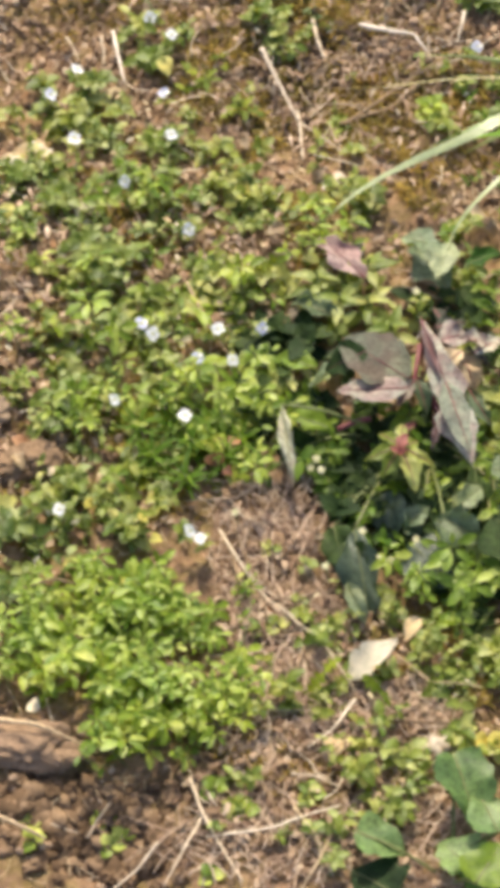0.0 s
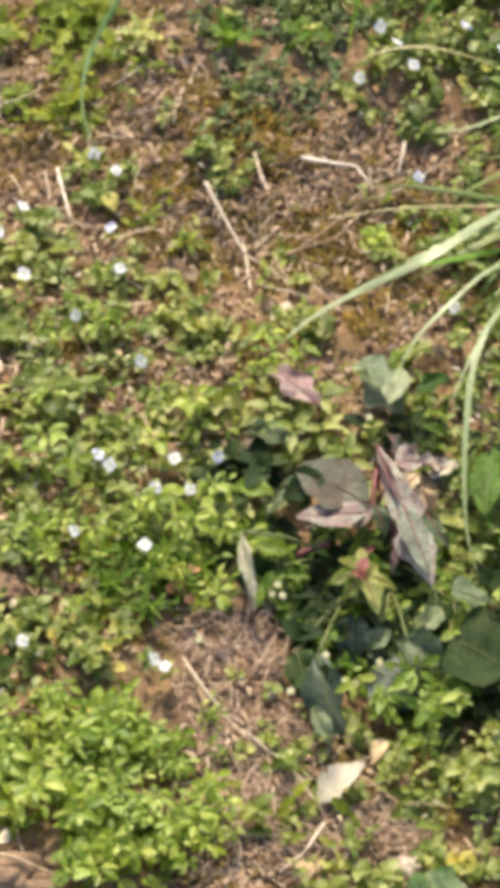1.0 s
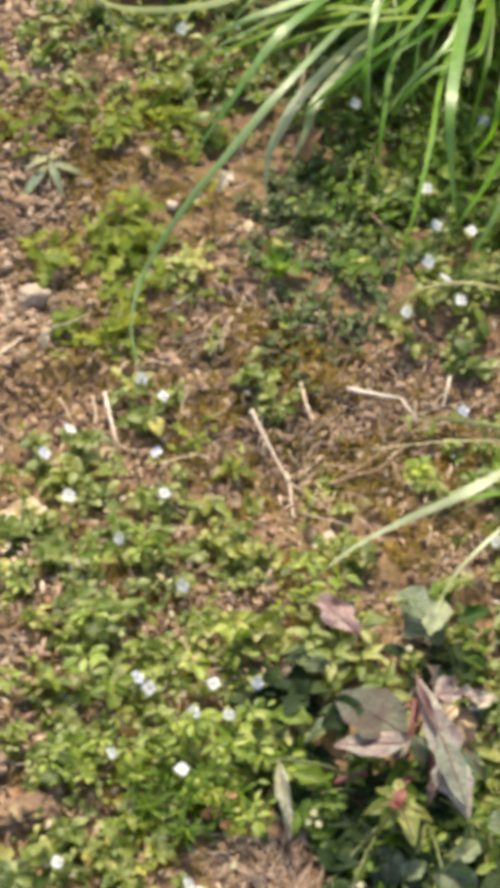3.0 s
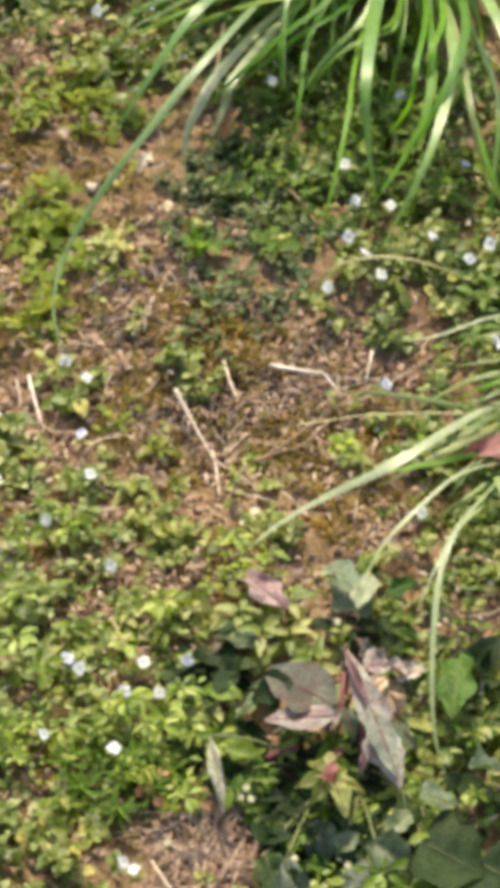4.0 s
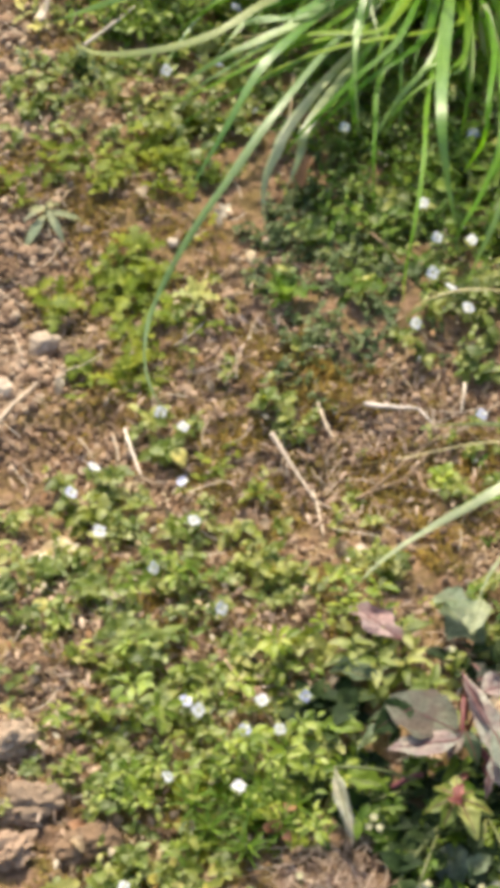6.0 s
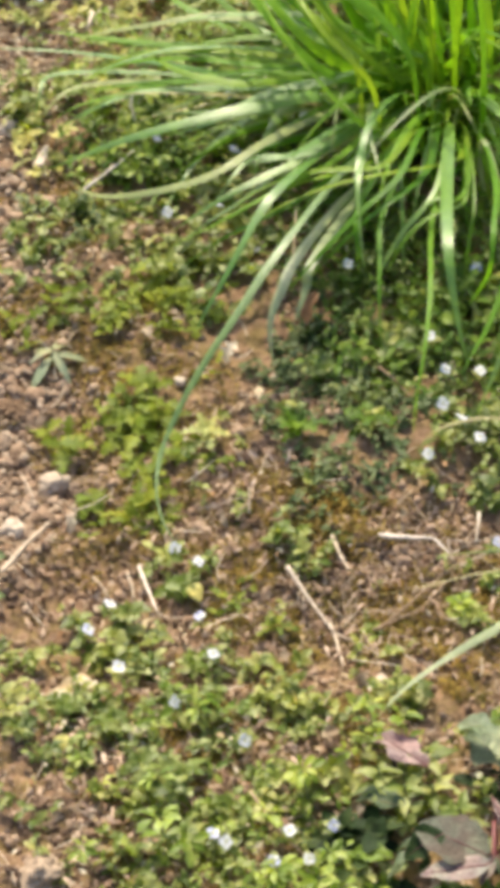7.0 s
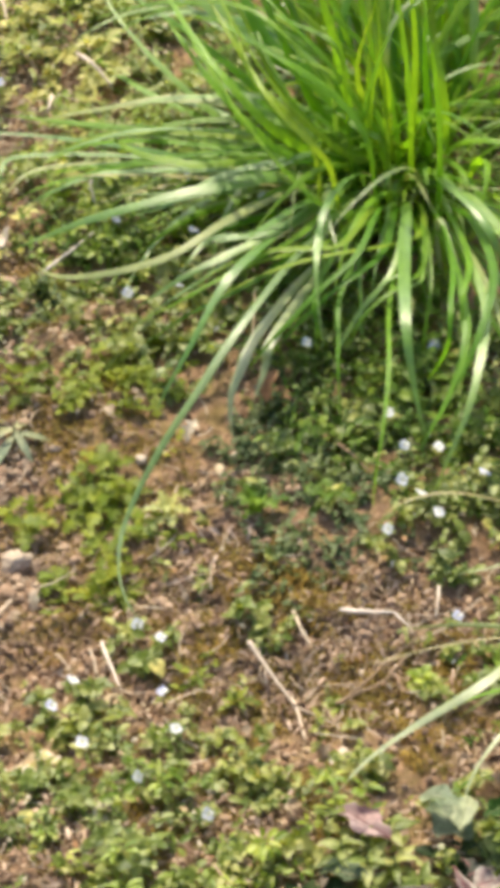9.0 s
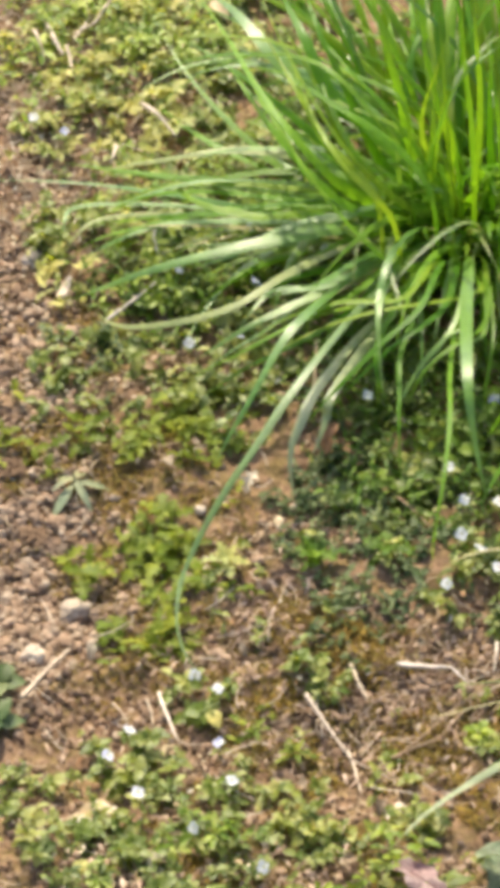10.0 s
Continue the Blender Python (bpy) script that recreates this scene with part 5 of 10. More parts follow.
grass_blade(tussock, [(0.1526, 0.5460, 0.0050), (0.1281, 0.5252, 0.0595), (0.1036, 0.5045, 0.0700), (0.0354, 0.4773, 0.0960), (-0.0226, 0.4924, 0.0863), (-0.0780, 0.5190, 0.0607), (-0.1222, 0.5099, 0.0300)], 0.0055, BLADE, 0.00)
grass_blade(tussock, [(0.1542, 0.5442, 0.0050), (0.1308, 0.5209, 0.0680), (0.1074, 0.4976, 0.0800), (0.0279, 0.4954, 0.0960), (-0.0430, 0.5329, 0.0802), (-0.0865, 0.5525, 0.0577), (-0.1133, 0.5531, 0.0400)], 0.0050, BLADE, 0.00)
grass_blade(tussock, [(0.1518, 0.5248, 0.0050), (0.1163, 0.4640, 0.0680), (0.0809, 0.4032, 0.0800), (0.0385, 0.3650, 0.0864), (-0.0064, 0.3429, 0.0757), (-0.0453, 0.3472, 0.0500)], 0.0050, BLADE, 0.00)
grass_blade(tussock, [(0.1529, 0.5263, 0.0050), (0.1191, 0.4678, 0.0595), (0.0852, 0.4092, 0.0700), (0.0460, 0.3572, 0.0768), (-0.0069, 0.3435, 0.0599), (-0.0401, 0.3445, 0.0300)], 0.0042, BLADE, 0.00)
grass_blade(tussock, [(0.1496, 0.5502, 0.0050), (0.1185, 0.5320, 0.0765), (0.0874, 0.5138, 0.0900), (0.0545, 0.5239, 0.1152), (0.0224, 0.5638, 0.1120), (-0.0110, 0.5986, 0.1000)], 0.0092, BLADE_PALE, 0.00)
grass_blade(tussock, [(0.1743, 0.5257, 0.0050), (0.1726, 0.4663, 0.0595), (0.1709, 0.4068, 0.0700), (0.1185, 0.3635, 0.0960), (0.0783, 0.3596, 0.0911), (0.0378, 0.3526, 0.0810), (-0.0070, 0.3494, 0.0500)], 0.0050, BLADE_LIME, 0.00)
grass_blade(tussock, [(0.1666, 0.5189, 0.0050), (0.1533, 0.4491, 0.0680), (0.1400, 0.3794, 0.0800), (0.1087, 0.3364, 0.0900), (0.0802, 0.3252, 0.0700), (0.0554, 0.3105, 0.0500)], 0.0059, BLADE, 0.00)
grass_blade(tussock, [(0.1736, 0.5166, 0.0050), (0.1707, 0.4435, 0.0510), (0.1679, 0.3703, 0.0600), (0.1415, 0.3466, 0.0700), (0.1207, 0.3349, 0.0600), (0.1064, 0.3286, 0.0400)], 0.0034, BLADE_PALE, 0.00)
grass_blade(tussock, [(0.1545, 0.5439, 0.0050), (0.1423, 0.5315, 0.0425), (0.1301, 0.5191, 0.0500), (0.1412, 0.4977, 0.0600), (0.1557, 0.4925, 0.0500), (0.1705, 0.4907, 0.0400)], 0.0034, BLADE_DRY, 0.00, "short dried orange blade")
grass_blade(tussock, [(0.1499, 0.5496, 0.0050), (0.1141, 0.5276, 0.0510), (0.0783, 0.5056, 0.0600), (0.0519, 0.4752, 0.0864), (0.0268, 0.4728, 0.0817), (-0.0069, 0.4833, 0.0600)], 0.0067, BLADE_PALE, 0.00)
grass_blade(tussock, [(0.1576, 0.5413, 0.0050), (0.1432, 0.5220, 0.0595), (0.1288, 0.5027, 0.0700), (0.0848, 0.4654, 0.1400), (0.0538, 0.4882, 0.1800), (0.0319, 0.5403, 0.2000), (0.0141, 0.6258, 0.2000)], 0.0068, BLADE_LIME, 0.00)
grass_blade(tussock, [(0.1545, 0.5439, 0.0050), (0.1377, 0.5268, 0.0510), (0.1209, 0.5097, 0.0600), (0.0681, 0.4596, 0.1300), (0.0365, 0.4684, 0.1700), (0.0102, 0.5310, 0.1728), (-0.0085, 0.6077, 0.1679), (-0.0330, 0.7009, 0.1500)], 0.0084, BLADE, 0.00)
grass_blade(tussock, [(0.1586, 0.5406, 0.0050), (0.1481, 0.5252, 0.0680), (0.1377, 0.5098, 0.0800), (0.1024, 0.4852, 0.1600), (0.0714, 0.5126, 0.1920), (0.0402, 0.5484, 0.1870), (-0.0093, 0.5916, 0.1584), (-0.0620, 0.5989, 0.1154), (-0.0756, 0.5845, 0.1000)], 0.0047, BLADE_LIME, 0.00)
grass_blade(tussock, [(0.1640, 0.5376, 0.0050), (0.1595, 0.5267, 0.0680), (0.1550, 0.5157, 0.0800), (0.1488, 0.5034, 0.1600), (0.1438, 0.5015, 0.2200), (0.1414, 0.5281, 0.2600)], 0.0065, BLADE_LIME, 0.00)
grass_blade(tussock, [(0.1730, 0.5355, 0.0050), (0.1714, 0.5148, 0.0850), (0.1697, 0.4941, 0.1000), (0.1716, 0.4869, 0.1800), (0.1662, 0.4837, 0.2400), (0.1656, 0.5091, 0.2800)], 0.0058, BLADE_LIME, 0.00)
grass_blade(tussock, [(0.1587, 0.5405, 0.0050), (0.1529, 0.5320, 0.0680), (0.1472, 0.5235, 0.0800), (0.1115, 0.4989, 0.1600), (0.0763, 0.5262, 0.1900), (0.0578, 0.5687, 0.1900)], 0.0076, BLADE, 0.00)
grass_blade(tussock, [(0.1600, 0.5397, 0.0050), (0.1471, 0.5184, 0.1020), (0.1343, 0.4971, 0.1200), (0.1448, 0.4594, 0.2000), (0.1615, 0.4712, 0.2200), (0.1883, 0.5018, 0.2200)], 0.0059, BLADE_PALE, 0.00)
grass_blade(tussock, [(0.1566, 0.5420, 0.0050), (0.1383, 0.5194, 0.0680), (0.1199, 0.4968, 0.0800), (0.0860, 0.4864, 0.1300), (0.0675, 0.5238, 0.1500), (0.0574, 0.5691, 0.1600), (0.0521, 0.6310, 0.1800)], 0.0058, BLADE_LIME, 0.00)
grass_blade(tussock, [(0.1579, 0.5411, 0.0050), (0.1340, 0.5082, 0.0510), (0.1101, 0.4753, 0.0600), (0.0848, 0.4706, 0.0700), (0.0930, 0.4695, 0.0600), (0.1185, 0.4734, 0.0400)], 0.0050, BLADE_LIME, 0.00)
grass_blade(tussock, [(0.1641, 0.5376, 0.0050), (0.1494, 0.5018, 0.0425), (0.1347, 0.4660, 0.0500), (0.1069, 0.4283, 0.0800), (0.0822, 0.4240, 0.1100), (0.0512, 0.4468, 0.1400), (0.0066, 0.5578, 0.1600)], 0.0084, BLADE, 0.00)
grass_blade(tussock, [(0.1489, 0.5483, 0.0050), (0.1018, 0.5356, 0.0960), (0.0549, 0.5298, 0.1152), (0.0056, 0.5436, 0.1080), (-0.0207, 0.5539, 0.0990), (-0.0424, 0.5647, 0.0810), (-0.0539, 0.5743, 0.0600)], 0.0058, BLADE_PALE, 0.00)
grass_blade(tussock, [(0.1430, 0.5395, 0.0050), (0.0853, 0.5112, 0.0800), (0.0277, 0.4884, 0.0960), (-0.0224, 0.4897, 0.0914), (-0.0644, 0.5026, 0.0800), (-0.1034, 0.5290, 0.0600)], 0.0040, BLADE, 0.00)
grass_blade(tussock, [(0.1340, 0.5466, 0.0050), (0.0605, 0.5311, 0.0800), (-0.0131, 0.5212, 0.0960), (-0.0425, 0.5245, 0.0930), (-0.0769, 0.5255, 0.0822), (-0.0985, 0.5266, 0.0720), (-0.1119, 0.5260, 0.0600)], 0.0049, BLADE_PALE, 0.00)
grass_blade(tussock, [(0.1491, 0.5539, 0.0050), (0.1023, 0.5513, 0.0720), (0.0555, 0.5487, 0.0900), (0.0220, 0.5580, 0.0950), (-0.0120, 0.5634, 0.0950), (-0.0420, 0.5637, 0.0900), (-0.0637, 0.5728, 0.0800), (-0.0900, 0.5821, 0.0700), (-0.1151, 0.6015, 0.0500)], 0.0104, BLADE_DULL, 0.00)
grass_blade(tussock, [(0.1474, 0.5174, 0.0050), (0.0975, 0.4502, 0.0800), (0.0477, 0.3829, 0.1000), (0.0236, 0.3825, 0.1000), (0.0052, 0.3823, 0.0900)], 0.0068, BLADE_PALE, 0.00)
grass_blade(tussock, [(0.1517, 0.5326, 0.0050), (0.1095, 0.4921, 0.0640), (0.0672, 0.4516, 0.0800), (0.0246, 0.4128, 0.0900), (-0.0008, 0.3827, 0.0900), (-0.0294, 0.3805, 0.0800), (-0.0580, 0.3847, 0.0700), (-0.0914, 0.4070, 0.0500), (-0.1073, 0.4237, 0.0450), (-0.1144, 0.4440, 0.0400)], 0.0082, BLADE_DULL, 0.00)
grass_blade(tussock, [(0.1563, 0.5493, 0.0050), (0.1223, 0.5385, 0.0640), (0.0883, 0.5277, 0.0800), (0.0537, 0.5105, 0.0900), (-0.0005, 0.5188, 0.0950), (-0.0426, 0.5266, 0.0900), (-0.0726, 0.5353, 0.0800), (-0.0949, 0.5449, 0.0600), (-0.1132, 0.5518, 0.0400)], 0.0058, BLADE_LIME, 0.00)
grass_blade(tussock, [(0.1519, 0.5350, 0.0050), (0.1099, 0.4988, 0.0800), (0.0680, 0.4626, 0.1000), (0.0348, 0.4573, 0.1000), (0.0139, 0.4531, 0.0950), (0.0013, 0.4483, 0.0900)], 0.0074, BLADE_PALE, 0.00)
grass_blade(tussock, [(0.1149, 0.5533, 0.0050), (0.0076, 0.5496, 0.0400), (-0.0997, 0.5459, 0.0500), (-0.1299, 0.5260, 0.0450), (-0.1426, 0.5246, 0.0200)], 0.0045, BLADE_DULL, 0.00)
grass_blade(tussock, [(0.1102, 0.5568, 0.0050), (-0.0056, 0.5594, 0.0400), (-0.1213, 0.5620, 0.0500), (-0.1373, 0.5341, 0.0500), (-0.1445, 0.5318, 0.0200)], 0.0045, BLADE_PALE, 0.00)
grass_blade(tussock, [(0.1410, 0.5357, 0.0050), (0.0798, 0.5009, 0.0800), (0.0188, 0.4715, 0.0960), (-0.0059, 0.4812, 0.0953), (-0.0306, 0.4952, 0.0930), (-0.0471, 0.5194, 0.0876), (-0.0555, 0.5487, 0.0800)], 0.0079, BLADE_LIME, 0.00)
grass_blade(tussock, [(0.1536, 0.5334, 0.0050), (0.1148, 0.4944, 0.0880), (0.0762, 0.4614, 0.1056), (0.0514, 0.4588, 0.1037), (0.0348, 0.4578, 0.1001), (0.0181, 0.4556, 0.0949), (0.0054, 0.4494, 0.0900)], 0.0061, BLADE_PALE, 0.00)
grass_blade(tussock, [(0.1511, 0.5208, 0.0050), (0.1078, 0.4594, 0.0720), (0.0647, 0.4028, 0.0864), (0.0402, 0.3992, 0.0853), (0.0197, 0.3975, 0.0826), (0.0074, 0.3950, 0.0800)], 0.0047, BLADE_PALE, 0.00)
grass_blade(tussock, [(0.1502, 0.5208, 0.0050), (0.1052, 0.4594, 0.0640), (0.0605, 0.4022, 0.0768), (0.0420, 0.3999, 0.0744), (0.0238, 0.4038, 0.0672), (-0.0006, 0.4221, 0.0500)], 0.0039, BLADE_DRY, 0.00)
grass_blade(tussock, [(0.1612, 0.5129, 0.0050), (0.1359, 0.4376, 0.0800), (0.1109, 0.3675, 0.0960), (0.0791, 0.3713, 0.0946), (0.0470, 0.3723, 0.0905), (0.0225, 0.3640, 0.0856), (0.0020, 0.3531, 0.0800)], 0.0050, BLADE_LIME, 0.00)
grass_blade(tussock, [(0.1609, 0.5283, 0.0050), (0.1351, 0.4803, 0.0800), (0.1093, 0.4322, 0.1000), (0.0967, 0.3954, 0.1056), (0.0921, 0.3733, 0.0974), (0.0892, 0.3532, 0.0828), (0.0866, 0.3306, 0.0601), (0.0876, 0.3294, 0.0300)], 0.0055, BLADE_PALE, 0.00)
grass_blade(tussock, [(0.1234, 0.4436, 0.0040), (0.1106, 0.4364, 0.0660), (0.1072, 0.4327, 0.1200), (0.0829, 0.4308, 0.1500), (0.0637, 0.4455, 0.1700), (0.0516, 0.4847, 0.1728), (0.0435, 0.5371, 0.1672), (0.0394, 0.5931, 0.1500)], 0.0048, BLADE_LIME, 0.00)
grass_blade(tussock, [(0.1493, 0.4652, 0.0040), (0.1395, 0.4611, 0.0660), (0.1376, 0.4582, 0.1200), (0.1104, 0.4812, 0.1500), (0.0860, 0.4827, 0.1700), (0.0590, 0.5129, 0.1728), (0.0316, 0.5454, 0.1721), (0.0031, 0.5656, 0.1700)], 0.0074, BLADE, 0.00)
grass_blade(tussock, [(0.1141, 0.4589, 0.0040), (0.1001, 0.4538, 0.0660), (0.0962, 0.4506, 0.1200), (0.0808, 0.4657, 0.1400), (0.0654, 0.4809, 0.1500), (0.0538, 0.4960, 0.1500)], 0.0056, BLADE_LIME, 0.00)
grass_blade(tussock, [(0.1594, 0.4616, 0.0040), (0.1508, 0.4569, 0.0660), (0.1495, 0.4538, 0.1200), (0.1451, 0.4541, 0.1500), (0.1346, 0.4541, 0.1800), (0.1349, 0.4749, 0.1900)], 0.0043, BLADE_LIME, 0.00)
grass_blade(tussock, [(0.1496, 0.4921, 0.0040), (0.1398, 0.4918, 0.0660), (0.1379, 0.4898, 0.1200), (0.1411, 0.4825, 0.1600), (0.1506, 0.4805, 0.2000), (0.1604, 0.5299, 0.2200)], 0.0039, BLADE_LIME, 0.00)
grass_blade(tussock, [(0.1915, 0.4649, 0.0040), (0.1866, 0.4607, 0.0550), (0.1872, 0.4578, 0.1000), (0.1853, 0.4723, 0.1500), (0.1794, 0.4783, 0.2000), (0.1766, 0.5286, 0.2200)], 0.0048, BLADE, 0.00)
grass_blade(tussock, [(0.1336, 0.4929, 0.0040), (0.1219, 0.4927, 0.0990), (0.1198, 0.5013, 0.1728), (0.0931, 0.5318, 0.1708), (0.0623, 0.5812, 0.1603), (0.0252, 0.6175, 0.1422), (-0.0003, 0.6452, 0.1200)], 0.0036, BLADE_LIME, 0.00)
grass_blade(tussock, [(0.1555, 0.5355, 0.0050), (0.1201, 0.5002, 0.0800), (0.0846, 0.4649, 0.1000), (0.0522, 0.4677, 0.1300), (0.0251, 0.4980, 0.1500), (0.0060, 0.5357, 0.1600), (-0.0094, 0.5816, 0.1600)], 0.0088, BLADE, 0.00)
grass_blade(tussock, [(0.1486, 0.5437, 0.0050), (0.1010, 0.5230, 0.0800), (0.0534, 0.5023, 0.1000), (0.0338, 0.5189, 0.1300), (0.0185, 0.5494, 0.1400), (0.0090, 0.5800, 0.1400)], 0.0080, BLADE, 0.00)
grass_blade(tussock, [(0.1286, 0.5213, 0.0040), (0.1164, 0.5250, 0.0715), (0.1133, 0.5241, 0.1300), (0.0889, 0.5333, 0.1500), (0.0738, 0.5604, 0.1600), (0.0597, 0.6148, 0.1600)], 0.0053, BLADE_PALE, 0.00)
grass_blade(tussock, [(0.1666, 0.5716, 0.0040), (0.1589, 0.5824, 0.0605), (0.1580, 0.5833, 0.1100), (0.1654, 0.5987, 0.1300), (0.1835, 0.6130, 0.1400), (0.1984, 0.6353, 0.1400)], 0.0046, BLADE_CREAM, 0.00)
grass_blade(tussock, [(0.1583, 0.4881, 0.0040), (0.1495, 0.4872, 0.0550), (0.1482, 0.4851, 0.1000), (0.1316, 0.4865, 0.1100), (0.1204, 0.5051, 0.1100), (0.1126, 0.5128, 0.1100)], 0.0062, BLADE_LIME, 0.00)
grass_blade(tussock, [(0.1518, 0.5335, 0.0050), (0.1097, 0.4946, 0.0800), (0.0678, 0.4611, 0.0960), (0.0833, 0.4439, 0.0953), (0.0986, 0.4257, 0.0928), (0.1147, 0.4093, 0.0900)], 0.0056, BLADE_LIME, 0.00)
grass_blade(tussock, [(0.1509, 0.5508, 0.0050), (0.1072, 0.5426, 0.0880), (0.0635, 0.5344, 0.1100), (0.0533, 0.5403, 0.1100), (0.0384, 0.5329, 0.1200), (0.0219, 0.5343, 0.1300), (0.0064, 0.5464, 0.1300)], 0.0044, BLADE_PALE, 0.00)
grass_blade(tussock, [(0.1458, 0.5603, 0.0050), (0.0932, 0.5690, 0.1120), (0.0409, 0.5860, 0.1344), (0.0206, 0.6109, 0.1341), (0.0001, 0.6454, 0.1327), (-0.0167, 0.6746, 0.1300)], 0.0041, BLADE_PALE, 0.00)
grass_blade(tussock, [(0.1788, 0.5304, 0.0050), (0.1846, 0.4861, 0.0720), (0.1904, 0.4417, 0.0900), (0.2046, 0.4032, 0.1000), (0.2155, 0.3722, 0.0950), (0.2244, 0.3676, 0.0700), (0.2290, 0.3725, 0.0400)], 0.0094, BLADE_PALE, 0.00)
grass_blade(tussock, [(0.1883, 0.4425, 0.0040), (0.1831, 0.4351, 0.0385), (0.1835, 0.4314, 0.0700), (0.1896, 0.3905, 0.0700), (0.1986, 0.3757, 0.0500)], 0.0043, BLADE_CREAM, 0.00)
grass_blade(tussock, [(0.1593, 0.3667, 0.0040), (0.1506, 0.3487, 0.0495), (0.1493, 0.3423, 0.0900), (0.1204, 0.3349, 0.0700), (0.1044, 0.3153, 0.0500)], 0.0029, BLADE_PALE, 0.00)
grass_blade(tussock, [(0.1276, 0.5036, 0.0040), (0.1153, 0.5049, 0.0330), (0.1121, 0.5033, 0.0600), (0.0867, 0.5000, 0.1000), (0.0587, 0.5171, 0.1300), (0.0441, 0.5551, 0.1500), (0.0332, 0.5937, 0.1600)], 0.0106, BLADE_LIME, 0.00)
grass_blade(tussock, [(0.1145, 0.5252, 0.0040), (0.1007, 0.5295, 0.0275), (0.0967, 0.5287, 0.0500), (0.0719, 0.5366, 0.0900), (0.0313, 0.5699, 0.1100), (-0.0011, 0.6181, 0.1200)], 0.0198, BLADE, 0.00)
grass_blade(tussock, [(0.1637, 0.5490, 0.0050), (0.1428, 0.5376, 0.0800), (0.1220, 0.5263, 0.1000), (0.0807, 0.5375, 0.1400), (0.0489, 0.5697, 0.1500), (0.0118, 0.6026, 0.1400)], 0.0107, BLADE, 0.00)
grass_blade(tussock, [(0.1248, 0.5165, 0.0040), (0.1122, 0.5196, 0.0385), (0.1088, 0.5184, 0.0700), (0.0917, 0.5140, 0.1000), (0.0681, 0.5383, 0.1300), (0.0494, 0.5773, 0.1600), (0.0261, 0.6174, 0.1800)], 0.0076, BLADE_LIME, 0.00)
grass_blade(tussock, [(0.1675, 0.5504, 0.0050), (0.1534, 0.5415, 0.0880), (0.1392, 0.5327, 0.1100), (0.1131, 0.5206, 0.1400), (0.0804, 0.5303, 0.1500), (0.0407, 0.5777, 0.1400)], 0.0071, BLADE_LIME, 0.00)
grass_blade(tussock, [(0.1559, 0.5445, 0.0040), (0.1469, 0.5516, 0.0330), (0.1454, 0.5515, 0.0600), (0.1412, 0.5328, 0.1200), (0.1422, 0.5257, 0.1700), (0.1497, 0.5466, 0.2000)], 0.0089, BLADE_LIME, 0.00)
grass_blade(tussock, [(0.1668, 0.5438, 0.0040), (0.1590, 0.5507, 0.0330), (0.1582, 0.5506, 0.0600), (0.1516, 0.5321, 0.1200), (0.1404, 0.5260, 0.1500)], 0.0071, BLADE_LIME, 0.00)
grass_blade(tussock, [(0.1819, 0.5483, 0.0040), (0.1760, 0.5558, 0.0275), (0.1760, 0.5558, 0.0500), (0.1717, 0.5453, 0.1200), (0.1644, 0.5461, 0.1800), (0.1629, 0.5598, 0.2200)], 0.0107, BLADE, 0.00)
grass_blade(tussock, [(0.1934, 0.5537, 0.0040), (0.1888, 0.5620, 0.0275), (0.1895, 0.5622, 0.0500), (0.1856, 0.5592, 0.1200), (0.1845, 0.5440, 0.2000)], 0.0090, BLADE, 0.00)
grass_blade(tussock, [(0.1434, 0.5479, 0.0040), (0.1329, 0.5554, 0.0275), (0.1307, 0.5554, 0.0500), (0.1150, 0.5482, 0.0900), (0.0944, 0.5575, 0.1000)], 0.0081, BLADE_LIME, 0.00)
grass_blade(tussock, [(0.1668, 0.5431, 0.0040), (0.1591, 0.5499, 0.0275), (0.1582, 0.5498, 0.0500), (0.1315, 0.5392, 0.0800), (0.1155, 0.5555, 0.0900)], 0.0090, BLADE_LIME, 0.00)
grass_blade(tussock, [(0.1603, 0.5538, 0.0050), (0.1334, 0.5510, 0.0640), (0.1065, 0.5482, 0.0800), (0.0805, 0.5303, 0.1600), (0.0610, 0.5457, 0.2000), (0.0509, 0.5917, 0.2100)], 0.0142, BLADE, 0.00)
grass_blade(tussock, [(0.1409, 0.5414, 0.0040), (0.1301, 0.5480, 0.0550), (0.1277, 0.5478, 0.1000), (0.1140, 0.5351, 0.1700), (0.1004, 0.5493, 0.2200), (0.0957, 0.5720, 0.2300)], 0.0123, BLADE, 0.00)
grass_blade(tussock, [(0.1696, 0.5536, 0.0050), (0.1590, 0.5504, 0.1040), (0.1485, 0.5472, 0.1300), (0.1355, 0.5480, 0.1900), (0.1250, 0.5780, 0.2200)], 0.0115, BLADE, 0.00)
grass_blade(tussock, [(0.1478, 0.5634, 0.0050), (0.0987, 0.5777, 0.1040), (0.0496, 0.5919, 0.1300), (0.0172, 0.6256, 0.1500), (-0.0030, 0.6705, 0.1500), (-0.0243, 0.7121, 0.1400)], 0.0138, BLADE_PALE, 0.00)
grass_blade(tussock, [(0.1529, 0.5532, 0.0050), (0.1129, 0.5494, 0.1120), (0.0728, 0.5455, 0.1400), (0.0497, 0.5772, 0.1800), (0.0316, 0.6485, 0.1800)], 0.0161, BLADE, 0.00)
grass_blade(tussock, [(0.1487, 0.5467, 0.0050), (0.1013, 0.5312, 0.0640), (0.0538, 0.5157, 0.0800), (0.0036, 0.5197, 0.0900), (-0.0427, 0.5244, 0.0900), (-0.0726, 0.5332, 0.0800), (-0.1034, 0.5311, 0.0600)], 0.0076, BLADE_LIME, 0.00)
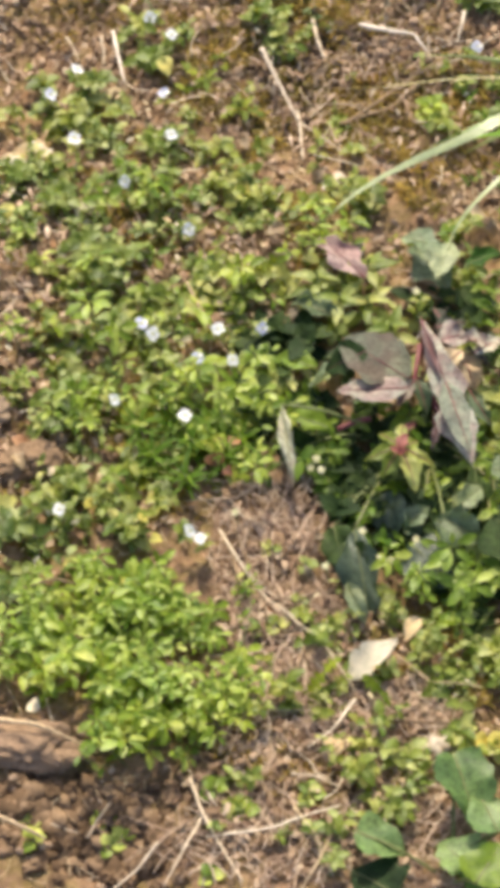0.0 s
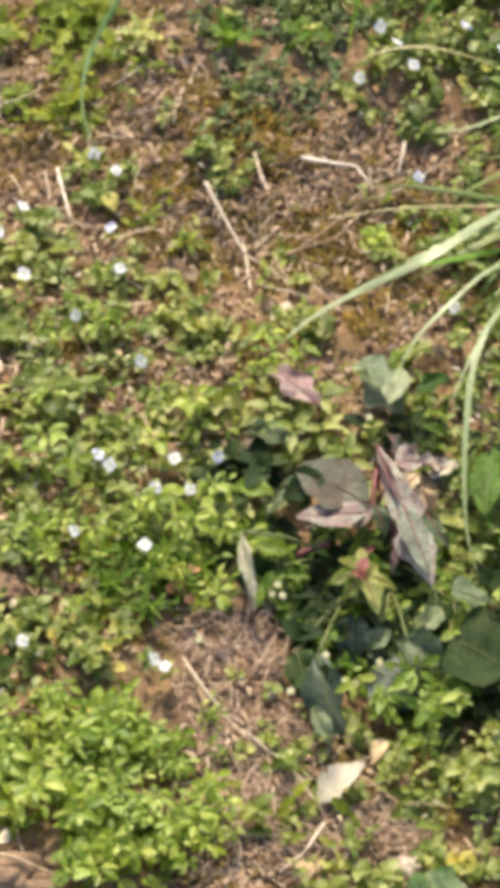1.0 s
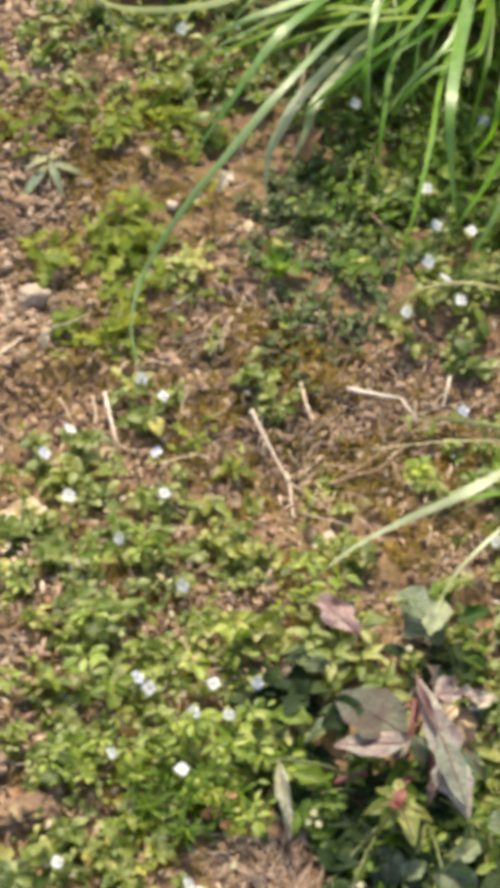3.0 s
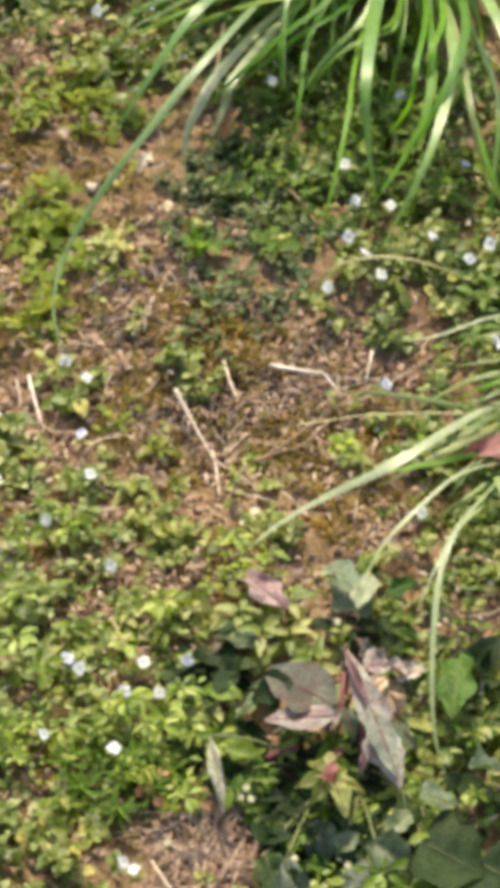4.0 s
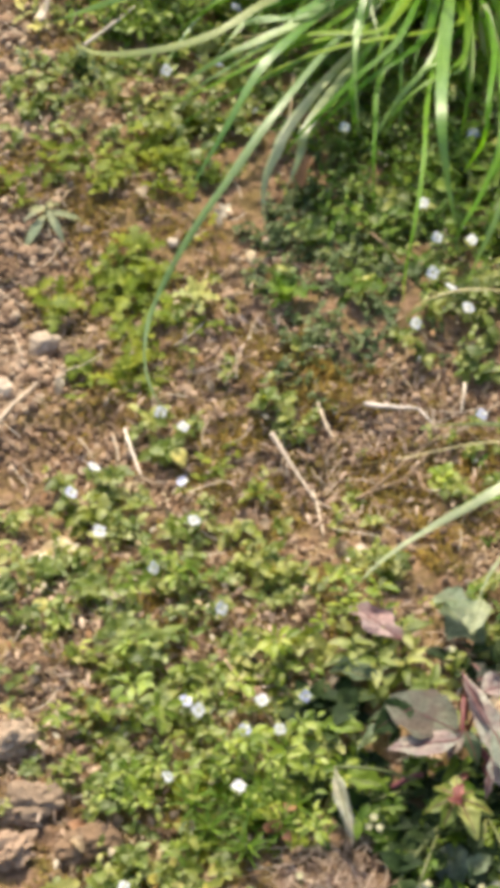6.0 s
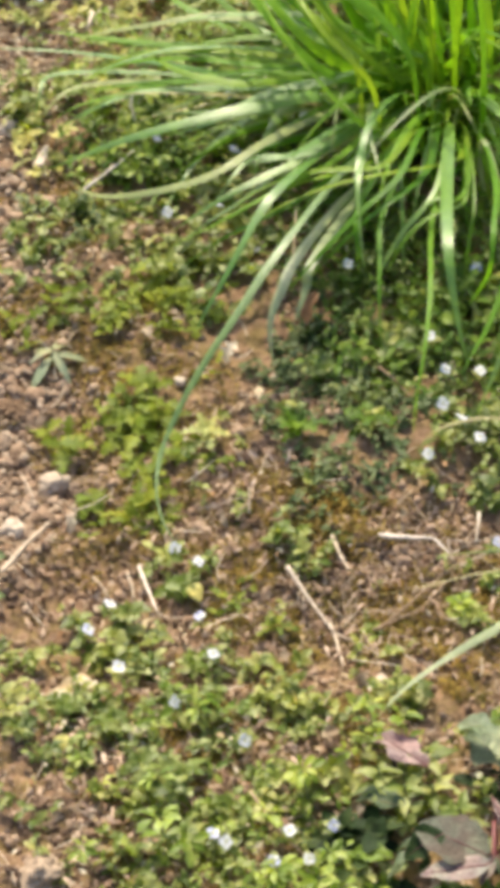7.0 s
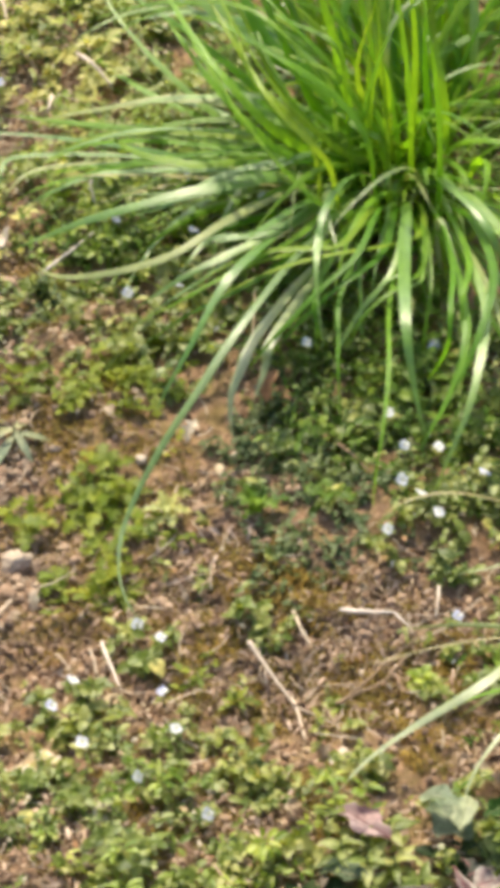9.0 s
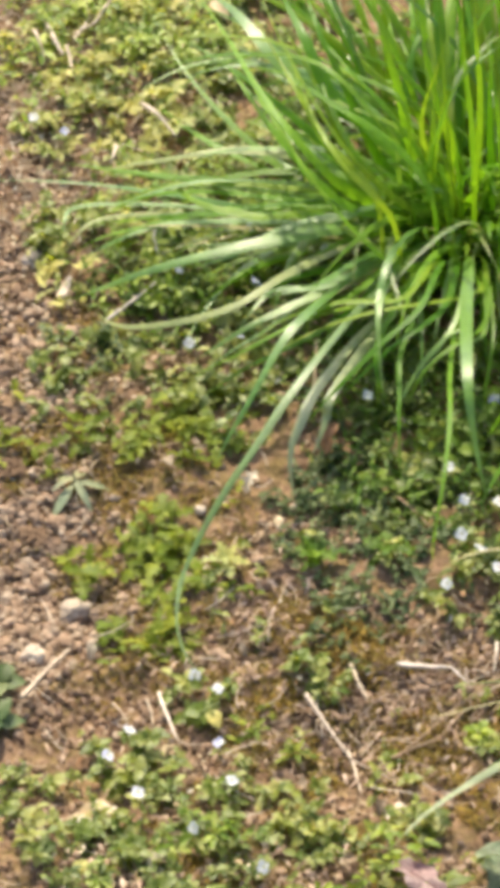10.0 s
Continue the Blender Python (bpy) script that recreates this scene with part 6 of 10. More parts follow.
grass_blade(tussock, [(0.1402, 0.5426, 0.0050), (0.0777, 0.5198, 0.0640), (0.0151, 0.4970, 0.0800), (-0.0436, 0.5162, 0.0700), (-0.1083, 0.5343, 0.0500)], 0.0058, BLADE, 0.00)
grass_blade(tussock, [(0.1262, 0.5506, 0.0050), (0.0389, 0.5422, 0.0400), (-0.0484, 0.5337, 0.0500), (-0.0784, 0.5265, 0.0500), (-0.1045, 0.5224, 0.0400), (-0.1272, 0.5292, 0.0200)], 0.0072, BLADE_PALE, 0.00)
grass_blade(tussock, [(0.1272, 0.5495, 0.0050), (0.0417, 0.5389, 0.0480), (-0.0438, 0.5284, 0.0600), (-0.0784, 0.5300, 0.0500), (-0.1174, 0.5283, 0.0400), (-0.1409, 0.5209, 0.0200)], 0.0054, BLADE, 0.00)
grass_blade(tussock, [(0.1557, 0.5398, 0.0050), (0.1207, 0.5122, 0.0560), (0.0857, 0.4846, 0.0700), (0.0504, 0.4459, 0.0800), (0.0247, 0.4205, 0.0800), (0.0037, 0.4135, 0.0700), (-0.0256, 0.4286, 0.0400)], 0.0065, BLADE, 0.00)
grass_blade(tussock, [(0.1521, 0.5408, 0.0050), (0.1106, 0.5150, 0.0560), (0.0692, 0.4892, 0.0700), (0.0888, 0.4669, 0.0700), (0.1142, 0.4592, 0.0500)], 0.0106, BLADE_LIME, 0.00)
grass_blade(tussock, [(0.1550, 0.5263, 0.0050), (0.1185, 0.4748, 0.0640), (0.0821, 0.4233, 0.0800), (0.0479, 0.3924, 0.0850), (0.0108, 0.3751, 0.0800), (-0.0180, 0.3638, 0.0700), (-0.0429, 0.3648, 0.0500)], 0.0077, BLADE_PALE, 0.00)
grass_blade(tussock, [(0.1601, 0.5230, 0.0050), (0.1329, 0.4654, 0.0560), (0.1057, 0.4079, 0.0700), (0.0632, 0.3750, 0.0850), (0.0223, 0.3613, 0.0800), (-0.0024, 0.3499, 0.0700)], 0.0059, BLADE_LIME, 0.00)
wild_blades(tussock, 0.170, 0.560, 0.055, 0.035, 26, (0.06, 0.13), (0.0035, 0.0065), 92, (150, 390), (20, 60), (40, 110), (BLADE, BLADE_LIME, BLADE_PALE), (4, 4, 2))
wild_blades(tussock, 0.134, 0.602, 0.045, 0.05, 8, (0.17, 0.33), (0.0055, 0.0096), 61, (140, 215), (15, 70), (40, 110), (BLADE, BLADE_LIME, BLADE_PALE), (4, 4, 3))
wild_blades(tussock, 0.157, 0.559, 0.05, 0.045, 12, (0.14, 0.28), (0.0045, 0.0082), 62, (195, 300), (35, 70), (60, 120), (BLADE, BLADE_LIME, BLADE_PALE), (5, 3, 2))
wild_blades(tussock, 0.161, 0.626, 0.05, 0.05, 26, (0.18, 0.34), (0.0055, 0.0096), 63, (60, 200), (40, 85), (45, 125), (BLADE, BLADE_LIME, BLADE_PALE), (4, 5, 1))
wild_blades(tussock, 0.194, 0.654, 0.055, 0.055, 24, (0.18, 0.32), (0.0055, 0.0092), 64, (20, 170), (45, 88), (40, 125), (BLADE, BLADE_LIME, BLADE_PALE), (4, 4, 1))
wild_blades(tussock, 0.279, 0.704, 0.09, 0.09, 34, (0.16, 0.32), (0.0045, 0.0092), 65, (-60, 100), (45, 85), (40, 115), (BLADE, BLADE_LIME, BLADE_PALE), (4, 3, 1))
wild_blades(tussock, 0.167, 0.566, 0.05, 0.045, 15, (0.08, 0.19), (0.0041, 0.0082), 68, (170, 310), (25, 75), (50, 120), (BLADE, BLADE_LIME, BLADE_PALE), (3, 5, 2))
wild_blades(tussock, 0.175, 0.633, 0.05, 0.05, 16, (0.1, 0.22), (0.0045, 0.0092), 69, (0, 360), (35, 80), (60, 130), (BLADE, BLADE_LIME, BLADE_PALE), (3, 5, 2))
wild_blades(tussock, 0.186, 0.557, 0.045, 0.04, 16, (0.1, 0.22), (0.0037, 0.0078), 67, (215, 345), (40, 80), (60, 130), (BLADE, BLADE_LIME, BLADE_PALE), (4, 4, 2))
wild_blades(tussock, 0.115, 0.607, 0.05, 0.06, 10, (0.1, 0.2), (0.0045, 0.0073), 66, (100, 260), (30, 80), (60, 130), (BLADE, BLADE_LIME, BLADE_PALE), (3, 5, 1))
wild_blades(tussock, 0.092, 0.593, 0.05, 0.05, 10, (0.14, 0.28), (0.0055, 0.0101), 72, (160, 215), (5, 35), (15, 60), (BLADE, BLADE_LIME, BLADE_PALE), (2, 2, 8))
wild_blades(tussock, 0.117, 0.569, 0.05, 0.05, 8, (0.12, 0.24), (0.0045, 0.0082), 73, (205, 255), (15, 45), (30, 80), (BLADE, BLADE_LIME, BLADE_PALE), (2, 2, 7))
wild_blades(tussock, 0.184, 0.694, 0.07, 0.06, 36, (0.14, 0.28), (0.0032, 0.0068), 74, (40, 150), (50, 85), (20, 80), (BLADE, BLADE_LIME, BLADE_PALE), (3, 6, 1))
wild_blades(tussock, 0.185, 0.594, 0.05, 0.04, 24, (0.08, 0.18), (0.0032, 0.0060), 75, (0, 360), (35, 75), (50, 120), (BLADE, BLADE_LIME, BLADE_PALE), (2, 6, 2))
wild_blades(tussock, 0.158, 0.534, 0.05, 0.035, 8, (0.12, 0.22), (0.0041, 0.0078), 90, (235, 305), (35, 65), (70, 120), (BLADE, BLADE_LIME, BLADE_PALE), (4, 2, 3))
wild_blades(tussock, 0.187, 0.521, 0.04, 0.035, 8, (0.12, 0.22), (0.0041, 0.0078), 91, (240, 310), (35, 65), (70, 120), (BLADE, BLADE_LIME, BLADE_PALE), (4, 2, 3))
wild_blades(tussock, 0.166, 0.633, 0.05, 0.05, 10, (0.12, 0.26), (0.0023, 0.0050), 80, (100, 200), (20, 60), (30, 100), (BLADE_DULL, BLADE_CREAM, BLADE_DRY), (4, 4, 1))
wild_blades(tussock, 0.121, 0.636, 0.05, 0.05, 8, (0.12, 0.26), (0.0023, 0.0050), 81, (90, 180), (30, 70), (30, 100), (BLADE_DULL, BLADE_CREAM, BLADE_DRY), (4, 4, 1))
wild_blades(tussock, 0.142, 0.560, 0.05, 0.05, 8, (0.12, 0.26), (0.0023, 0.0050), 82, (190, 290), (25, 60), (30, 100), (BLADE_DULL, BLADE_CREAM, BLADE_DRY), (4, 4, 1))
wild_blades(tussock, 0.182, 0.565, 0.05, 0.05, 10, (0.12, 0.26), (0.0023, 0.0050), 83, (200, 330), (30, 70), (30, 100), (BLADE_DULL, BLADE_CREAM, BLADE_DRY), (4, 4, 1))
wild_blades(tussock, 0.186, 0.718, 0.05, 0.05, 13, (0.12, 0.26), (0.0023, 0.0050), 84, (30, 150), (45, 80), (30, 100), (BLADE_DULL, BLADE_CREAM, BLADE_DRY), (4, 4, 1))
wild_blades(tussock, 0.100, 0.585, 0.05, 0.05, 6, (0.12, 0.26), (0.0023, 0.0050), 85, (170, 220), (5, 30), (30, 100), (BLADE_DULL, BLADE_CREAM, BLADE_DRY), (4, 4, 1))

# ---- the small tuft of trailing grass with a red-stemmed weed ----
tuft = thing("grass_tuft", 0.2499, 0.0636, 0.0, "small tuft of pale trailing grass blades", "grass")
grass_blade(tuft, [(0.2502, 0.0651, 0.0200), (0.2068, 0.0166, 0.0450), (0.1631, -0.0269, 0.0500), (0.1286, -0.0364, 0.0350), (0.0939, -0.0539, 0.0240), (0.0691, -0.0769, 0.0160)], 0.0066, BLADE_CREAM, 0.00)
grass_blade(tuft, [(0.2457, 0.0453, 0.0200), (0.2003, 0.0267, 0.0400), (0.1505, 0.0292, 0.0350), (0.1079, 0.0352, 0.0250), (0.0608, 0.0463, 0.0150)], 0.0019, BLADE_DRY, 0.00)
grass_blade(tuft, [(0.2441, 0.0064, 0.0200), (0.2060, -0.0218, 0.0400), (0.1804, -0.0547, 0.0450), (0.1594, -0.0783, 0.0400), (0.1486, -0.0950, 0.0300), (0.1426, -0.1159, 0.0200)], 0.0033, BLADE_CREAM, 0.00)
grass_blade(tuft, [(0.2317, -0.0170, 0.0300), (0.2094, -0.0627, 0.0500), (0.1943, -0.0944, 0.0550), (0.1871, -0.1345, 0.0500), (0.1846, -0.1822, 0.0400), (0.1862, -0.2202, 0.0300), (0.1931, -0.2468, 0.0250)], 0.0039, BLADE_CREAM, 0.00)
grass_blade(tuft, [(0.2202, -0.0407, 0.0300), (0.2029, -0.0680, 0.0400), (0.1883, -0.0999, 0.0400), (0.1762, -0.1296, 0.0300)], 0.0026, BLADE_CREAM, 0.00)
grass_blade(tuft, [(0.2281, -0.0171, 0.0300), (0.2354, -0.0620, 0.0500), (0.2460, -0.0955, 0.0500), (0.2560, -0.1202, 0.0400)], 0.0066, BLADE_CREAM, 0.00)
grass_blade(tuft, [(0.2647, 0.1420, 0.0200), (0.2247, 0.1108, 0.0400), (0.1878, 0.0959, 0.0350), (0.1574, 0.1055, 0.0200)], 0.0026, BLADE_CREAM, 0.00)
grass_blade(tuft, [(0.2105, 0.1656, 0.0200), (0.1922, 0.1584, 0.0350), (0.1625, 0.1531, 0.0450), (0.1364, 0.1502, 0.0420), (0.1200, 0.1521, 0.0300), (0.1149, 0.1571, 0.0120)], 0.0030, BLADE_DRY, 0.00)
grass_blade(tuft, [(0.2611, 0.0811, 0.0300), (0.2230, 0.0606, 0.0400), (0.2018, 0.0570, 0.0300), (0.1804, 0.0484, 0.0200)], 0.0039, BLADE_DULL, 0.00)
grass_blade(tuft, [(0.2447, 0.0209, 0.0200), (0.2001, -0.0037, 0.0300), (0.1647, -0.0094, 0.0250), (0.1507, -0.0122, 0.0200)], 0.0046, BLADE, 0.00)
grass_blade(tuft, [(0.2539, 0.0653, 0.0200), (0.2216, 0.0215, 0.0400), (0.1997, 0.0041, 0.0400), (0.1716, -0.0043, 0.0300)], 0.0046, BLADE_DULL, 0.00)
grass_blade(tuft, [(0.2616, 0.0755, 0.0200), (0.2297, 0.0461, 0.0400), (0.2010, 0.0300, 0.0300)], 0.0039, BLADE_DULL, 0.00)
grass_blade(tuft, [(0.2644, 0.0957, 0.0200), (0.2381, 0.0760, 0.0400), (0.2161, 0.0704, 0.0400), (0.1884, 0.0821, 0.0200)], 0.0029, BLADE_DULL, 0.00)
grass_blade(tuft, [(0.2612, 0.0655, 0.0200), (0.2399, 0.0494, 0.0500), (0.2216, 0.0415, 0.0500), (0.1978, 0.0436, 0.0300)], 0.0034, BLADE, 0.00)
grass_blade(tuft, [(0.2596, 0.1108, 0.0200), (0.2353, 0.0985, 0.0400), (0.2140, 0.0997, 0.0300), (0.1964, 0.0979, 0.0150)], 0.0027, BLADE_DULL, 0.00)
wild_blades(tuft, 0.259, 0.064, 0.020, 0.02, 12, (0.07, 0.15), (0.003, 0.006), 71, (195, 250), (8, 32), (20, 60), (BLADE_DULL, BLADE_PALE, BLADE), (4, 3, 1))
crimson_weed = thing("red_weed", 0.2533, 0.0147, 0.0, "young weed with crimson stem and reddish leaves", "weed")
big_leaf(crimson_weed, (0.2517, 0.0071, 0.0360), (0.2031, 0.0047, 0.0300), 0.0190, "ovate", CRIMSON, -8, 0.35, 0.4, 0.06, "reddish leaf with a tan margin", RED_STEM)
big_leaf(crimson_weed, (0.2466, 0.0030, 0.0400), (0.2399, 0.0393, 0.0450), 0.0240, "ovate", DOCK_ROSE, 20, 0.2, 0.3, 0.045, "", RED_STEM)
big_leaf(crimson_weed, (0.2477, -0.0067, 0.0350), (0.2706, -0.0010, 0.0400), 0.0245, "ovate", CRIMSON, 0, 0.2, 0.3, 0.045, "", RED_STEM)
part("stem", mesh("stem", *tube([Vector(p) - crimson_weed.location for p in ((0.2549, 0.0099, -0.0000), (0.2473, 0.0001, 0.0300), (0.2483, 0.0178, 0.0450))], 0.0022, 0.0018, 7, 8), RED_STEM), crimson_weed, "crimson stem")

# ---- the broad-leaved plant with purple flushed leaves ----
dock = thing("broad_leaved_weed", 0.1362, -0.1873, -0.0000, "broad-leaved weed with dark green and purple flushed leaves on red stalks", "weed")
# one folded leaf as two: the shaded half coloured darker, the lit half paler
big_leaf(dock, (0.1270, -0.2111, 0.0440), (0.0887, -0.1869, 0.0480), 0.0390, "round", DOCK_DUSK, 10, 0.10, 0.12, 0.012, "greyish purple shaded half of a folded leaf with a small brown spot", RED_STEM, (0.1355, -0.1909, 0.0140))
big_leaf(dock, (0.1278, -0.2209, 0.0480), (0.0868, -0.2224, 0.0460), 0.0201, "ovate", DOCK_PURPLE, 6, 0.12, 0.12, 0.02, "lit lower half of a folded leaf, made as a paler leaf", RED_STEM)
big_leaf(dock, (0.1027, -0.1962, 0.0480), (0.0767, -0.2036, 0.0400), 0.0210, "ovate", DOCK, -8, 0.4, 0.5, 0.04, "", RED_STEM)
big_leaf(dock, (0.1342, -0.1724, 0.0480), (0.1675, -0.2575, 0.0360), 0.0247, "notched", DOCK_PURPLE, -6, 0.2, 0.2, 0.015, "long pinkish grey leaf", RED_STEM, (0.1355, -0.1909, 0.0140))
big_leaf(dock, (0.1486, -0.2155, 0.0490), (0.1653, -0.2565, 0.0400), 0.0149, "ovate", DOCK_LIGHT, -6, 0.2, 0.15, 0.015, "pale lower part of the long leaf", RED_STEM)
big_leaf(dock, (0.1326, -0.1731, 0.0520), (0.1460, -0.2135, 0.0500), 0.0065, "lance", DOCK_ROSE, 8, 0.5, 0.2, 0.05, "purple folded leaf", RED_STEM)
big_leaf(dock, (0.1629, -0.2062, 0.0300), (0.1759, -0.2289, 0.0300), 0.0110, "angular", DOCK_PALE, 14, 0.4, 0.5, 0.05, "", RED_STEM)
big_leaf(dock, (0.1444, -0.1816, 0.0420), (0.1659, -0.1666, 0.0400), 0.0182, "ovate", DOCK_PURPLE, 0, 0.4, 0.8, 0.09, "pinkish crumpled leaf", RED_STEM, (0.1355, -0.1909, 0.0140))
big_leaf(dock, (0.1553, -0.1781, 0.0380), (0.1829, -0.1680, 0.0340), 0.0149, "angular", DOCK_PURPLE, 0, 0.4, 0.7, 0.09, "pinkish crumpled leaf", RED_STEM)
big_leaf(dock, (0.1454, -0.1636, 0.0360), (0.1404, -0.1489, 0.0360), 0.0084, "ovate", DOCK_DUSK, 20, 0.6, 0.5, 0.06, "", RED_STEM)
big_leaf(dock, (0.1595, -0.1803, 0.0340), (0.1792, -0.1846, 0.0280), 0.0084, "angular", DOCK_DUSK, -20, 0.7, 0.9, 0.08, "", RED_STEM)
big_leaf(dock, (0.1647, -0.1845, 0.0360), (0.1850, -0.1646, 0.0340), 0.0130, "angular", DOCK_PURPLE, 6, 0.35, 0.6, 0.08, "pinkish crumpled leaf", RED_STEM)
big_leaf(dock, (0.1419, -0.1710, 0.0400), (0.1615, -0.1553, 0.0360), 0.0110, "ovate", DOCK_DUSK, -8, 0.4, 0.6, 0.08, "", RED_STEM)
big_leaf(dock, (0.1578, -0.1862, 0.0400), (0.1445, -0.1983, 0.0400), 0.0117, "ovate", DEAD, 0, 0.5, 0.9, 0.08, "withered brown leaf", RED_STEM)
big_leaf(dock, (0.1602, -0.1937, 0.0380), (0.1681, -0.2079, 0.0320), 0.0130, "angular", DEAD, 0, 0.5, 0.8, 0.08, "withered brown leaf", RED_STEM)
big_leaf(dock, (0.1531, -0.1838, 0.0300), (0.1742, -0.1933, 0.0260), 0.0160, "ovate", DEAD, 0, 0.7, 0.9, 0.08, "withered tan leaf", RED_STEM)
big_leaf(dock, (0.1313, -0.2102, 0.0420), (0.1205, -0.2242, 0.0360), 0.0100, "lance", DOCK_PURPLE, 0, 0.4, 0.5, 0.05, "", RED_STEM)
big_leaf(dock, (0.1326, -0.2094, 0.0420), (0.1402, -0.2290, 0.0360), 0.0110, "lance", DOCK_PALE, 0, 0.4, 0.5, 0.05, "", RED_STEM)
big_leaf(dock, (0.0883, -0.1928, 0.0260), (0.0650, -0.1988, 0.0220), 0.0197, "lance", DOCK_PALE, 33, 0.3, 0.8, 0.06, "", STEM)
big_leaf(dock, (0.1597, -0.2910, 0.0360), (0.1729, -0.2750, 0.0360), 0.0142, "ovate", DOCK_PALE, 12, 0.55, 0.4, 0.045, "", STEM)
big_leaf(dock, (0.1468, -0.3004, 0.0340), (0.1722, -0.3136, 0.0340), 0.0186, "ovate", DOCK_PALE, 32, 0.3, 0.55, 0.045, "", STEM)
big_leaf(dock, (0.1297, -0.3020, 0.0200), (0.1396, -0.2823, 0.0200), 0.0135, "ovate", DOCK_PALE, 50, 0.55, 0.7, 0.045, "", STEM)
big_leaf(dock, (0.1263, -0.2627, 0.0440), (0.1362, -0.2850, 0.0420), 0.0122, "ovate", YELLOWISH, -8, 0.3, 0.4, 0.05, "", RED_STEM)
big_leaf(dock, (0.1238, -0.2618, 0.0440), (0.1150, -0.2781, 0.0420), 0.0102, "ovate", YELLOWISH, -3, 0.3, 0.4, 0.05, "", RED_STEM)
big_leaf(dock, (0.1225, -0.2605, 0.0440), (0.1039, -0.2667, 0.0420), 0.0090, "ovate", YELLOWISH, 2, 0.3, 0.4, 0.05, "", RED_STEM)
big_leaf(dock, (0.1263, -0.2587, 0.0440), (0.1360, -0.2520, 0.0420), 0.0083, "ovate", YELLOWISH, 7, 0.3, 0.4, 0.05, "", RED_STEM)
big_leaf(dock, (0.1276, -0.2606, 0.0440), (0.1464, -0.2682, 0.0420), 0.0083, "ovate", YELLOWISH, -4, 0.3, 0.4, 0.05, "", RED_STEM)
big_leaf(dock, (0.1234, -0.2580, 0.0440), (0.1114, -0.2466, 0.0420), 0.0090, "ovate", YELLOWISH, 1, 0.3, 0.4, 0.05, "", RED_STEM)
big_leaf(dock, (0.1251, -0.2570, 0.0440), (0.1256, -0.2380, 0.0420), 0.0070, "ovate", YELLOWISH, 6, 0.3, 0.4, 0.05, "", RED_STEM)
big_leaf(dock, (0.1236, -0.2631, 0.0480), (0.1286, -0.2524, 0.0500), 0.0064, "ovate", CRIMSON, 4, 0.4, 0.4, 0.06, "", RED_STEM)
big_leaf(dock, (0.1274, -0.2669, 0.0480), (0.1190, -0.2623, 0.0500), 0.0051, "ovate", CRIMSON, -4, 0.4, 0.4, 0.06, "", RED_STEM)
part("stem", mesh("stem", *tube([Vector(p) - dock.location for p in ((0.1320, -0.2150, 0.0000), (0.1249, -0.2422, 0.0300), (0.1250, -0.2594, 0.0440))], 0.0012, 0.0009, 6, 8), RED_STEM), dock)
big_leaf(dock, (0.1242, -0.2561, 0.0260), (0.1274, -0.2380, 0.0300), 0.0064, "lance", CRIMSON, 0, 0.3, 0.4, 0.045, "", RED_STEM)
big_leaf(dock, (0.1481, -0.2316, 0.0220), (0.1431, -0.2192, 0.0260), 0.0068, "lance", CRIMSON, 0, 0.3, 0.4, 0.045, "", RED_STEM)
big_leaf(dock, (0.1051, -0.1815, 0.0200), (0.0746, -0.1696, 0.0200), 0.0214, "ovate", DOCK_PALE, 16, 0.55, 0.85, 0.045, "", STEM)
big_leaf(dock, (0.1444, -0.3130, 0.0140), (0.1284, -0.2941, 0.0140), 0.0250, "heart", DOCK, 32, 0.3, 0.55, 0.045, "", STEM)
big_leaf(dock, (0.0961, -0.3065, 0.0140), (0.1059, -0.3279, 0.0120), 0.0235, "angular", DOCK, 24, 0.8, 0.4, 0.045, "", STEM)
big_leaf(dock, (0.0991, -0.1294, 0.0300), (0.0684, -0.0912, 0.0300), 0.0230, "angular", DOCK_ROSE, 0, 0.4, 0.4, 0.06, "", RED_STEM)
big_leaf(dock, (0.1481, -0.1275, 0.0220), (0.1246, -0.0897, 0.0240), 0.0304, "angular", DOCK_PALE, -12, 0.3, 0.4, 0.06, "glossy greyish green leaf", STEM)
big_leaf(dock, (0.1583, -0.1074, 0.0200), (0.1805, -0.0927, 0.0220), 0.0136, "angular", GLOSSY, 10, 0.5, 0.5, 0.05, "", STEM)
big_leaf(dock, (0.1615, -0.1285, 0.0220), (0.1767, -0.1238, 0.0240), 0.0078, "lance", BRIGHT, -14, 0.6, 0.6, 0.06, "", STEM)
big_leaf(dock, (0.1626, -0.1342, 0.0200), (0.1788, -0.1391, 0.0200), 0.0072, "lance", BRIGHT, 12, 0.6, 0.6, 0.06, "", STEM)
big_leaf(dock, (0.1493, -0.1020, 0.0340), (0.1415, -0.1306, 0.0420), 0.0190, "angular", SAGE, -5, 0.35, 0.4, 0.05, "bleached whitish leaf", STEM)
big_leaf(dock, (0.1413, -0.1087, 0.0360), (0.1188, -0.0965, 0.0360), 0.0200, "angular", DOCK_PALE, 5, 0.3, 0.4, 0.05, "", STEM)
big_leaf(dock, (0.0836, -0.1500, 0.0180), (0.0540, -0.1328, 0.0180), 0.0206, "angular", DOCK_PALE, 0, 0.7, 0.55, 0.045, "", STEM)
big_leaf(dock, (0.0741, -0.1882, 0.0180), (0.0468, -0.1772, 0.0160), 0.0170, "angular", BRIGHT, 5, 0.4, 0.4, 0.045, "", STEM)
big_leaf(dock, (0.0850, -0.2360, 0.0240), (0.0584, -0.2245, 0.0260), 0.0180, "angular", BRIGHT, -5, 0.4, 0.3, 0.045, "", STEM)
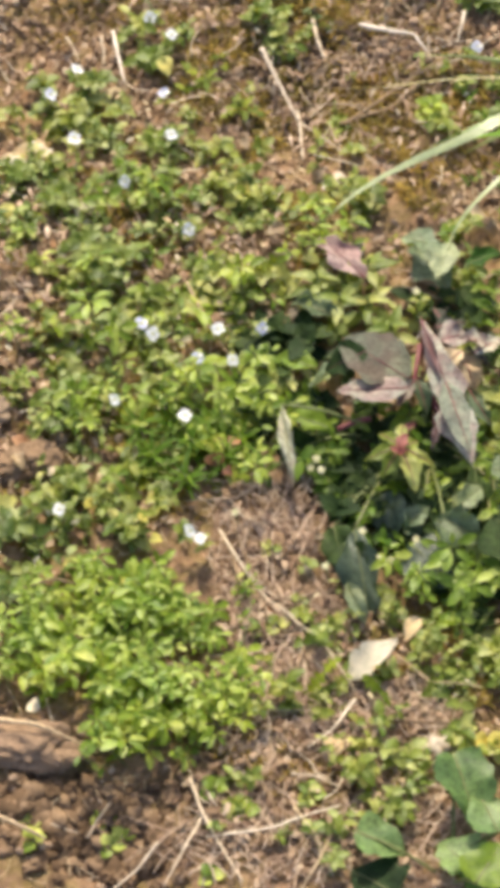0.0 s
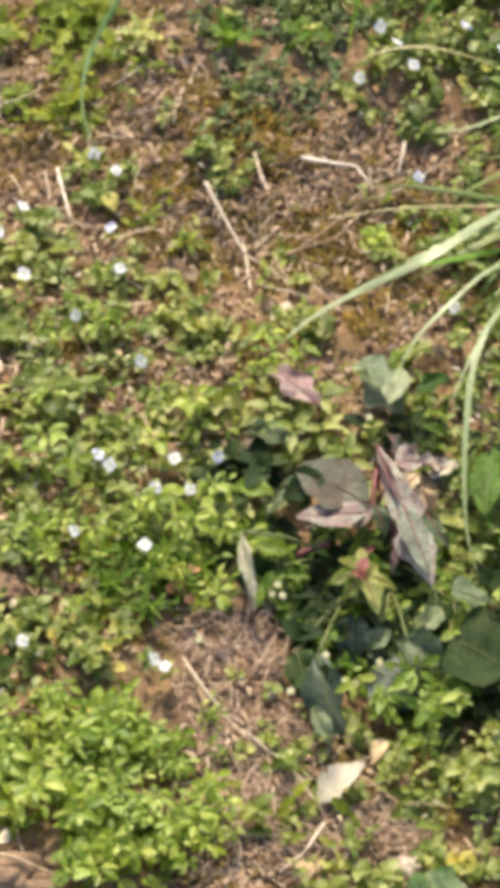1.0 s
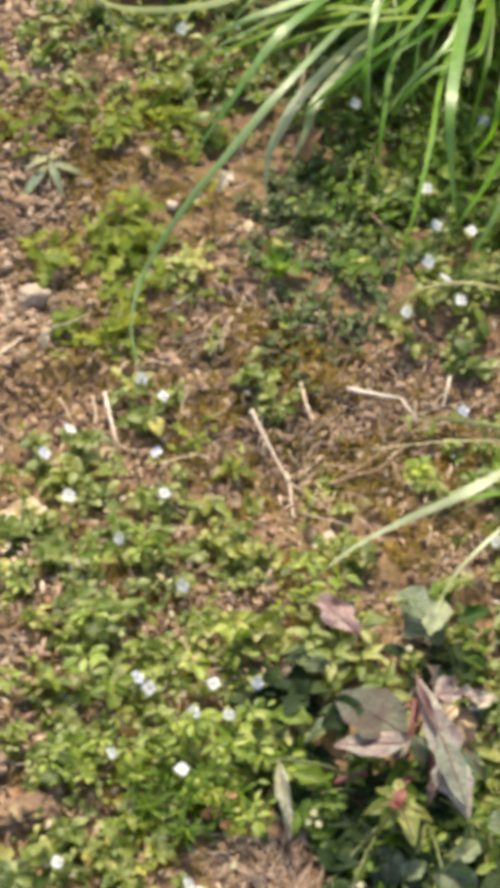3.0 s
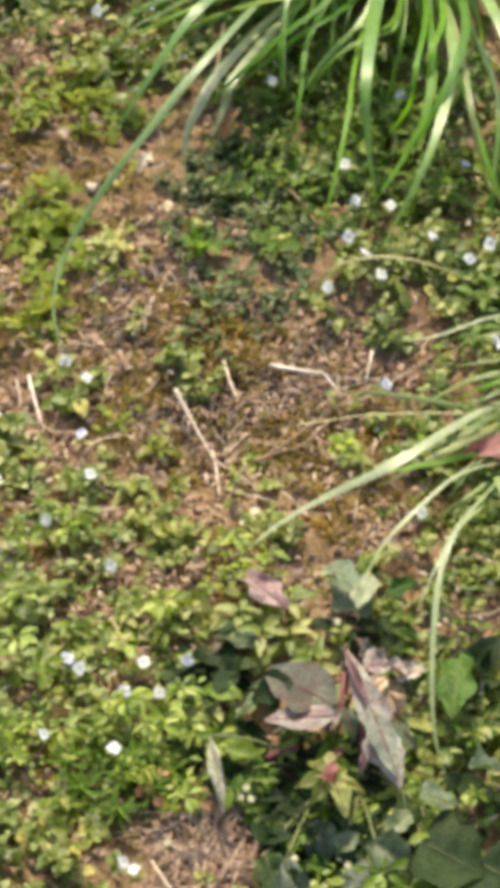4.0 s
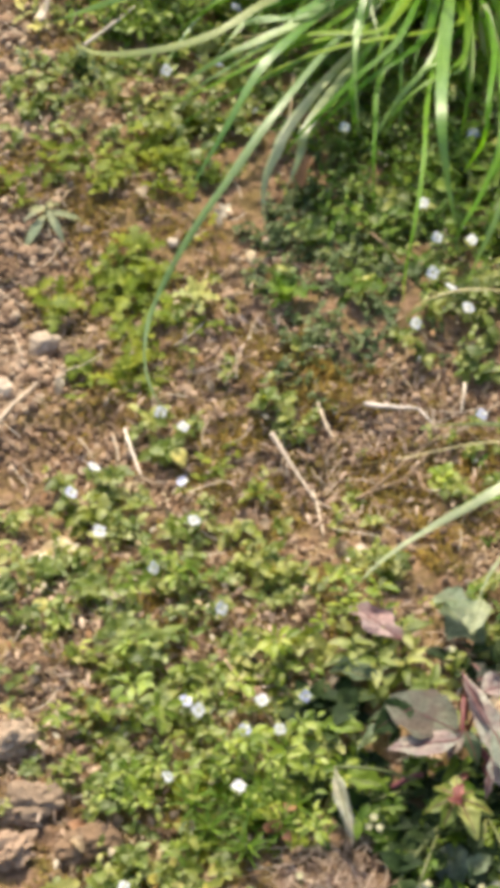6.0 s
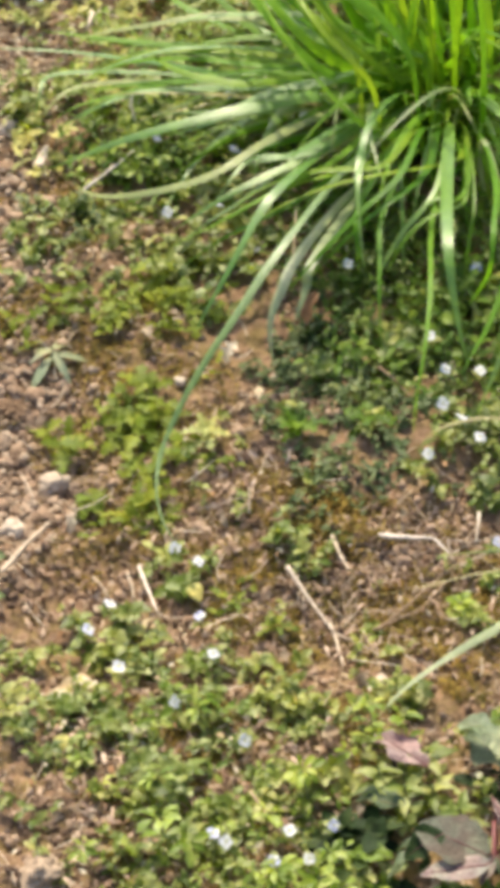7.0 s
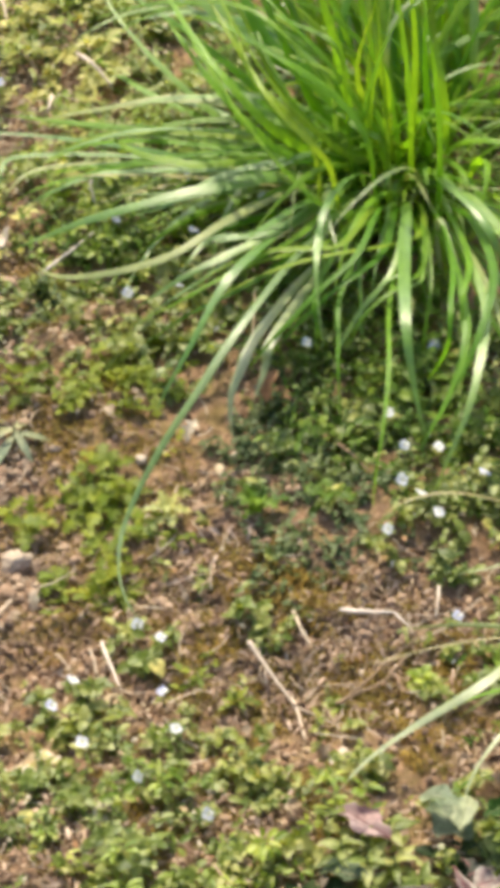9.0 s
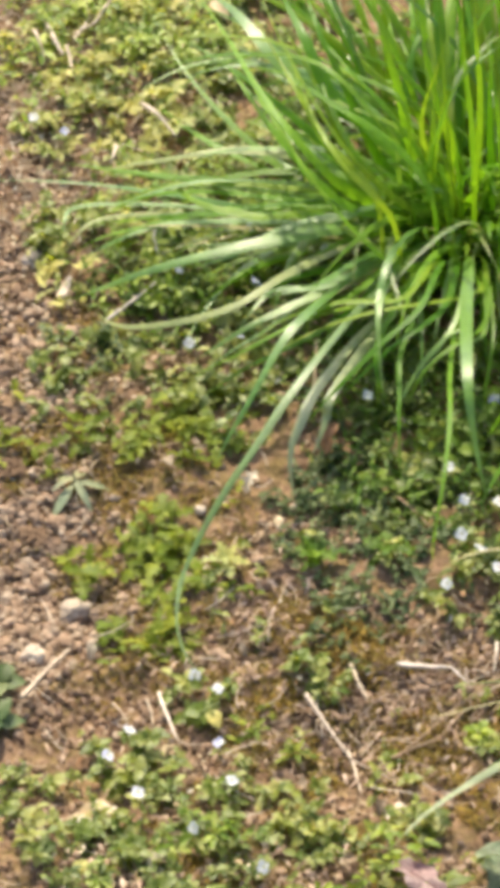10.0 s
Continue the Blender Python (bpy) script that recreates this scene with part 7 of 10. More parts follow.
big_leaf(dock, (0.0558, -0.2274, 0.0340), (0.0644, -0.2754, 0.0300), 0.0091, "lance", DOCK_LIGHT, 10, 0.3, 0.4, 0.06, "", STEM, (0.1025, -0.2332, 0.0280))
big_leaf(dock, (0.1192, -0.2414, 0.0260), (0.1354, -0.2257, 0.0280), 0.0058, "lance", CRIMSON, 0, 0.2, 0.4, 0.045, "", RED_STEM)
big_leaf(dock, (0.1014, -0.3028, 0.0220), (0.1143, -0.3564, 0.0160), 0.0250, "angular", DOCK_SLATE, 0, 0.2, 0.6, 0.06, "dark leaf with a pale tip", STEM, (0.1201, -0.2481, 0.0100))
big_leaf(dock, (0.0990, -0.3384, 0.0220), (0.1122, -0.3585, 0.0140), 0.0126, "lance", SAGE, 0, 0.5, 0.4, 0.045, "pale bleached leaf", STEM)
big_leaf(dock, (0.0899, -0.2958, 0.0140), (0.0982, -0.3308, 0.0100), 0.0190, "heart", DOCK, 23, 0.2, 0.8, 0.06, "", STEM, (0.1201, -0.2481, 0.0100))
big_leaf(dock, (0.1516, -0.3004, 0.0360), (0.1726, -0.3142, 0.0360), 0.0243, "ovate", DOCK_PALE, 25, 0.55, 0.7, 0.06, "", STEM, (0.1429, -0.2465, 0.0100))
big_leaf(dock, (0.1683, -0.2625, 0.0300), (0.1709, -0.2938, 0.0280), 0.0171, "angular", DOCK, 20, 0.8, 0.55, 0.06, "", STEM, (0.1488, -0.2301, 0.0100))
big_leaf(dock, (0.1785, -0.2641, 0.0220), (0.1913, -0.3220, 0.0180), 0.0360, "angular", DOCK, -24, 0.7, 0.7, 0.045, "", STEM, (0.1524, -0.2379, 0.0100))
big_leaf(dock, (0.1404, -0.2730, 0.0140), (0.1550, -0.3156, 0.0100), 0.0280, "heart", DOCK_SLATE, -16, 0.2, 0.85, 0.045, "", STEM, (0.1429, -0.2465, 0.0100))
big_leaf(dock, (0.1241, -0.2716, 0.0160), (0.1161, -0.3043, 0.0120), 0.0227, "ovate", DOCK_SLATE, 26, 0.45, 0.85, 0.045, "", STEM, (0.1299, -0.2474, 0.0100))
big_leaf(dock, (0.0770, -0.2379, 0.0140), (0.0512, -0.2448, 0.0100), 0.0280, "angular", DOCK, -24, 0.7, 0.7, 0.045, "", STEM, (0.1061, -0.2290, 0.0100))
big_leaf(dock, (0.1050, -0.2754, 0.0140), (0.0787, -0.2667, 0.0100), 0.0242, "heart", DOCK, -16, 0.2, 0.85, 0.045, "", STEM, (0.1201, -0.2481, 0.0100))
big_leaf(dock, (0.1768, -0.2679, 0.0400), (0.2020, -0.2717, 0.0380), 0.0182, "heart", DOCK_PALE, -14, 0.3, 0.4, 0.06, "pale folded leaf", STEM)
big_leaf(dock, (0.2025, -0.1805, 0.0220), (0.2174, -0.1395, 0.0220), 0.0303, "angular", DOCK, -34, 0.8, 0.6, 0.045, "", STEM)
big_leaf(dock, (0.2059, -0.2435, 0.0320), (0.2280, -0.2389, 0.0320), 0.0219, "angular", DOCK_PALE, -24, 0.8, 0.7, 0.045, "", STEM)
big_leaf(dock, (0.2295, -0.1975, 0.0120), (0.2130, -0.1895, 0.0120), 0.0270, "heart", BRIGHT, 0, 0.3, 0.4, 0.045, "", STEM)
big_leaf(dock, (0.1317, -0.2975, 0.0220), (0.1428, -0.2842, 0.0260), 0.0130, "ovate", DOCK_PALE, 0, 0.4, 0.5, 0.05, "", STEM)
big_leaf(dock, (0.1570, -0.2942, 0.0300), (0.1697, -0.2750, 0.0340), 0.0130, "ovate", DOCK_PALE, 10, 0.5, 0.4, 0.05, "", STEM)
big_leaf(dock, (0.1458, -0.2313, 0.0300), (0.1428, -0.2453, 0.0240), 0.0052, "lance", DOCK_ROSE, 0, 0.5, 0.4, 0.05, "", RED_STEM)
big_leaf(dock, (0.1981, -0.2053, 0.0280), (0.2011, -0.1536, 0.0360), 0.0260, "angular", GLOSSY, -14, 0.3, 0.4, 0.05, "broad glossy green leaf", STEM)
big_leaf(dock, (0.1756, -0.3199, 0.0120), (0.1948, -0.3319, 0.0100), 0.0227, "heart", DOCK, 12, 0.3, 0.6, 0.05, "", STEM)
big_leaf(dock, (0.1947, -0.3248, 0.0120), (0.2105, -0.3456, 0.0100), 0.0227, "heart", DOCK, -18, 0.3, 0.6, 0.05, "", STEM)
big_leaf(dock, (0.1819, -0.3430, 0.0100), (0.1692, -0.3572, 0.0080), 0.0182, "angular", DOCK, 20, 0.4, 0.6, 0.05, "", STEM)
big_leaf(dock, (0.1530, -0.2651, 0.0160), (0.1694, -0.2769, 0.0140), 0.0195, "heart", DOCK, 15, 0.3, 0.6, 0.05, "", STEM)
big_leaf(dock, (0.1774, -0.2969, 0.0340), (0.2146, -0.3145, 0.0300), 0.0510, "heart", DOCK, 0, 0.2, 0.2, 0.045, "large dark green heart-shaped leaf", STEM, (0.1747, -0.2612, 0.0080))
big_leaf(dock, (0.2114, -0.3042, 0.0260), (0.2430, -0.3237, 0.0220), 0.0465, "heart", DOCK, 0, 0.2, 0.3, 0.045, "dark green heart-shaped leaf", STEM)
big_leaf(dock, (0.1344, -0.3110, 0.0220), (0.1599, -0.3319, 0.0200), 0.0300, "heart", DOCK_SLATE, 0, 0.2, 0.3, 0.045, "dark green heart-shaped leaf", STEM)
part("leaf_stalk", mesh("leaf_stalk", *tube([Vector(p) - dock.location for p in ((0.0887, -0.2340, 0.0220), (0.0979, -0.2310, 0.0260), (0.1072, -0.2280, 0.0260))], 0.0017, 0.0017, 7, 8), RED_STEM), dock, "red leaf stalk")
part("leaf_stalk", mesh("leaf_stalk", *tube([Vector(p) - dock.location for p in ((0.1376, -0.2102, 0.0340), (0.1445, -0.2211, 0.0310), (0.1513, -0.2320, 0.0240))], 0.002, 0.002, 7, 8), RED_STEM), dock, "crimson leaf stalk")
part("leaf_stalk", mesh("leaf_stalk", *tube([Vector(p) - dock.location for p in ((0.1305, -0.2114, 0.0380), (0.1319, -0.1980, 0.0420), (0.1332, -0.1846, 0.0420))], 0.0016, 0.0016, 7, 8), RED_STEM), dock, "red leaf stalk")

# ---- blue green leaves at the foot of the bed ----
bindweed = thing("bindweed", 0.1645, -0.4955, -0.0000, "creeping weed with blue green arrow-shaped leaves", "weed")
big_leaf(bindweed, (0.1615, -0.4446, 0.0260), (0.1780, -0.4842, 0.0220), 0.0323, "heart", IVY, -10, 0.5, 0.35, 0.045, "", STEM, (0.1643, -0.4987, 0.0060))
big_leaf(bindweed, (0.1871, -0.4886, 0.0220), (0.1758, -0.4633, 0.0240), 0.0279, "heart", IVY, 10, 0.25, 0.35, 0.045, "", STEM, (0.1643, -0.4987, 0.0060))
big_leaf(bindweed, (0.1118, -0.4931, 0.0220), (0.1404, -0.5005, 0.0180), 0.0253, "heart", IVY, -8, 0.45, 0.35, 0.045, "", STEM, (0.1555, -0.5060, 0.0060))
big_leaf(bindweed, (0.1730, -0.5066, 0.0160), (0.1561, -0.4899, 0.0140), 0.0283, "heart", IVY, 0, 0.25, 0.35, 0.045, "", STEM, (0.1645, -0.5054, 0.0060))
big_leaf(bindweed, (0.1760, -0.5194, 0.0220), (0.1901, -0.4929, 0.0240), 0.0286, "heart", CHICKWEED, 0, 0.25, 0.35, 0.045, "", STEM, (0.1648, -0.5120, 0.0060))
big_leaf(bindweed, (0.1350, -0.5248, 0.0140), (0.1104, -0.5098, 0.0140), 0.0349, "heart", DOCK, 0, 0.25, 0.35, 0.045, "", STEM)
big_leaf(bindweed, (0.1881, -0.5079, 0.0140), (0.1767, -0.5285, 0.0140), 0.0360, "heart", IVY, 0, 0.25, 0.35, 0.045, "", STEM)

# ---- speedwell flowers ----
speedwell(-0.0479, 0.0861, 0.0110, 0)
speedwell(-0.0332, 0.0711, 0.0126, 1)
speedwell(-0.0914, 0.0464, 0.0031, 0)
speedwell(-0.1053, 0.0216, 0.0059, 4)
speedwell(-0.0336, 0.0215, 0.0133, 3)
speedwell(-0.0855, -0.0208, 0.0152, 1)
speedwell(-0.0261, -0.0131, 0.0146, 0)
speedwell(-0.0515, -0.0542, 0.0167, 0)
speedwell(-0.0088, -0.0884, 0.0164, 1)
speedwell(-0.0308, -0.1673, 0.0239, 2)
speedwell(-0.0235, -0.1744, 0.0239, 0)
speedwell(0.0144, -0.1684, 0.0239, 1)
speedwell(0.0406, -0.1658, 0.0240, 3)
speedwell(0.0045, -0.1903, 0.0240, 4)
speedwell(0.0250, -0.1902, 0.0240, 1)
speedwell(-0.0416, -0.2233, 0.0240, 0)
speedwell(0.0002, -0.2321, 0.0240, 1)
speedwell(-0.0655, -0.3015, 0.0240, 0)
speedwell(0.0091, -0.3110, 0.0240, 0)
speedwell(0.0159, -0.3159, 0.0240, 1)
speedwell(0.1701, 0.3359, 0.0240, 3)
speedwell(0.2453, 0.3297, 0.0240, 3)
speedwell(0.1328, 0.2659, 0.0264, 1)
speedwell(0.2158, 0.2719, 0.0244, 2)
speedwell(0.1400, 0.2238, 0.0327, 0)
speedwell(0.1633, 0.2210, 0.0319, 1)
speedwell(0.2515, 0.2385, 0.0242, 1)
speedwell(0.1351, 0.1857, 0.0359, 0)
speedwell(0.1463, 0.1721, 0.0348, 0)
speedwell(0.1568, 0.1553, 0.0319, 1)
speedwell(0.1216, 0.1437, 0.0298, 1)
speedwell(0.2306, 0.1941, 0.0252, 0)
speedwell(0.2163, 0.1787, 0.0263, 0)
speedwell(0.1915, 0.1948, 0.0297, 4)
speedwell(0.2313, 0.1075, 0.0242, 0)
speedwell(0.2362, 0.1011, 0.0241, 1)
speedwell(0.1604, 0.0643, 0.0234, 3)
speedwell(0.1818, -0.0440, 0.0240, 1)
speedwell(0.1438, 0.4997, 0.0240, 0)
speedwell(0.0599, 0.5267, 0.0240, 1)
speedwell(0.0058, 0.4894, 0.0240, 2)
speedwell(0.0038, 0.5580, 0.0240, 3)
speedwell(-0.0521, 0.5095, 0.0240, 2)
speedwell(-0.0451, 0.4193, 0.0240, 0)
speedwell(-0.0084, 0.4248, 0.0240, 2)
speedwell(0.1343, 0.6988, 0.0240, 1)
speedwell(0.1167, 0.5722, 0.0240, 1)
speedwell(0.0816, 0.3510, 0.0240, 1)
speedwell(0.1720, 0.3406, 0.0240, 3)
speedwell(-0.1652, 0.7188, 0.0240, 1)
speedwell(-0.1399, 0.6971, 0.0240, 3)
white_flower(0.0775, -0.2553, 0.0220, 0)
white_flower(0.0805, -0.2630, 0.0220, 1)
white_flower(0.0743, -0.2618, 0.0220, 2)
white_flower(0.1171, -0.3198, 0.0220, 3)
white_flower(0.1229, -0.3217, 0.0220, 4)
white_flower(0.1366, -0.3067, 0.0220, 5)
white_flower(0.1297, -0.1309, 0.0220, 6)
white_flower(0.1061, -0.3031, 0.0220, 7)
white_flower(0.0336, -0.2954, 0.0220, 8)
white_flower(0.0867, -0.3279, 0.0220, 9)

# ---- small single weeds ----
rosette("weed_seedling", 0.0315, 0.0863, 9, 0.0137, 0.0110, "ovate", YELLOWISH, "yellowish green weed seedling", tilt=25, rise=0.006, group="", stalk=0)
rosette("weed_seedling", -0.0434, 0.0681, 9, 0.0137, 0.0121, "ovate", YELLOWISH, "yellowish green weed seedling", tilt=25, rise=0.008, group="", stalk=0)
rosette("weed_seedling", 0.1349, 0.0264, 8, 0.0150, 0.0108, "spoon", CHICKWEED, "light green weed seedling with spoon-shaped leaves", tilt=30, rise=0.008, group="", stalk=0)
rosette("fine_leaved_weed", -0.0091, -0.2285, 18, 0.0205, 0.0035, "lance", FINE_GREEN, "deep green weed with a tuft of thread-like leaves", tilt=30, rise=0.018, group="", stalk=0)
rosette("fine_leaved_weed", 0.0054, -0.2455, 18, 0.0203, 0.0035, "lance", FINE_GREEN, "deep green weed with a tuft of thread-like leaves", tilt=30, rise=0.018, group="", stalk=0)
rosette("fine_leaved_weed", 0.0229, -0.2523, 18, 0.0203, 0.0035, "lance", FINE_GREEN, "deep green weed with a tuft of thread-like leaves", tilt=30, rise=0.018, group="", stalk=0)
rosette("fine_leaved_weed", -0.0177, -0.2511, 18, 0.0203, 0.0035, "lance", FINE_GREEN, "deep green weed with a tuft of thread-like leaves", tilt=30, rise=0.018, group="", stalk=0)
rosette("fine_leaved_weed", 0.0039, -0.2674, 18, 0.0202, 0.0034, "lance", FINE_GREEN, "deep green weed with a tuft of thread-like leaves", tilt=30, rise=0.018, group="", stalk=0)
rosette("fine_leaved_weed", 0.0327, -0.2377, 18, 0.0204, 0.0035, "lance", FINE_GREEN, "deep green weed with a tuft of thread-like leaves", tilt=30, rise=0.018, group="", stalk=0)
rosette("fine_leaved_weed", 0.0140, -0.2289, 18, 0.0204, 0.0035, "lance", FINE_GREEN, "deep green weed with a tuft of thread-like leaves", tilt=30, rise=0.018, group="", stalk=0)
rosette("fine_leaved_weed", -0.0267, -0.2337, 18, 0.0204, 0.0035, "lance", FINE_GREEN, "deep green weed with a tuft of thread-like leaves", tilt=30, rise=0.018, group="", stalk=0)
rosette("toothed_weed", -0.0243, 0.1974, 10, 0.0215, 0.0152, "lobed", PALE_LIME, "pale yellow green weed with toothed leaves", tilt=22, rise=0.016, group="", stalk=0)
rosette("toothed_weed", -0.0751, 0.2320, 9, 0.0252, 0.0178, "lobed", FEATHERY, "olive green weed with toothed leaves", tilt=18, rise=0.006, group="", stalk=0)
rosette("toothed_weed", -0.1170, 0.2136, 7, 0.0208, 0.0142, "lobed", FEATHERY, "olive green weed with toothed leaves", tilt=18, rise=0.005, group="", stalk=0)
rosette("toothed_weed", -0.0760, 0.1412, 9, 0.0253, 0.0184, "lobed", FEATHERY, "olive green weed with toothed leaves", tilt=18, rise=0.006, group="", stalk=0)
rosette("toothed_weed", -0.0531, 0.1329, 8, 0.0210, 0.0160, "lobed", FEATHERY, "olive green weed with toothed leaves", tilt=18, rise=0.006, group="", stalk=0)
rosette("toothed_weed", -0.1030, 0.1603, 7, 0.0187, 0.0151, "lobed", FEATHERY, "olive green weed with toothed leaves", tilt=18, rise=0.005, group="", stalk=0)
rosette("toothed_weed", -0.0736, 0.1883, 7, 0.0197, 0.0140, "lobed", FEATHERY, "olive green weed with toothed leaves", tilt=18, rise=0.005, group="", stalk=0)
rosette("toothed_weed", -0.0253, 0.1769, 6, 0.0187, 0.0116, "lobed", FEATHERY, "olive green weed with toothed leaves", tilt=12, rise=0.004, group="", stalk=0)
rosette("toothed_weed", 0.0374, 0.1976, 10, 0.0235, 0.0180, "lobed", FINE_GREEN, "bright green weed with toothed leaves", tilt=24, rise=0.014, group="", stalk=0)
rosette("toothed_weed", 0.0879, 0.2003, 10, 0.0235, 0.0180, "lobed", FINE_GREEN, "bright green weed with toothed leaves", tilt=24, rise=0.014, group="", stalk=0)
rosette("toothed_weed", -0.0819, 0.3274, 8, 0.0197, 0.0146, "lobed", FEATHERY, "olive green weed with toothed leaves", tilt=18, rise=0.006, group="", stalk=0)
rosette("toothed_weed", -0.0531, 0.3520, 8, 0.0198, 0.0147, "lobed", FEATHERY, "olive green weed with toothed leaves", tilt=18, rise=0.006, group="", stalk=0)
rosette("narrow_leaved_weed", -0.1300, 0.2969, 7, 0.0347, 0.0079, "lance", SAGE, "pale sage green weed with narrow spreading leaves", tilt=-6, rise=0.016, group="", stalk=0)
rosette("broad_weed", -0.1793, 0.1051, 7, 0.0293, 0.0239, "ovate", BLUISH, "greyish green weed with oval leaves", tilt=20, rise=0.01, group="", stalk=0)
rosette("broad_weed", -0.1800, 0.0673, 6, 0.0289, 0.0202, "ovate", BLUISH, "greyish green weed with oval leaves", tilt=20, rise=0.01, group="", stalk=0)
rosette("seedling", -0.0645, -0.4854, 4, 0.0102, 0.0111, "ovate", CHICKWEED, "tiny green seedling in bare soil", tilt=20, rise=0.006, group="seedlings in bare soil", stalk=0.001)
rosette("seedling", -0.0243, -0.4767, 4, 0.0102, 0.0112, "ovate", CHICKWEED, "tiny green seedling in bare soil", tilt=20, rise=0.006, group="seedlings in bare soil", stalk=0.001)
rosette("seedling", -0.0141, -0.4884, 4, 0.0102, 0.0111, "ovate", CHICKWEED, "tiny green seedling in bare soil", tilt=20, rise=0.006, group="seedlings in bare soil", stalk=0.001)
rosette("seedling", -0.0198, -0.4935, 4, 0.0102, 0.0111, "ovate", CHICKWEED, "tiny green seedling in bare soil", tilt=20, rise=0.006, group="seedlings in bare soil", stalk=0.001)
rosette("seedling", -0.0601, -0.4995, 4, 0.0102, 0.0111, "ovate", CHICKWEED, "tiny green seedling in bare soil", tilt=20, rise=0.006, group="seedlings in bare soil", stalk=0.001)
rosette("seedling", 0.0371, -0.5142, 4, 0.0101, 0.0110, "ovate", CHICKWEED, "tiny green seedling in bare soil", tilt=20, rise=0.006, group="seedlings in bare soil", stalk=0.001)
rosette("seedling", 0.0510, -0.4752, 4, 0.0102, 0.0111, "ovate", CHICKWEED, "tiny green seedling in bare soil", tilt=20, rise=0.006, group="seedlings in bare soil", stalk=0.001)
rosette("seedling", 0.0868, -0.4629, 4, 0.0102, 0.0111, "ovate", CHICKWEED, "tiny green seedling in bare soil", tilt=20, rise=0.006, group="seedlings in bare soil", stalk=0.001)
rosette("seedling", 0.0347, -0.4619, 4, 0.0102, 0.0111, "ovate", CHICKWEED, "tiny green seedling in bare soil", tilt=20, rise=0.006, group="seedlings in bare soil", stalk=0.001)
rosette("seedling", 0.0525, -0.3613, 4, 0.0077, 0.0086, "ovate", YELLOWISH, "tiny yellowish seedling among straw", tilt=20, rise=0.006, group="seedlings in bare soil", stalk=0.001)
rosette("seedling", 0.0618, -0.3588, 4, 0.0077, 0.0086, "ovate", YELLOWISH, "tiny yellowish seedling among straw", tilt=20, rise=0.006, group="seedlings in bare soil", stalk=0.001)
rosette("seedling", 0.0940, -0.3696, 4, 0.0077, 0.0086, "ovate", YELLOWISH, "tiny yellowish seedling among straw", tilt=20, rise=0.006, group="seedlings in bare soil", stalk=0.001)
rosette("seedling", 0.0734, -0.3412, 4, 0.0077, 0.0086, "ovate", YELLOWISH, "tiny yellowish seedling among straw", tilt=20, rise=0.006, group="seedlings in bare soil", stalk=0.001)
rosette("seedling", 0.0554, -0.3083, 4, 0.0078, 0.0087, "ovate", YELLOWISH, "tiny yellowish seedling among straw", tilt=20, rise=0.006, group="seedlings in bare soil", stalk=0.001)
rosette("seedling", 0.0753, -0.3184, 4, 0.0078, 0.0087, "ovate", YELLOWISH, "tiny yellowish seedling among straw", tilt=20, rise=0.006, group="seedlings in bare soil", stalk=0.001)
rosette("weed_seedling", 0.0763, 0.0222, 6, 0.0146, 0.0100, "ovate", CHICKWEED, "light green weed seedling", tilt=25, rise=0.006, group="", stalk=0)
rosette("weed_seedling", -0.0103, 0.0523, 7, 0.0163, 0.0078, "lobed", FEATHERY, "olive green weed seedling", tilt=22, rise=0.006, group="", stalk=0)
rosette("weed_seedling", 0.0145, 0.0290, 7, 0.0162, 0.0089, "lobed", FEATHERY, "olive green weed seedling", tilt=22, rise=0.006, group="", stalk=0)
rosette("weed_seedling", 0.1335, 0.0317, 8, 0.0154, 0.0111, "spoon", CHICKWEED, "light green weed seedling", tilt=30, rise=0.008, group="", stalk=0)
rosette("broad_weed", 0.0702, -0.1230, 8, 0.0219, 0.0088, "lance", YELLOWISH, "yellowish green weed with long pointed leaves", tilt=22, rise=0.026, group="", stalk=0)
rosette("broad_weed", 0.1013, -0.1380, 8, 0.0218, 0.0087, "lance", YELLOWISH, "yellowish green weed with long pointed leaves", tilt=22, rise=0.026, group="", stalk=0)
rosette("broad_weed", 0.1156, -0.1581, 8, 0.0217, 0.0087, "lance", YELLOWISH, "yellowish green weed with long pointed leaves", tilt=22, rise=0.026, group="", stalk=0)
rosette("broad_weed", 0.0846, -0.1391, 8, 0.0218, 0.0087, "lance", YELLOWISH, "yellowish green weed with long pointed leaves", tilt=22, rise=0.026, group="", stalk=0)
rosette("broad_weed", 0.1267, -0.1863, 8, 0.0215, 0.0086, "lance", YELLOWISH, "yellowish green weed with long pointed leaves", tilt=22, rise=0.026, group="", stalk=0)
rosette("broad_weed", 0.1001, -0.1125, 8, 0.0220, 0.0088, "lance", YELLOWISH, "yellowish green weed with long pointed leaves", tilt=22, rise=0.026, group="", stalk=0)
rosette("broad_weed", 0.1105, -0.2527, 7, 0.0166, 0.0118, "ovate", BRIGHT, "green weed between broad leaves", tilt=25, rise=0.01, group="", stalk=0)
rosette("broad_weed", 0.1302, -0.2553, 7, 0.0166, 0.0118, "ovate", BRIGHT, "green weed between broad leaves", tilt=25, rise=0.01, group="", stalk=0)
rosette("broad_weed", 0.0849, -0.2623, 7, 0.0166, 0.0118, "ovate", BRIGHT, "green weed between broad leaves", tilt=25, rise=0.01, group="", stalk=0)
rosette("broad_weed", 0.1652, -0.2290, 7, 0.0167, 0.0119, "ovate", BRIGHT, "green weed between broad leaves", tilt=25, rise=0.01, group="", stalk=0)
rosette("broad_weed", 0.1055, -0.2844, 7, 0.0165, 0.0117, "ovate", BRIGHT, "green weed between broad leaves", tilt=25, rise=0.01, group="", stalk=0)
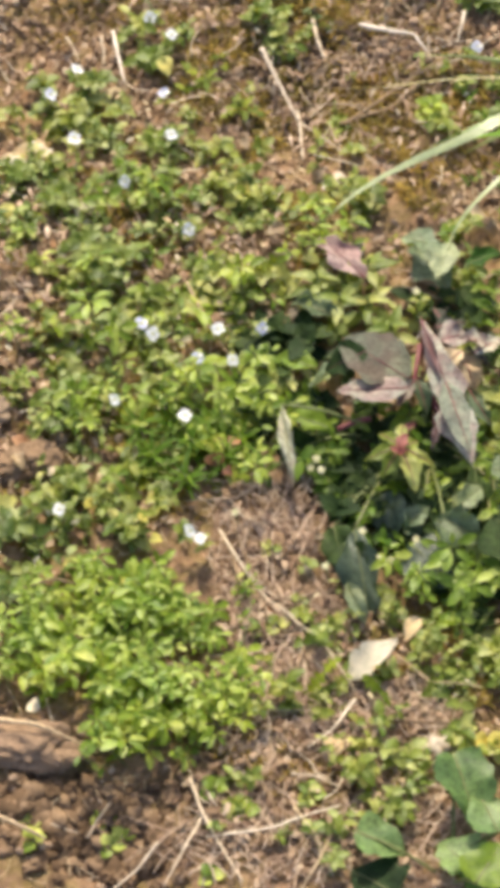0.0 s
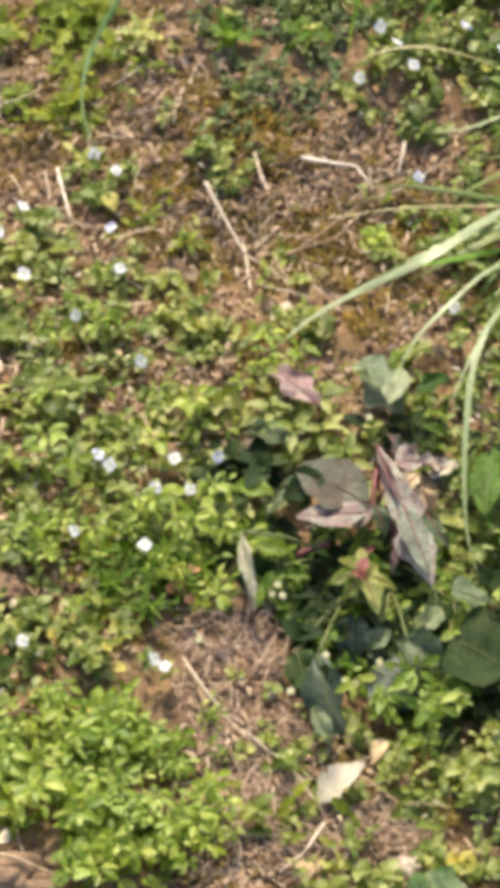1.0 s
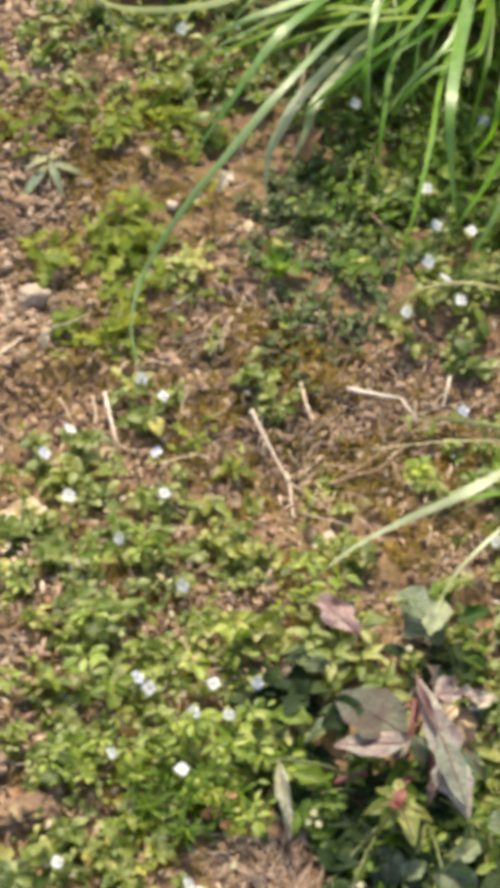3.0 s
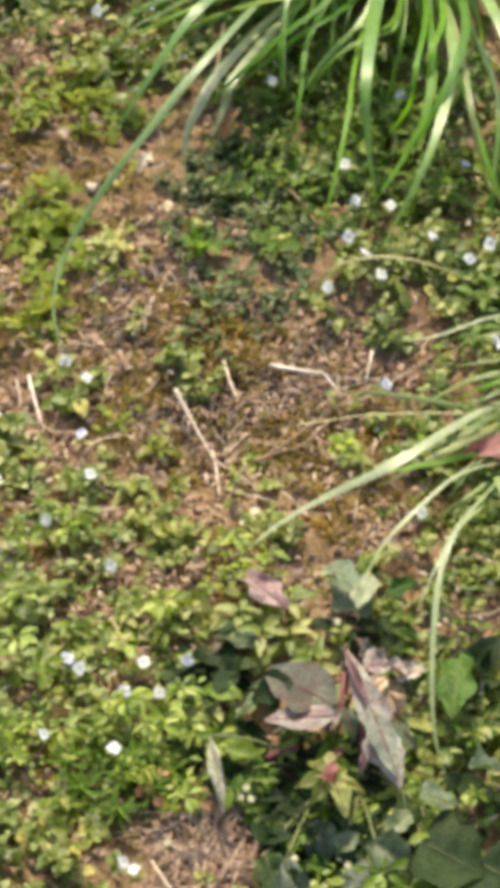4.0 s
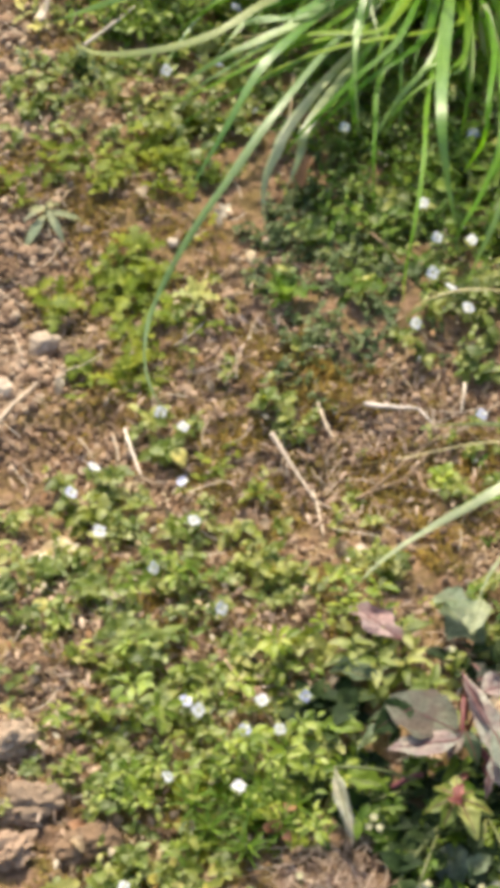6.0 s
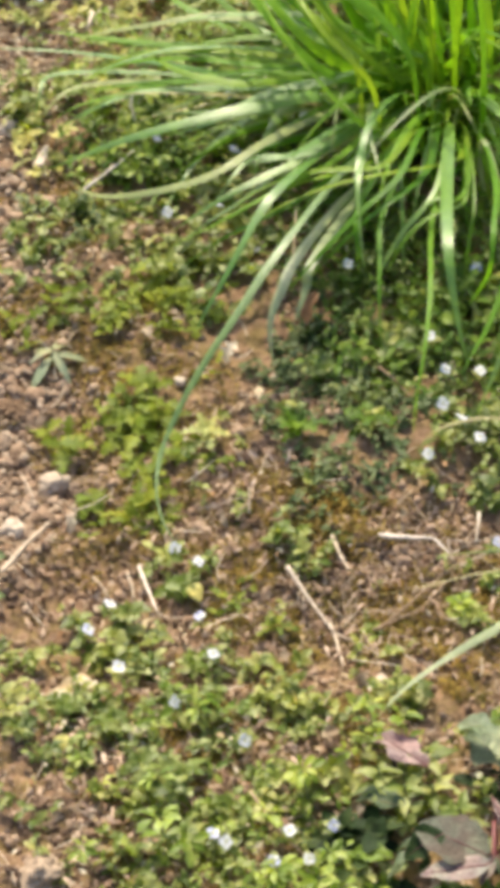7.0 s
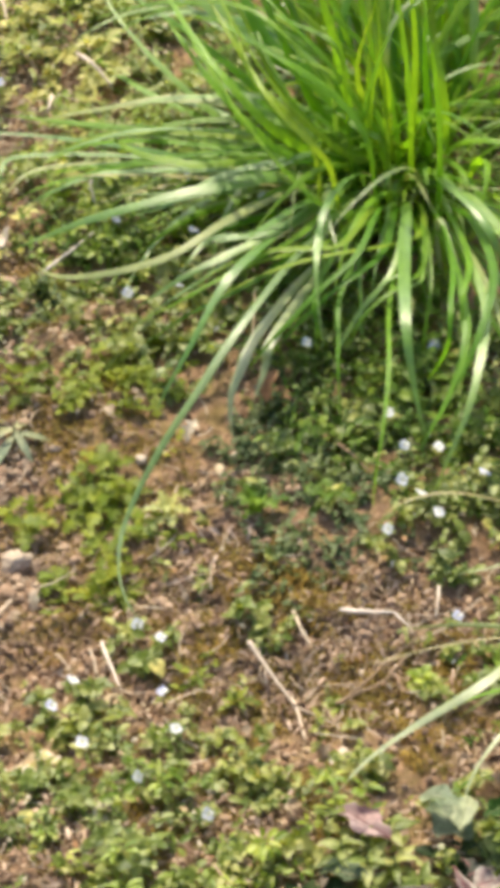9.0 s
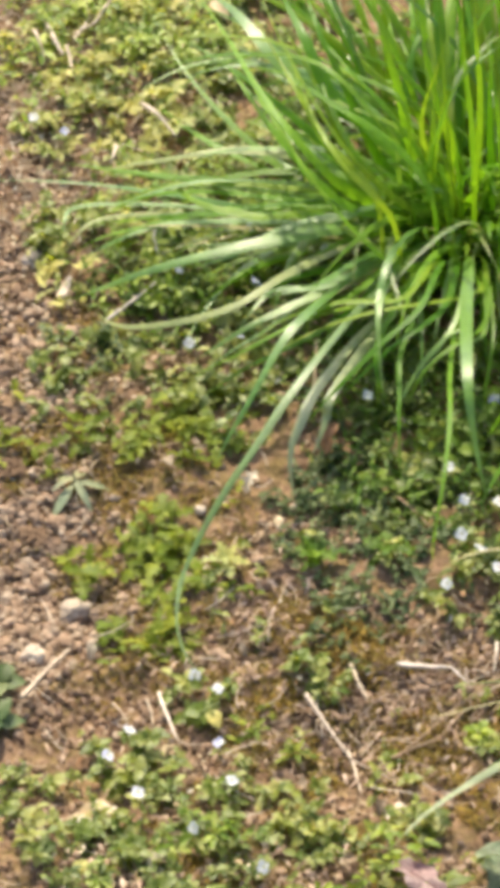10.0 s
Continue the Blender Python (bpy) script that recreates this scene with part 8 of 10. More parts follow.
rosette("broad_weed", 0.1424, -0.2346, 7, 0.0167, 0.0119, "ovate", BRIGHT, "green weed between broad leaves", tilt=25, rise=0.01, group="", stalk=0)

# ---- dry stalks ----
straw([(0.0241, 0.0724, 0.0100), (0.0366, 0.0488, 0.0100), (0.0510, 0.0198, 0.0080)], 0.0035, PALE_STRAW)
straw([(0.0497, 0.0239, 0.0060), (0.0643, 0.0114, 0.0050), (0.0796, -0.0033, 0.0040)], 0.0019, STRAW)
straw([(0.0496, 0.0331, 0.0060), (0.0527, 0.0134, 0.0060), (0.0556, -0.0107, 0.0040)], 0.0022, STRAW)
straw([(0.0550, 0.1020, 0.0040), (0.0591, 0.0848, 0.0060), (0.0641, 0.0718, 0.0040)], 0.0029, STRAW)
straw([(0.0852, 0.0939, 0.0060), (0.1035, 0.0880, 0.0080), (0.1200, 0.0838, 0.0060), (0.1290, 0.0723, 0.0040)], 0.0029, PALE_STRAW)
straw([(0.1299, 0.0831, 0.0080), (0.1296, 0.0784, 0.0040), (0.1311, 0.0675, 0.0040)], 0.0020, STRAW)
straw([(0.0768, 0.0237, 0.0040), (0.1083, 0.0330, 0.0040), (0.1253, 0.0507, 0.0040)], 0.0023, GREY_STRAW)
straw([(0.1357, 0.0601, 0.0040), (0.1565, 0.0713, 0.0080), (0.1774, 0.0843, 0.0120)], 0.0028, STRAW)
straw([(-0.0725, 0.0866, 0.0120), (-0.0670, 0.0650, 0.0110), (-0.0612, 0.0440, 0.0080)], 0.0031, PALE_STRAW)
straw([(-0.0617, 0.0473, 0.0060), (-0.0537, 0.0396, 0.0050), (-0.0450, 0.0363, 0.0040)], 0.0015, STRAW)
straw([(-0.1030, 0.0864, 0.0040), (-0.0986, 0.0785, 0.0040), (-0.0930, 0.0665, 0.0040)], 0.0020, STRAW)
straw([(-0.0800, 0.0845, 0.0040), (-0.0776, 0.0751, 0.0040), (-0.0764, 0.0630, 0.0040)], 0.0020, STRAW)
straw([(-0.0077, -0.1252, 0.0100), (0.0086, -0.1589, 0.0120), (0.0209, -0.1799, 0.0120)], 0.0019, GREY_STRAW)
straw([(-0.0864, -0.3508, 0.0140), (-0.0628, -0.3471, 0.0160), (-0.0402, -0.3501, 0.0160), (-0.0173, -0.3520, 0.0120)], 0.0020, GREY_STRAW)
straw([(0.0249, -0.2975, 0.0040), (0.0404, -0.3253, 0.0070), (0.0544, -0.3420, 0.0040), (0.0712, -0.3570, 0.0070)], 0.0017, STRAW)
straw([(0.0293, -0.3050, 0.0040), (0.0394, -0.3329, 0.0070), (0.0547, -0.3469, 0.0040)], 0.0017, GREY_STRAW)
straw([(0.0325, -0.2951, 0.0040), (0.0434, -0.3213, 0.0070), (0.0607, -0.3409, 0.0040)], 0.0017, GREY_STRAW)
straw([(0.0645, -0.3518, 0.0040), (0.0878, -0.3706, 0.0070), (0.1075, -0.3985, 0.0040)], 0.0017, STRAW)
straw([(0.1078, -0.4039, 0.0040), (0.0969, -0.4225, 0.0070), (0.0831, -0.4359, 0.0040)], 0.0020, STRAW)
straw([(0.0783, -0.3694, 0.0040), (0.0734, -0.3935, 0.0070), (0.0682, -0.4102, 0.0040)], 0.0017, GREY_STRAW)
straw([(0.0755, -0.4528, 0.0040), (0.0894, -0.4546, 0.0070), (0.1026, -0.4601, 0.0040)], 0.0019, STRAW)
straw([(0.0204, -0.4569, 0.0040), (0.0292, -0.4788, 0.0070), (0.0542, -0.5208, 0.0040)], 0.0021, STRAW)
straw([(0.0323, -0.4914, 0.0040), (0.0671, -0.4887, 0.0070), (0.1032, -0.4711, 0.0040)], 0.0019, STRAW)
straw([(0.0292, -0.4789, 0.0040), (0.0222, -0.4983, 0.0070), (0.0120, -0.5224, 0.0040)], 0.0019, STRAW)
straw([(0.0065, -0.4951, 0.0040), (-0.0044, -0.5098, 0.0070), (-0.0184, -0.5237, 0.0040)], 0.0019, STRAW)
straw([(0.0783, -0.4728, 0.0040), (0.0916, -0.4940, 0.0070), (0.0974, -0.5156, 0.0040)], 0.0017, GREY_STRAW)
straw([(0.1030, -0.4780, 0.0040), (0.0924, -0.5074, 0.0070), (0.0843, -0.5215, 0.0040)], 0.0017, GREY_STRAW)
straw([(0.0487, -0.4433, 0.0040), (0.0660, -0.4717, 0.0070), (0.0737, -0.4969, 0.0040)], 0.0017, GREY_STRAW)
straw([(0.1102, -0.4393, 0.0040), (0.1203, -0.4612, 0.0070), (0.1193, -0.4700, 0.0040)], 0.0017, GREY_STRAW)
straw([(0.1277, -0.4168, 0.0040), (0.1493, -0.4189, 0.0070), (0.1618, -0.4181, 0.0040)], 0.0014, GREY_STRAW)
straw([(0.1289, -0.3733, 0.0040), (0.1483, -0.3920, 0.0070), (0.1766, -0.3937, 0.0040)], 0.0014, GREY_STRAW)
straw([(-0.0880, -0.4343, 0.0120), (-0.0658, -0.4387, 0.0140), (-0.0472, -0.4414, 0.0100), (-0.0332, -0.4450, 0.0040)], 0.0031, GREY_STRAW, label="grey dry stalk lying on the soil")
straw([(-0.0820, -0.4890, 0.0100), (-0.0693, -0.4952, 0.0100), (-0.0541, -0.4987, 0.0060)], 0.0031, GREY_STRAW, label="grey dry stalk lying on the soil")
straw([(-0.1631, 0.0864, 0.0080), (-0.1479, 0.1090, 0.0100), (-0.1316, 0.1335, 0.0120)], 0.0043, STRAW, label="thick pale broken stalk on the soil")
straw([(-0.0777, 0.7291, 0.0220), (-0.0652, 0.7071, 0.0200), (-0.0511, 0.6852, 0.0180)], 0.0036, PALE_STRAW)
straw([(-0.1568, 0.8566, 0.0200), (-0.1514, 0.8318, 0.0180), (-0.1432, 0.8121, 0.0160)], 0.0033, PALE_STRAW)
straw([(-0.1692, 0.8695, 0.0100), (-0.1652, 0.8524, 0.0080), (-0.1602, 0.8302, 0.0060)], 0.0030, STRAW)
straw([(-0.1357, 0.8476, 0.0080), (-0.1214, 0.8721, 0.0100), (-0.1050, 0.8936, 0.0140)], 0.0033, STRAW)
straw([(-0.1914, 0.6893, 0.0100), (-0.1783, 0.6512, 0.0100), (-0.1600, 0.6261, 0.0080), (-0.1355, 0.6121, 0.0060)], 0.0033, GREY_STRAW)
straw([(-0.1069, 0.4642, 0.0120), (-0.0889, 0.4771, 0.0160), (-0.0691, 0.4962, 0.0200)], 0.0032, PALE_STRAW)
straw([(-0.1211, 0.4333, 0.0040), (-0.1128, 0.4529, 0.0040), (-0.1044, 0.4728, 0.0040)], 0.0020, STRAW)
straw([(-0.1430, 0.4996, 0.0040), (-0.1397, 0.5085, 0.0040), (-0.1356, 0.5150, 0.0080)], 0.0046, STRAW)
straw([(0.0963, 0.2471, 0.0120), (0.1072, 0.2267, 0.0100), (0.1150, 0.2106, 0.0060)], 0.0025, GREY_STRAW)
straw([(0.0462, 0.3718, 0.0500), (0.0429, 0.3416, 0.0450), (0.0354, 0.3288, 0.0300)], 0.0022, GREY_STRAW)
straw([(0.2262, -0.1207, 0.0040), (0.2365, -0.1119, 0.0100), (0.2538, -0.1087, 0.0120)], 0.0025, GREY_STRAW)
straw([(0.2138, -0.0653, 0.0100), (0.2376, -0.0800, 0.0120), (0.2551, -0.0846, 0.0100)], 0.0022, GREY_STRAW)
straw([(0.2167, -0.1539, 0.0100), (0.2164, -0.1674, 0.0080), (0.2157, -0.1877, 0.0040)], 0.0029, STRAW)
straw([(0.2288, -0.2235, 0.0080), (0.2312, -0.2385, 0.0120), (0.2409, -0.2444, 0.0120), (0.2483, -0.2352, 0.0080)], 0.0031, STRAW)
straw([(0.1518, 0.1045, 0.0060), (0.1505, 0.0942, 0.0050), (0.1479, 0.0833, 0.0040)], 0.0026, STRAW)
straw([(0.0800, 0.0232, 0.0040), (0.1031, 0.0391, 0.0040), (0.1510, 0.0724, 0.0100)], 0.0027, GREY_STRAW)
straw([(-0.1562, 0.8549, 0.0200), (-0.1498, 0.8300, 0.0180), (-0.1432, 0.8102, 0.0140)], 0.0045, PALE_STRAW)
straw([(-0.1685, 0.8592, 0.0150), (-0.1634, 0.8373, 0.0150), (-0.1587, 0.8207, 0.0100)], 0.0032, STRAW)
straw([(-0.1030, 0.8702, 0.0300), (-0.1179, 0.8487, 0.0250), (-0.1346, 0.8310, 0.0200)], 0.0032, STRAW)
straw([(-0.1393, 0.4891, 0.0120), (-0.1367, 0.4982, 0.0140), (-0.1333, 0.5080, 0.0160)], 0.0047, PALE_STRAW)
straw([(-0.1405, 0.8228, 0.0150), (-0.1378, 0.8128, 0.0120), (-0.1359, 0.7963, 0.0100)], 0.0037, STRAW)
straw([(-0.0987, 0.6676, 0.0300), (-0.1012, 0.6517, 0.0250), (-0.1024, 0.6473, 0.0200)], 0.0031, PALE_STRAW)
straw([(-0.0681, 0.5357, 0.0400), (-0.0697, 0.5281, 0.0350), (-0.0674, 0.5190, 0.0300)], 0.0033, PALE_STRAW)
straw([(-0.1772, 0.5917, 0.0040), (-0.1684, 0.5995, 0.0060), (-0.1600, 0.6128, 0.0040)], 0.0027, GREY_STRAW)
straw([(-0.1251, 0.7554, 0.0120), (-0.1158, 0.7344, 0.0120), (-0.1103, 0.7208, 0.0100)], 0.0028, GREY_STRAW)
# ---- dead leaves, stones and clods ----
fallen((0.1289, -0.3713, 0.0200), (0.1008, -0.3936, 0.0140), 0.0178, "notched", PALE_DEAD, 0, 0.35, 0.5, "torn bleached cream dead leaf on the soil")
fallen((0.1403, -0.3516, 0.0120), (0.1331, -0.3657, 0.0100), 0.0096, "ovate", DEAD, 0, 0.4, 0.6, "dry cream-coloured dead leaf on the soil")
fallen((-0.0630, 0.0431, 0.0080), (-0.0795, 0.0251, 0.0060), 0.0109, "ovate", DEAD, 0, 0.4, 0.6, "dry cream-coloured dead leaf on the soil")
fallen((-0.1076, -0.0107, 0.0100), (-0.1239, -0.0376, 0.0080), 0.0158, "ovate", DEAD, 0, 0.4, 0.6, "dry cream-coloured dead leaf on the soil")
fallen((-0.1245, -0.0324, 0.0080), (-0.1259, -0.0513, 0.0060), 0.0107, "ovate", DEAD, 0, 0.4, 0.6, "dry cream-coloured dead leaf on the soil")
fallen((0.0959, -0.0885, 0.0120), (0.0785, -0.1127, 0.0080), 0.0150, "ovate", DOCK_DUSK, 0, 0.5, 0.8, "withered purplish leaf among the weeds")
fallen((-0.1000, -0.2445, 0.0120), (-0.0866, -0.2482, 0.0100), 0.0080, "ovate", RUST, 0, 0.4, 0.6, "small rusty red dead leaf")
fallen((-0.0862, -0.2528, 0.0080), (-0.1057, -0.2844, 0.0060), 0.0132, "ovate", BROWN_DEAD, 0, 0.4, 0.6, "brown curled dead leaf")
fallen((0.0858, -0.4710, 0.0080), (0.0939, -0.4797, 0.0060), 0.0080, "ovate", RUST, 0, 0.4, 0.6, "small rusty dead leaf")
fallen((0.1002, -0.4281, 0.0080), (0.0933, -0.4416, 0.0060), 0.0125, "ovate", DEAD, 0, 0.4, 0.6, "dry cream-coloured dead leaf on the soil")
fallen((0.0576, 0.3131, 0.0300), (0.0439, 0.2929, 0.0260), 0.0170, "angular", RUST, 12, 0.7, 1.0, "small rusty brown dead leaf")
fallen((-0.0006, 0.2849, 0.0140), (-0.0123, 0.2717, 0.0100), 0.0151, "lobed", PALE_DEAD, 0, 0.5, 0.9, "dry cream-coloured dead leaf on the soil")
fallen((0.0124, 0.2437, 0.0080), (0.0140, 0.2319, 0.0060), 0.0070, "ovate", DEAD, 0, 0.4, 0.6, "dry cream-coloured dead leaf on the soil")
fallen((-0.1199, -0.0229, 0.0100), (-0.1302, -0.0458, 0.0080), 0.0145, "ovate", DEAD, 0, 0.4, 0.6, "dry cream-coloured dead leaf on the soil")
fallen((-0.0180, 0.8682, 0.0300), (-0.0043, 0.8497, 0.0300), 0.0147, "ovate", DEAD, 0, 0.4, 0.6, "white dry leaf caught in the grass")
fallen((-0.0701, -0.0628, 0.0100), (-0.0773, -0.0811, 0.0080), 0.0143, "ovate", DEAD, 0, 0.4, 0.6, "dry cream-coloured dead leaf on the soil")
fallen((-0.0380, 0.0616, 0.0160), (-0.0332, 0.0480, 0.0150), 0.0110, "ovate", YELLOW_LEAF, 0, 0.3, 0.4, "yellowed leaf among the weeds")
fallen((0.1731, -0.4259, 0.0160), (0.1818, -0.4293, 0.0150), 0.0106, "ovate", YELLOW_LEAF, 0, 0.3, 0.4, "yellowed leaf among the weeds")
fallen((0.1823, -0.4235, 0.0160), (0.1893, -0.4323, 0.0150), 0.0094, "ovate", YELLOW_LEAF, 0, 0.3, 0.4, "yellowed leaf among the weeds")
fallen((-0.0609, -0.3285, 0.0160), (-0.0526, -0.3345, 0.0150), 0.0077, "ovate", RUST, 0, 0.3, 0.4, "small orange dead leaf among the weeds")
fallen((-0.0070, -0.3115, 0.0160), (-0.0131, -0.3150, 0.0150), 0.0078, "ovate", YELLOW_LEAF, 0, 0.3, 0.4, "yellowed leaf among the weeds")
fallen((-0.0270, -0.3386, 0.0160), (-0.0220, -0.3414, 0.0150), 0.0058, "ovate", YELLOW_LEAF, 0, 0.3, 0.4, "yellowed leaf among the weeds")
fallen((0.1863, 0.1547, 0.0160), (0.1946, 0.1508, 0.0150), 0.0091, "ovate", YELLOW_LEAF, 0, 0.3, 0.4, "yellowed leaf among the weeds")
fallen((0.2017, 0.1658, 0.0160), (0.2102, 0.1710, 0.0150), 0.0084, "ovate", YELLOW_LEAF, 0, 0.3, 0.4, "yellowed leaf among the weeds")
fallen((-0.0087, 0.5421, 0.0160), (-0.0024, 0.5344, 0.0150), 0.0088, "ovate", YELLOW_LEAF, 0, 0.3, 0.4, "yellowed leaf among the weeds")
fallen((-0.1193, -0.0718, 0.0160), (-0.1233, -0.0830, 0.0150), 0.0105, "ovate", YELLOW_LEAF, 0, 0.3, 0.4, "yellowed leaf among the weeds")
fallen((0.0169, -0.0405, 0.0160), (0.0245, -0.0483, 0.0150), 0.0092, "ovate", YELLOW_LEAF, 0, 0.3, 0.4, "yellowed leaf among the weeds")
fallen((0.0169, -0.2441, 0.0200), (0.0243, -0.2478, 0.0180), 0.0090, "ovate", RUST, 0, 0.4, 0.6, "small rusty red leaf among fine green weeds")
fallen((0.0232, -0.2536, 0.0200), (0.0191, -0.2604, 0.0180), 0.0080, "ovate", RUST, 0, 0.4, 0.6, "small rusty red leaf among fine green weeds")
fallen((0.0278, -0.2461, 0.0200), (0.0312, -0.2381, 0.0180), 0.0080, "ovate", RUST, 0, 0.4, 0.6, "small rusty red leaf among fine green weeds")
fallen((0.0136, -0.2562, 0.0200), (0.0196, -0.2584, 0.0180), 0.0070, "ovate", RUST, 0, 0.4, 0.6, "small rusty red leaf among fine green weeds")
fallen((0.0250, -0.2653, 0.0200), (0.0304, -0.2683, 0.0180), 0.0070, "ovate", RUST, 0, 0.4, 0.6, "small rusty red leaf among fine green weeds")
fallen((-0.0520, -0.2921, 0.0200), (-0.0467, -0.2950, 0.0180), 0.0080, "ovate", YELLOW_LEAF, 0, 0.4, 0.6, "yellowing orange leaf in the weed mat")
fallen((-0.0337, -0.2986, 0.0200), (-0.0371, -0.3036, 0.0180), 0.0070, "ovate", YELLOW_LEAF, 0, 0.4, 0.6, "yellowing orange leaf in the weed mat")
fallen((-0.0583, -0.3320, 0.0200), (-0.0542, -0.3357, 0.0180), 0.0090, "ovate", YELLOW_LEAF, 0, 0.4, 0.6, "yellowing orange leaf in the weed mat")
fallen((-0.0202, -0.3053, 0.0200), (-0.0155, -0.3006, 0.0180), 0.0070, "ovate", YELLOW_LEAF, 0, 0.4, 0.6, "yellowing orange leaf in the weed mat")
fallen((-0.0401, -0.2815, 0.0200), (-0.0355, -0.2837, 0.0180), 0.0060, "ovate", YELLOW_LEAF, 0, 0.4, 0.6, "yellowing orange leaf in the weed mat")
fallen((-0.1029, -0.0179, 0.0120), (-0.1143, -0.0279, 0.0100), 0.0160, "ovate", PALE_DEAD, 0, 0.4, 0.6, "bleached dead leaf on the soil")
fallen((-0.1195, -0.0277, 0.0120), (-0.1239, -0.0446, 0.0100), 0.0140, "ovate", PALE_DEAD, 0, 0.4, 0.6, "bleached dead leaf on the soil")
fallen((-0.0708, -0.4205, 0.0120), (-0.0644, -0.4238, 0.0100), 0.0100, "ovate", PALE_DEAD, 0, 0.4, 0.6, "bleached dead leaf on the soil")
fallen((-0.0657, -0.0770, 0.0139), (-0.0759, -0.0697, 0.0124), 0.0097, "notched", DULL_DEAD, 4, 0.71, 1.19, "dull brown crumpled dead leaf among the weeds")
fallen((0.0381, -0.1143, 0.0100), (0.0397, -0.0997, 0.0064), 0.0085, "angular", DULL_DEAD, 0, 0.60, 0.98, "dull brown crumpled dead leaf among the weeds")
fallen((0.0328, -0.1009, 0.0081), (0.0233, -0.0964, 0.0077), 0.0059, "angular", DULL_DEAD, -10, 0.82, 0.70, "dull brown crumpled dead leaf among the weeds")
fallen((0.0207, -0.0055, 0.0090), (0.0114, 0.0011, 0.0060), 0.0087, "ovate", DULL_DEAD, 8, 0.88, 0.72, "dull brown crumpled dead leaf among the weeds")
fallen((0.0390, -0.0741, 0.0105), (0.0455, -0.0840, 0.0076), 0.0085, "notched", DULL_DEAD, -8, 0.88, 1.08, "dull brown crumpled dead leaf among the weeds")
fallen((-0.0097, -0.0603, 0.0151), (-0.0010, -0.0582, 0.0084), 0.0054, "ovate", DULL_DEAD, 13, 0.61, 0.83, "dull brown crumpled dead leaf among the weeds")
fallen((0.0777, -0.1045, 0.0127), (0.0827, -0.0930, 0.0108), 0.0093, "ovate", DULL_DEAD, -5, 0.83, 0.94, "dull brown crumpled dead leaf among the weeds")
fallen((-0.0829, -0.1077, 0.0118), (-0.0865, -0.1177, 0.0116), 0.0060, "ovate", DULL_DEAD, 13, 0.64, 0.88, "dull brown crumpled dead leaf among the weeds")
fallen((-0.0929, -0.1973, 0.0114), (-0.1047, -0.1949, 0.0090), 0.0085, "angular", DULL_DEAD, -13, 0.57, 1.27, "dull brown crumpled dead leaf among the weeds")
fallen((-0.0958, -0.2575, 0.0140), (-0.0904, -0.2676, 0.0134), 0.0096, "angular", DULL_DEAD, 0, 0.86, 0.78, "dull brown crumpled dead leaf among the weeds")
fallen((-0.0662, -0.2115, 0.0127), (-0.0744, -0.2138, 0.0122), 0.0051, "angular", DULL_DEAD, -13, 0.88, 0.66, "dull brown crumpled dead leaf among the weeds")
fallen((0.0607, -0.1419, 0.0129), (0.0560, -0.1492, 0.0133), 0.0055, "notched", DULL_DEAD, 1, 0.62, 0.82, "dull brown crumpled dead leaf among the weeds")
fallen((0.0749, -0.3212, 0.0086), (0.0796, -0.3280, 0.0072), 0.0064, "angular", DULL_DEAD, -10, 0.52, 1.29, "dull brown crumpled dead leaf among the weeds")
fallen((0.0848, -0.3019, 0.0112), (0.0766, -0.3010, 0.0079), 0.0054, "angular", DULL_DEAD, -1, 0.67, 0.64, "dull brown crumpled dead leaf among the weeds")
fallen((0.0403, -0.0799, 0.0083), (0.0505, -0.0748, 0.0099), 0.0084, "ovate", DULL_DEAD, 14, 0.73, 0.69, "dull brown crumpled dead leaf among the weeds")
fallen((-0.0033, -0.0980, 0.0113), (0.0058, -0.0906, 0.0074), 0.0070, "ovate", DULL_DEAD, 10, 0.62, 0.92, "dull brown crumpled dead leaf among the weeds")
fallen((0.0269, -0.1116, 0.0148), (0.0393, -0.1118, 0.0138), 0.0076, "angular", DULL_DEAD, 5, 0.63, 0.79, "dull brown crumpled dead leaf among the weeds")
fallen((0.0609, 0.0326, 0.0152), (0.0502, 0.0306, 0.0069), 0.0077, "notched", DULL_DEAD, 13, 0.75, 0.95, "dull brown crumpled dead leaf among the weeds")
fallen((0.0694, -0.0251, 0.0087), (0.0632, -0.0361, 0.0082), 0.0084, "notched", DULL_DEAD, -4, 0.81, 1.14, "dull brown crumpled dead leaf among the weeds")
fallen((0.0049, 0.0153, 0.0133), (0.0014, 0.0234, 0.0121), 0.0056, "notched", DULL_DEAD, 5, 0.83, 0.79, "dull brown crumpled dead leaf among the weeds")
fallen((0.1568, -0.0609, 0.0137), (0.1723, -0.0588, 0.0137), 0.0091, "ovate", DULL_DEAD, 2, 0.50, 0.98, "dull brown crumpled dead leaf among the weeds")
fallen((0.1743, -0.0656, 0.0134), (0.1741, -0.0765, 0.0097), 0.0084, "notched", DULL_DEAD, 5, 0.64, 0.79, "dull brown crumpled dead leaf among the weeds")
fallen((0.2415, -0.1655, 0.0155), (0.2334, -0.1755, 0.0093), 0.0100, "ovate", DULL_DEAD, 11, 0.78, 1.28, "dull brown crumpled dead leaf among the weeds")
fallen((0.2231, -0.2426, 0.0121), (0.2327, -0.2400, 0.0102), 0.0054, "angular", DULL_DEAD, 13, 0.69, 1.08, "dull brown crumpled dead leaf among the weeds")
fallen((0.0908, 0.0521, 0.0138), (0.0889, 0.0602, 0.0074), 0.0066, "notched", DULL_DEAD, 0, 0.87, 0.81, "dull brown crumpled dead leaf among the weeds")
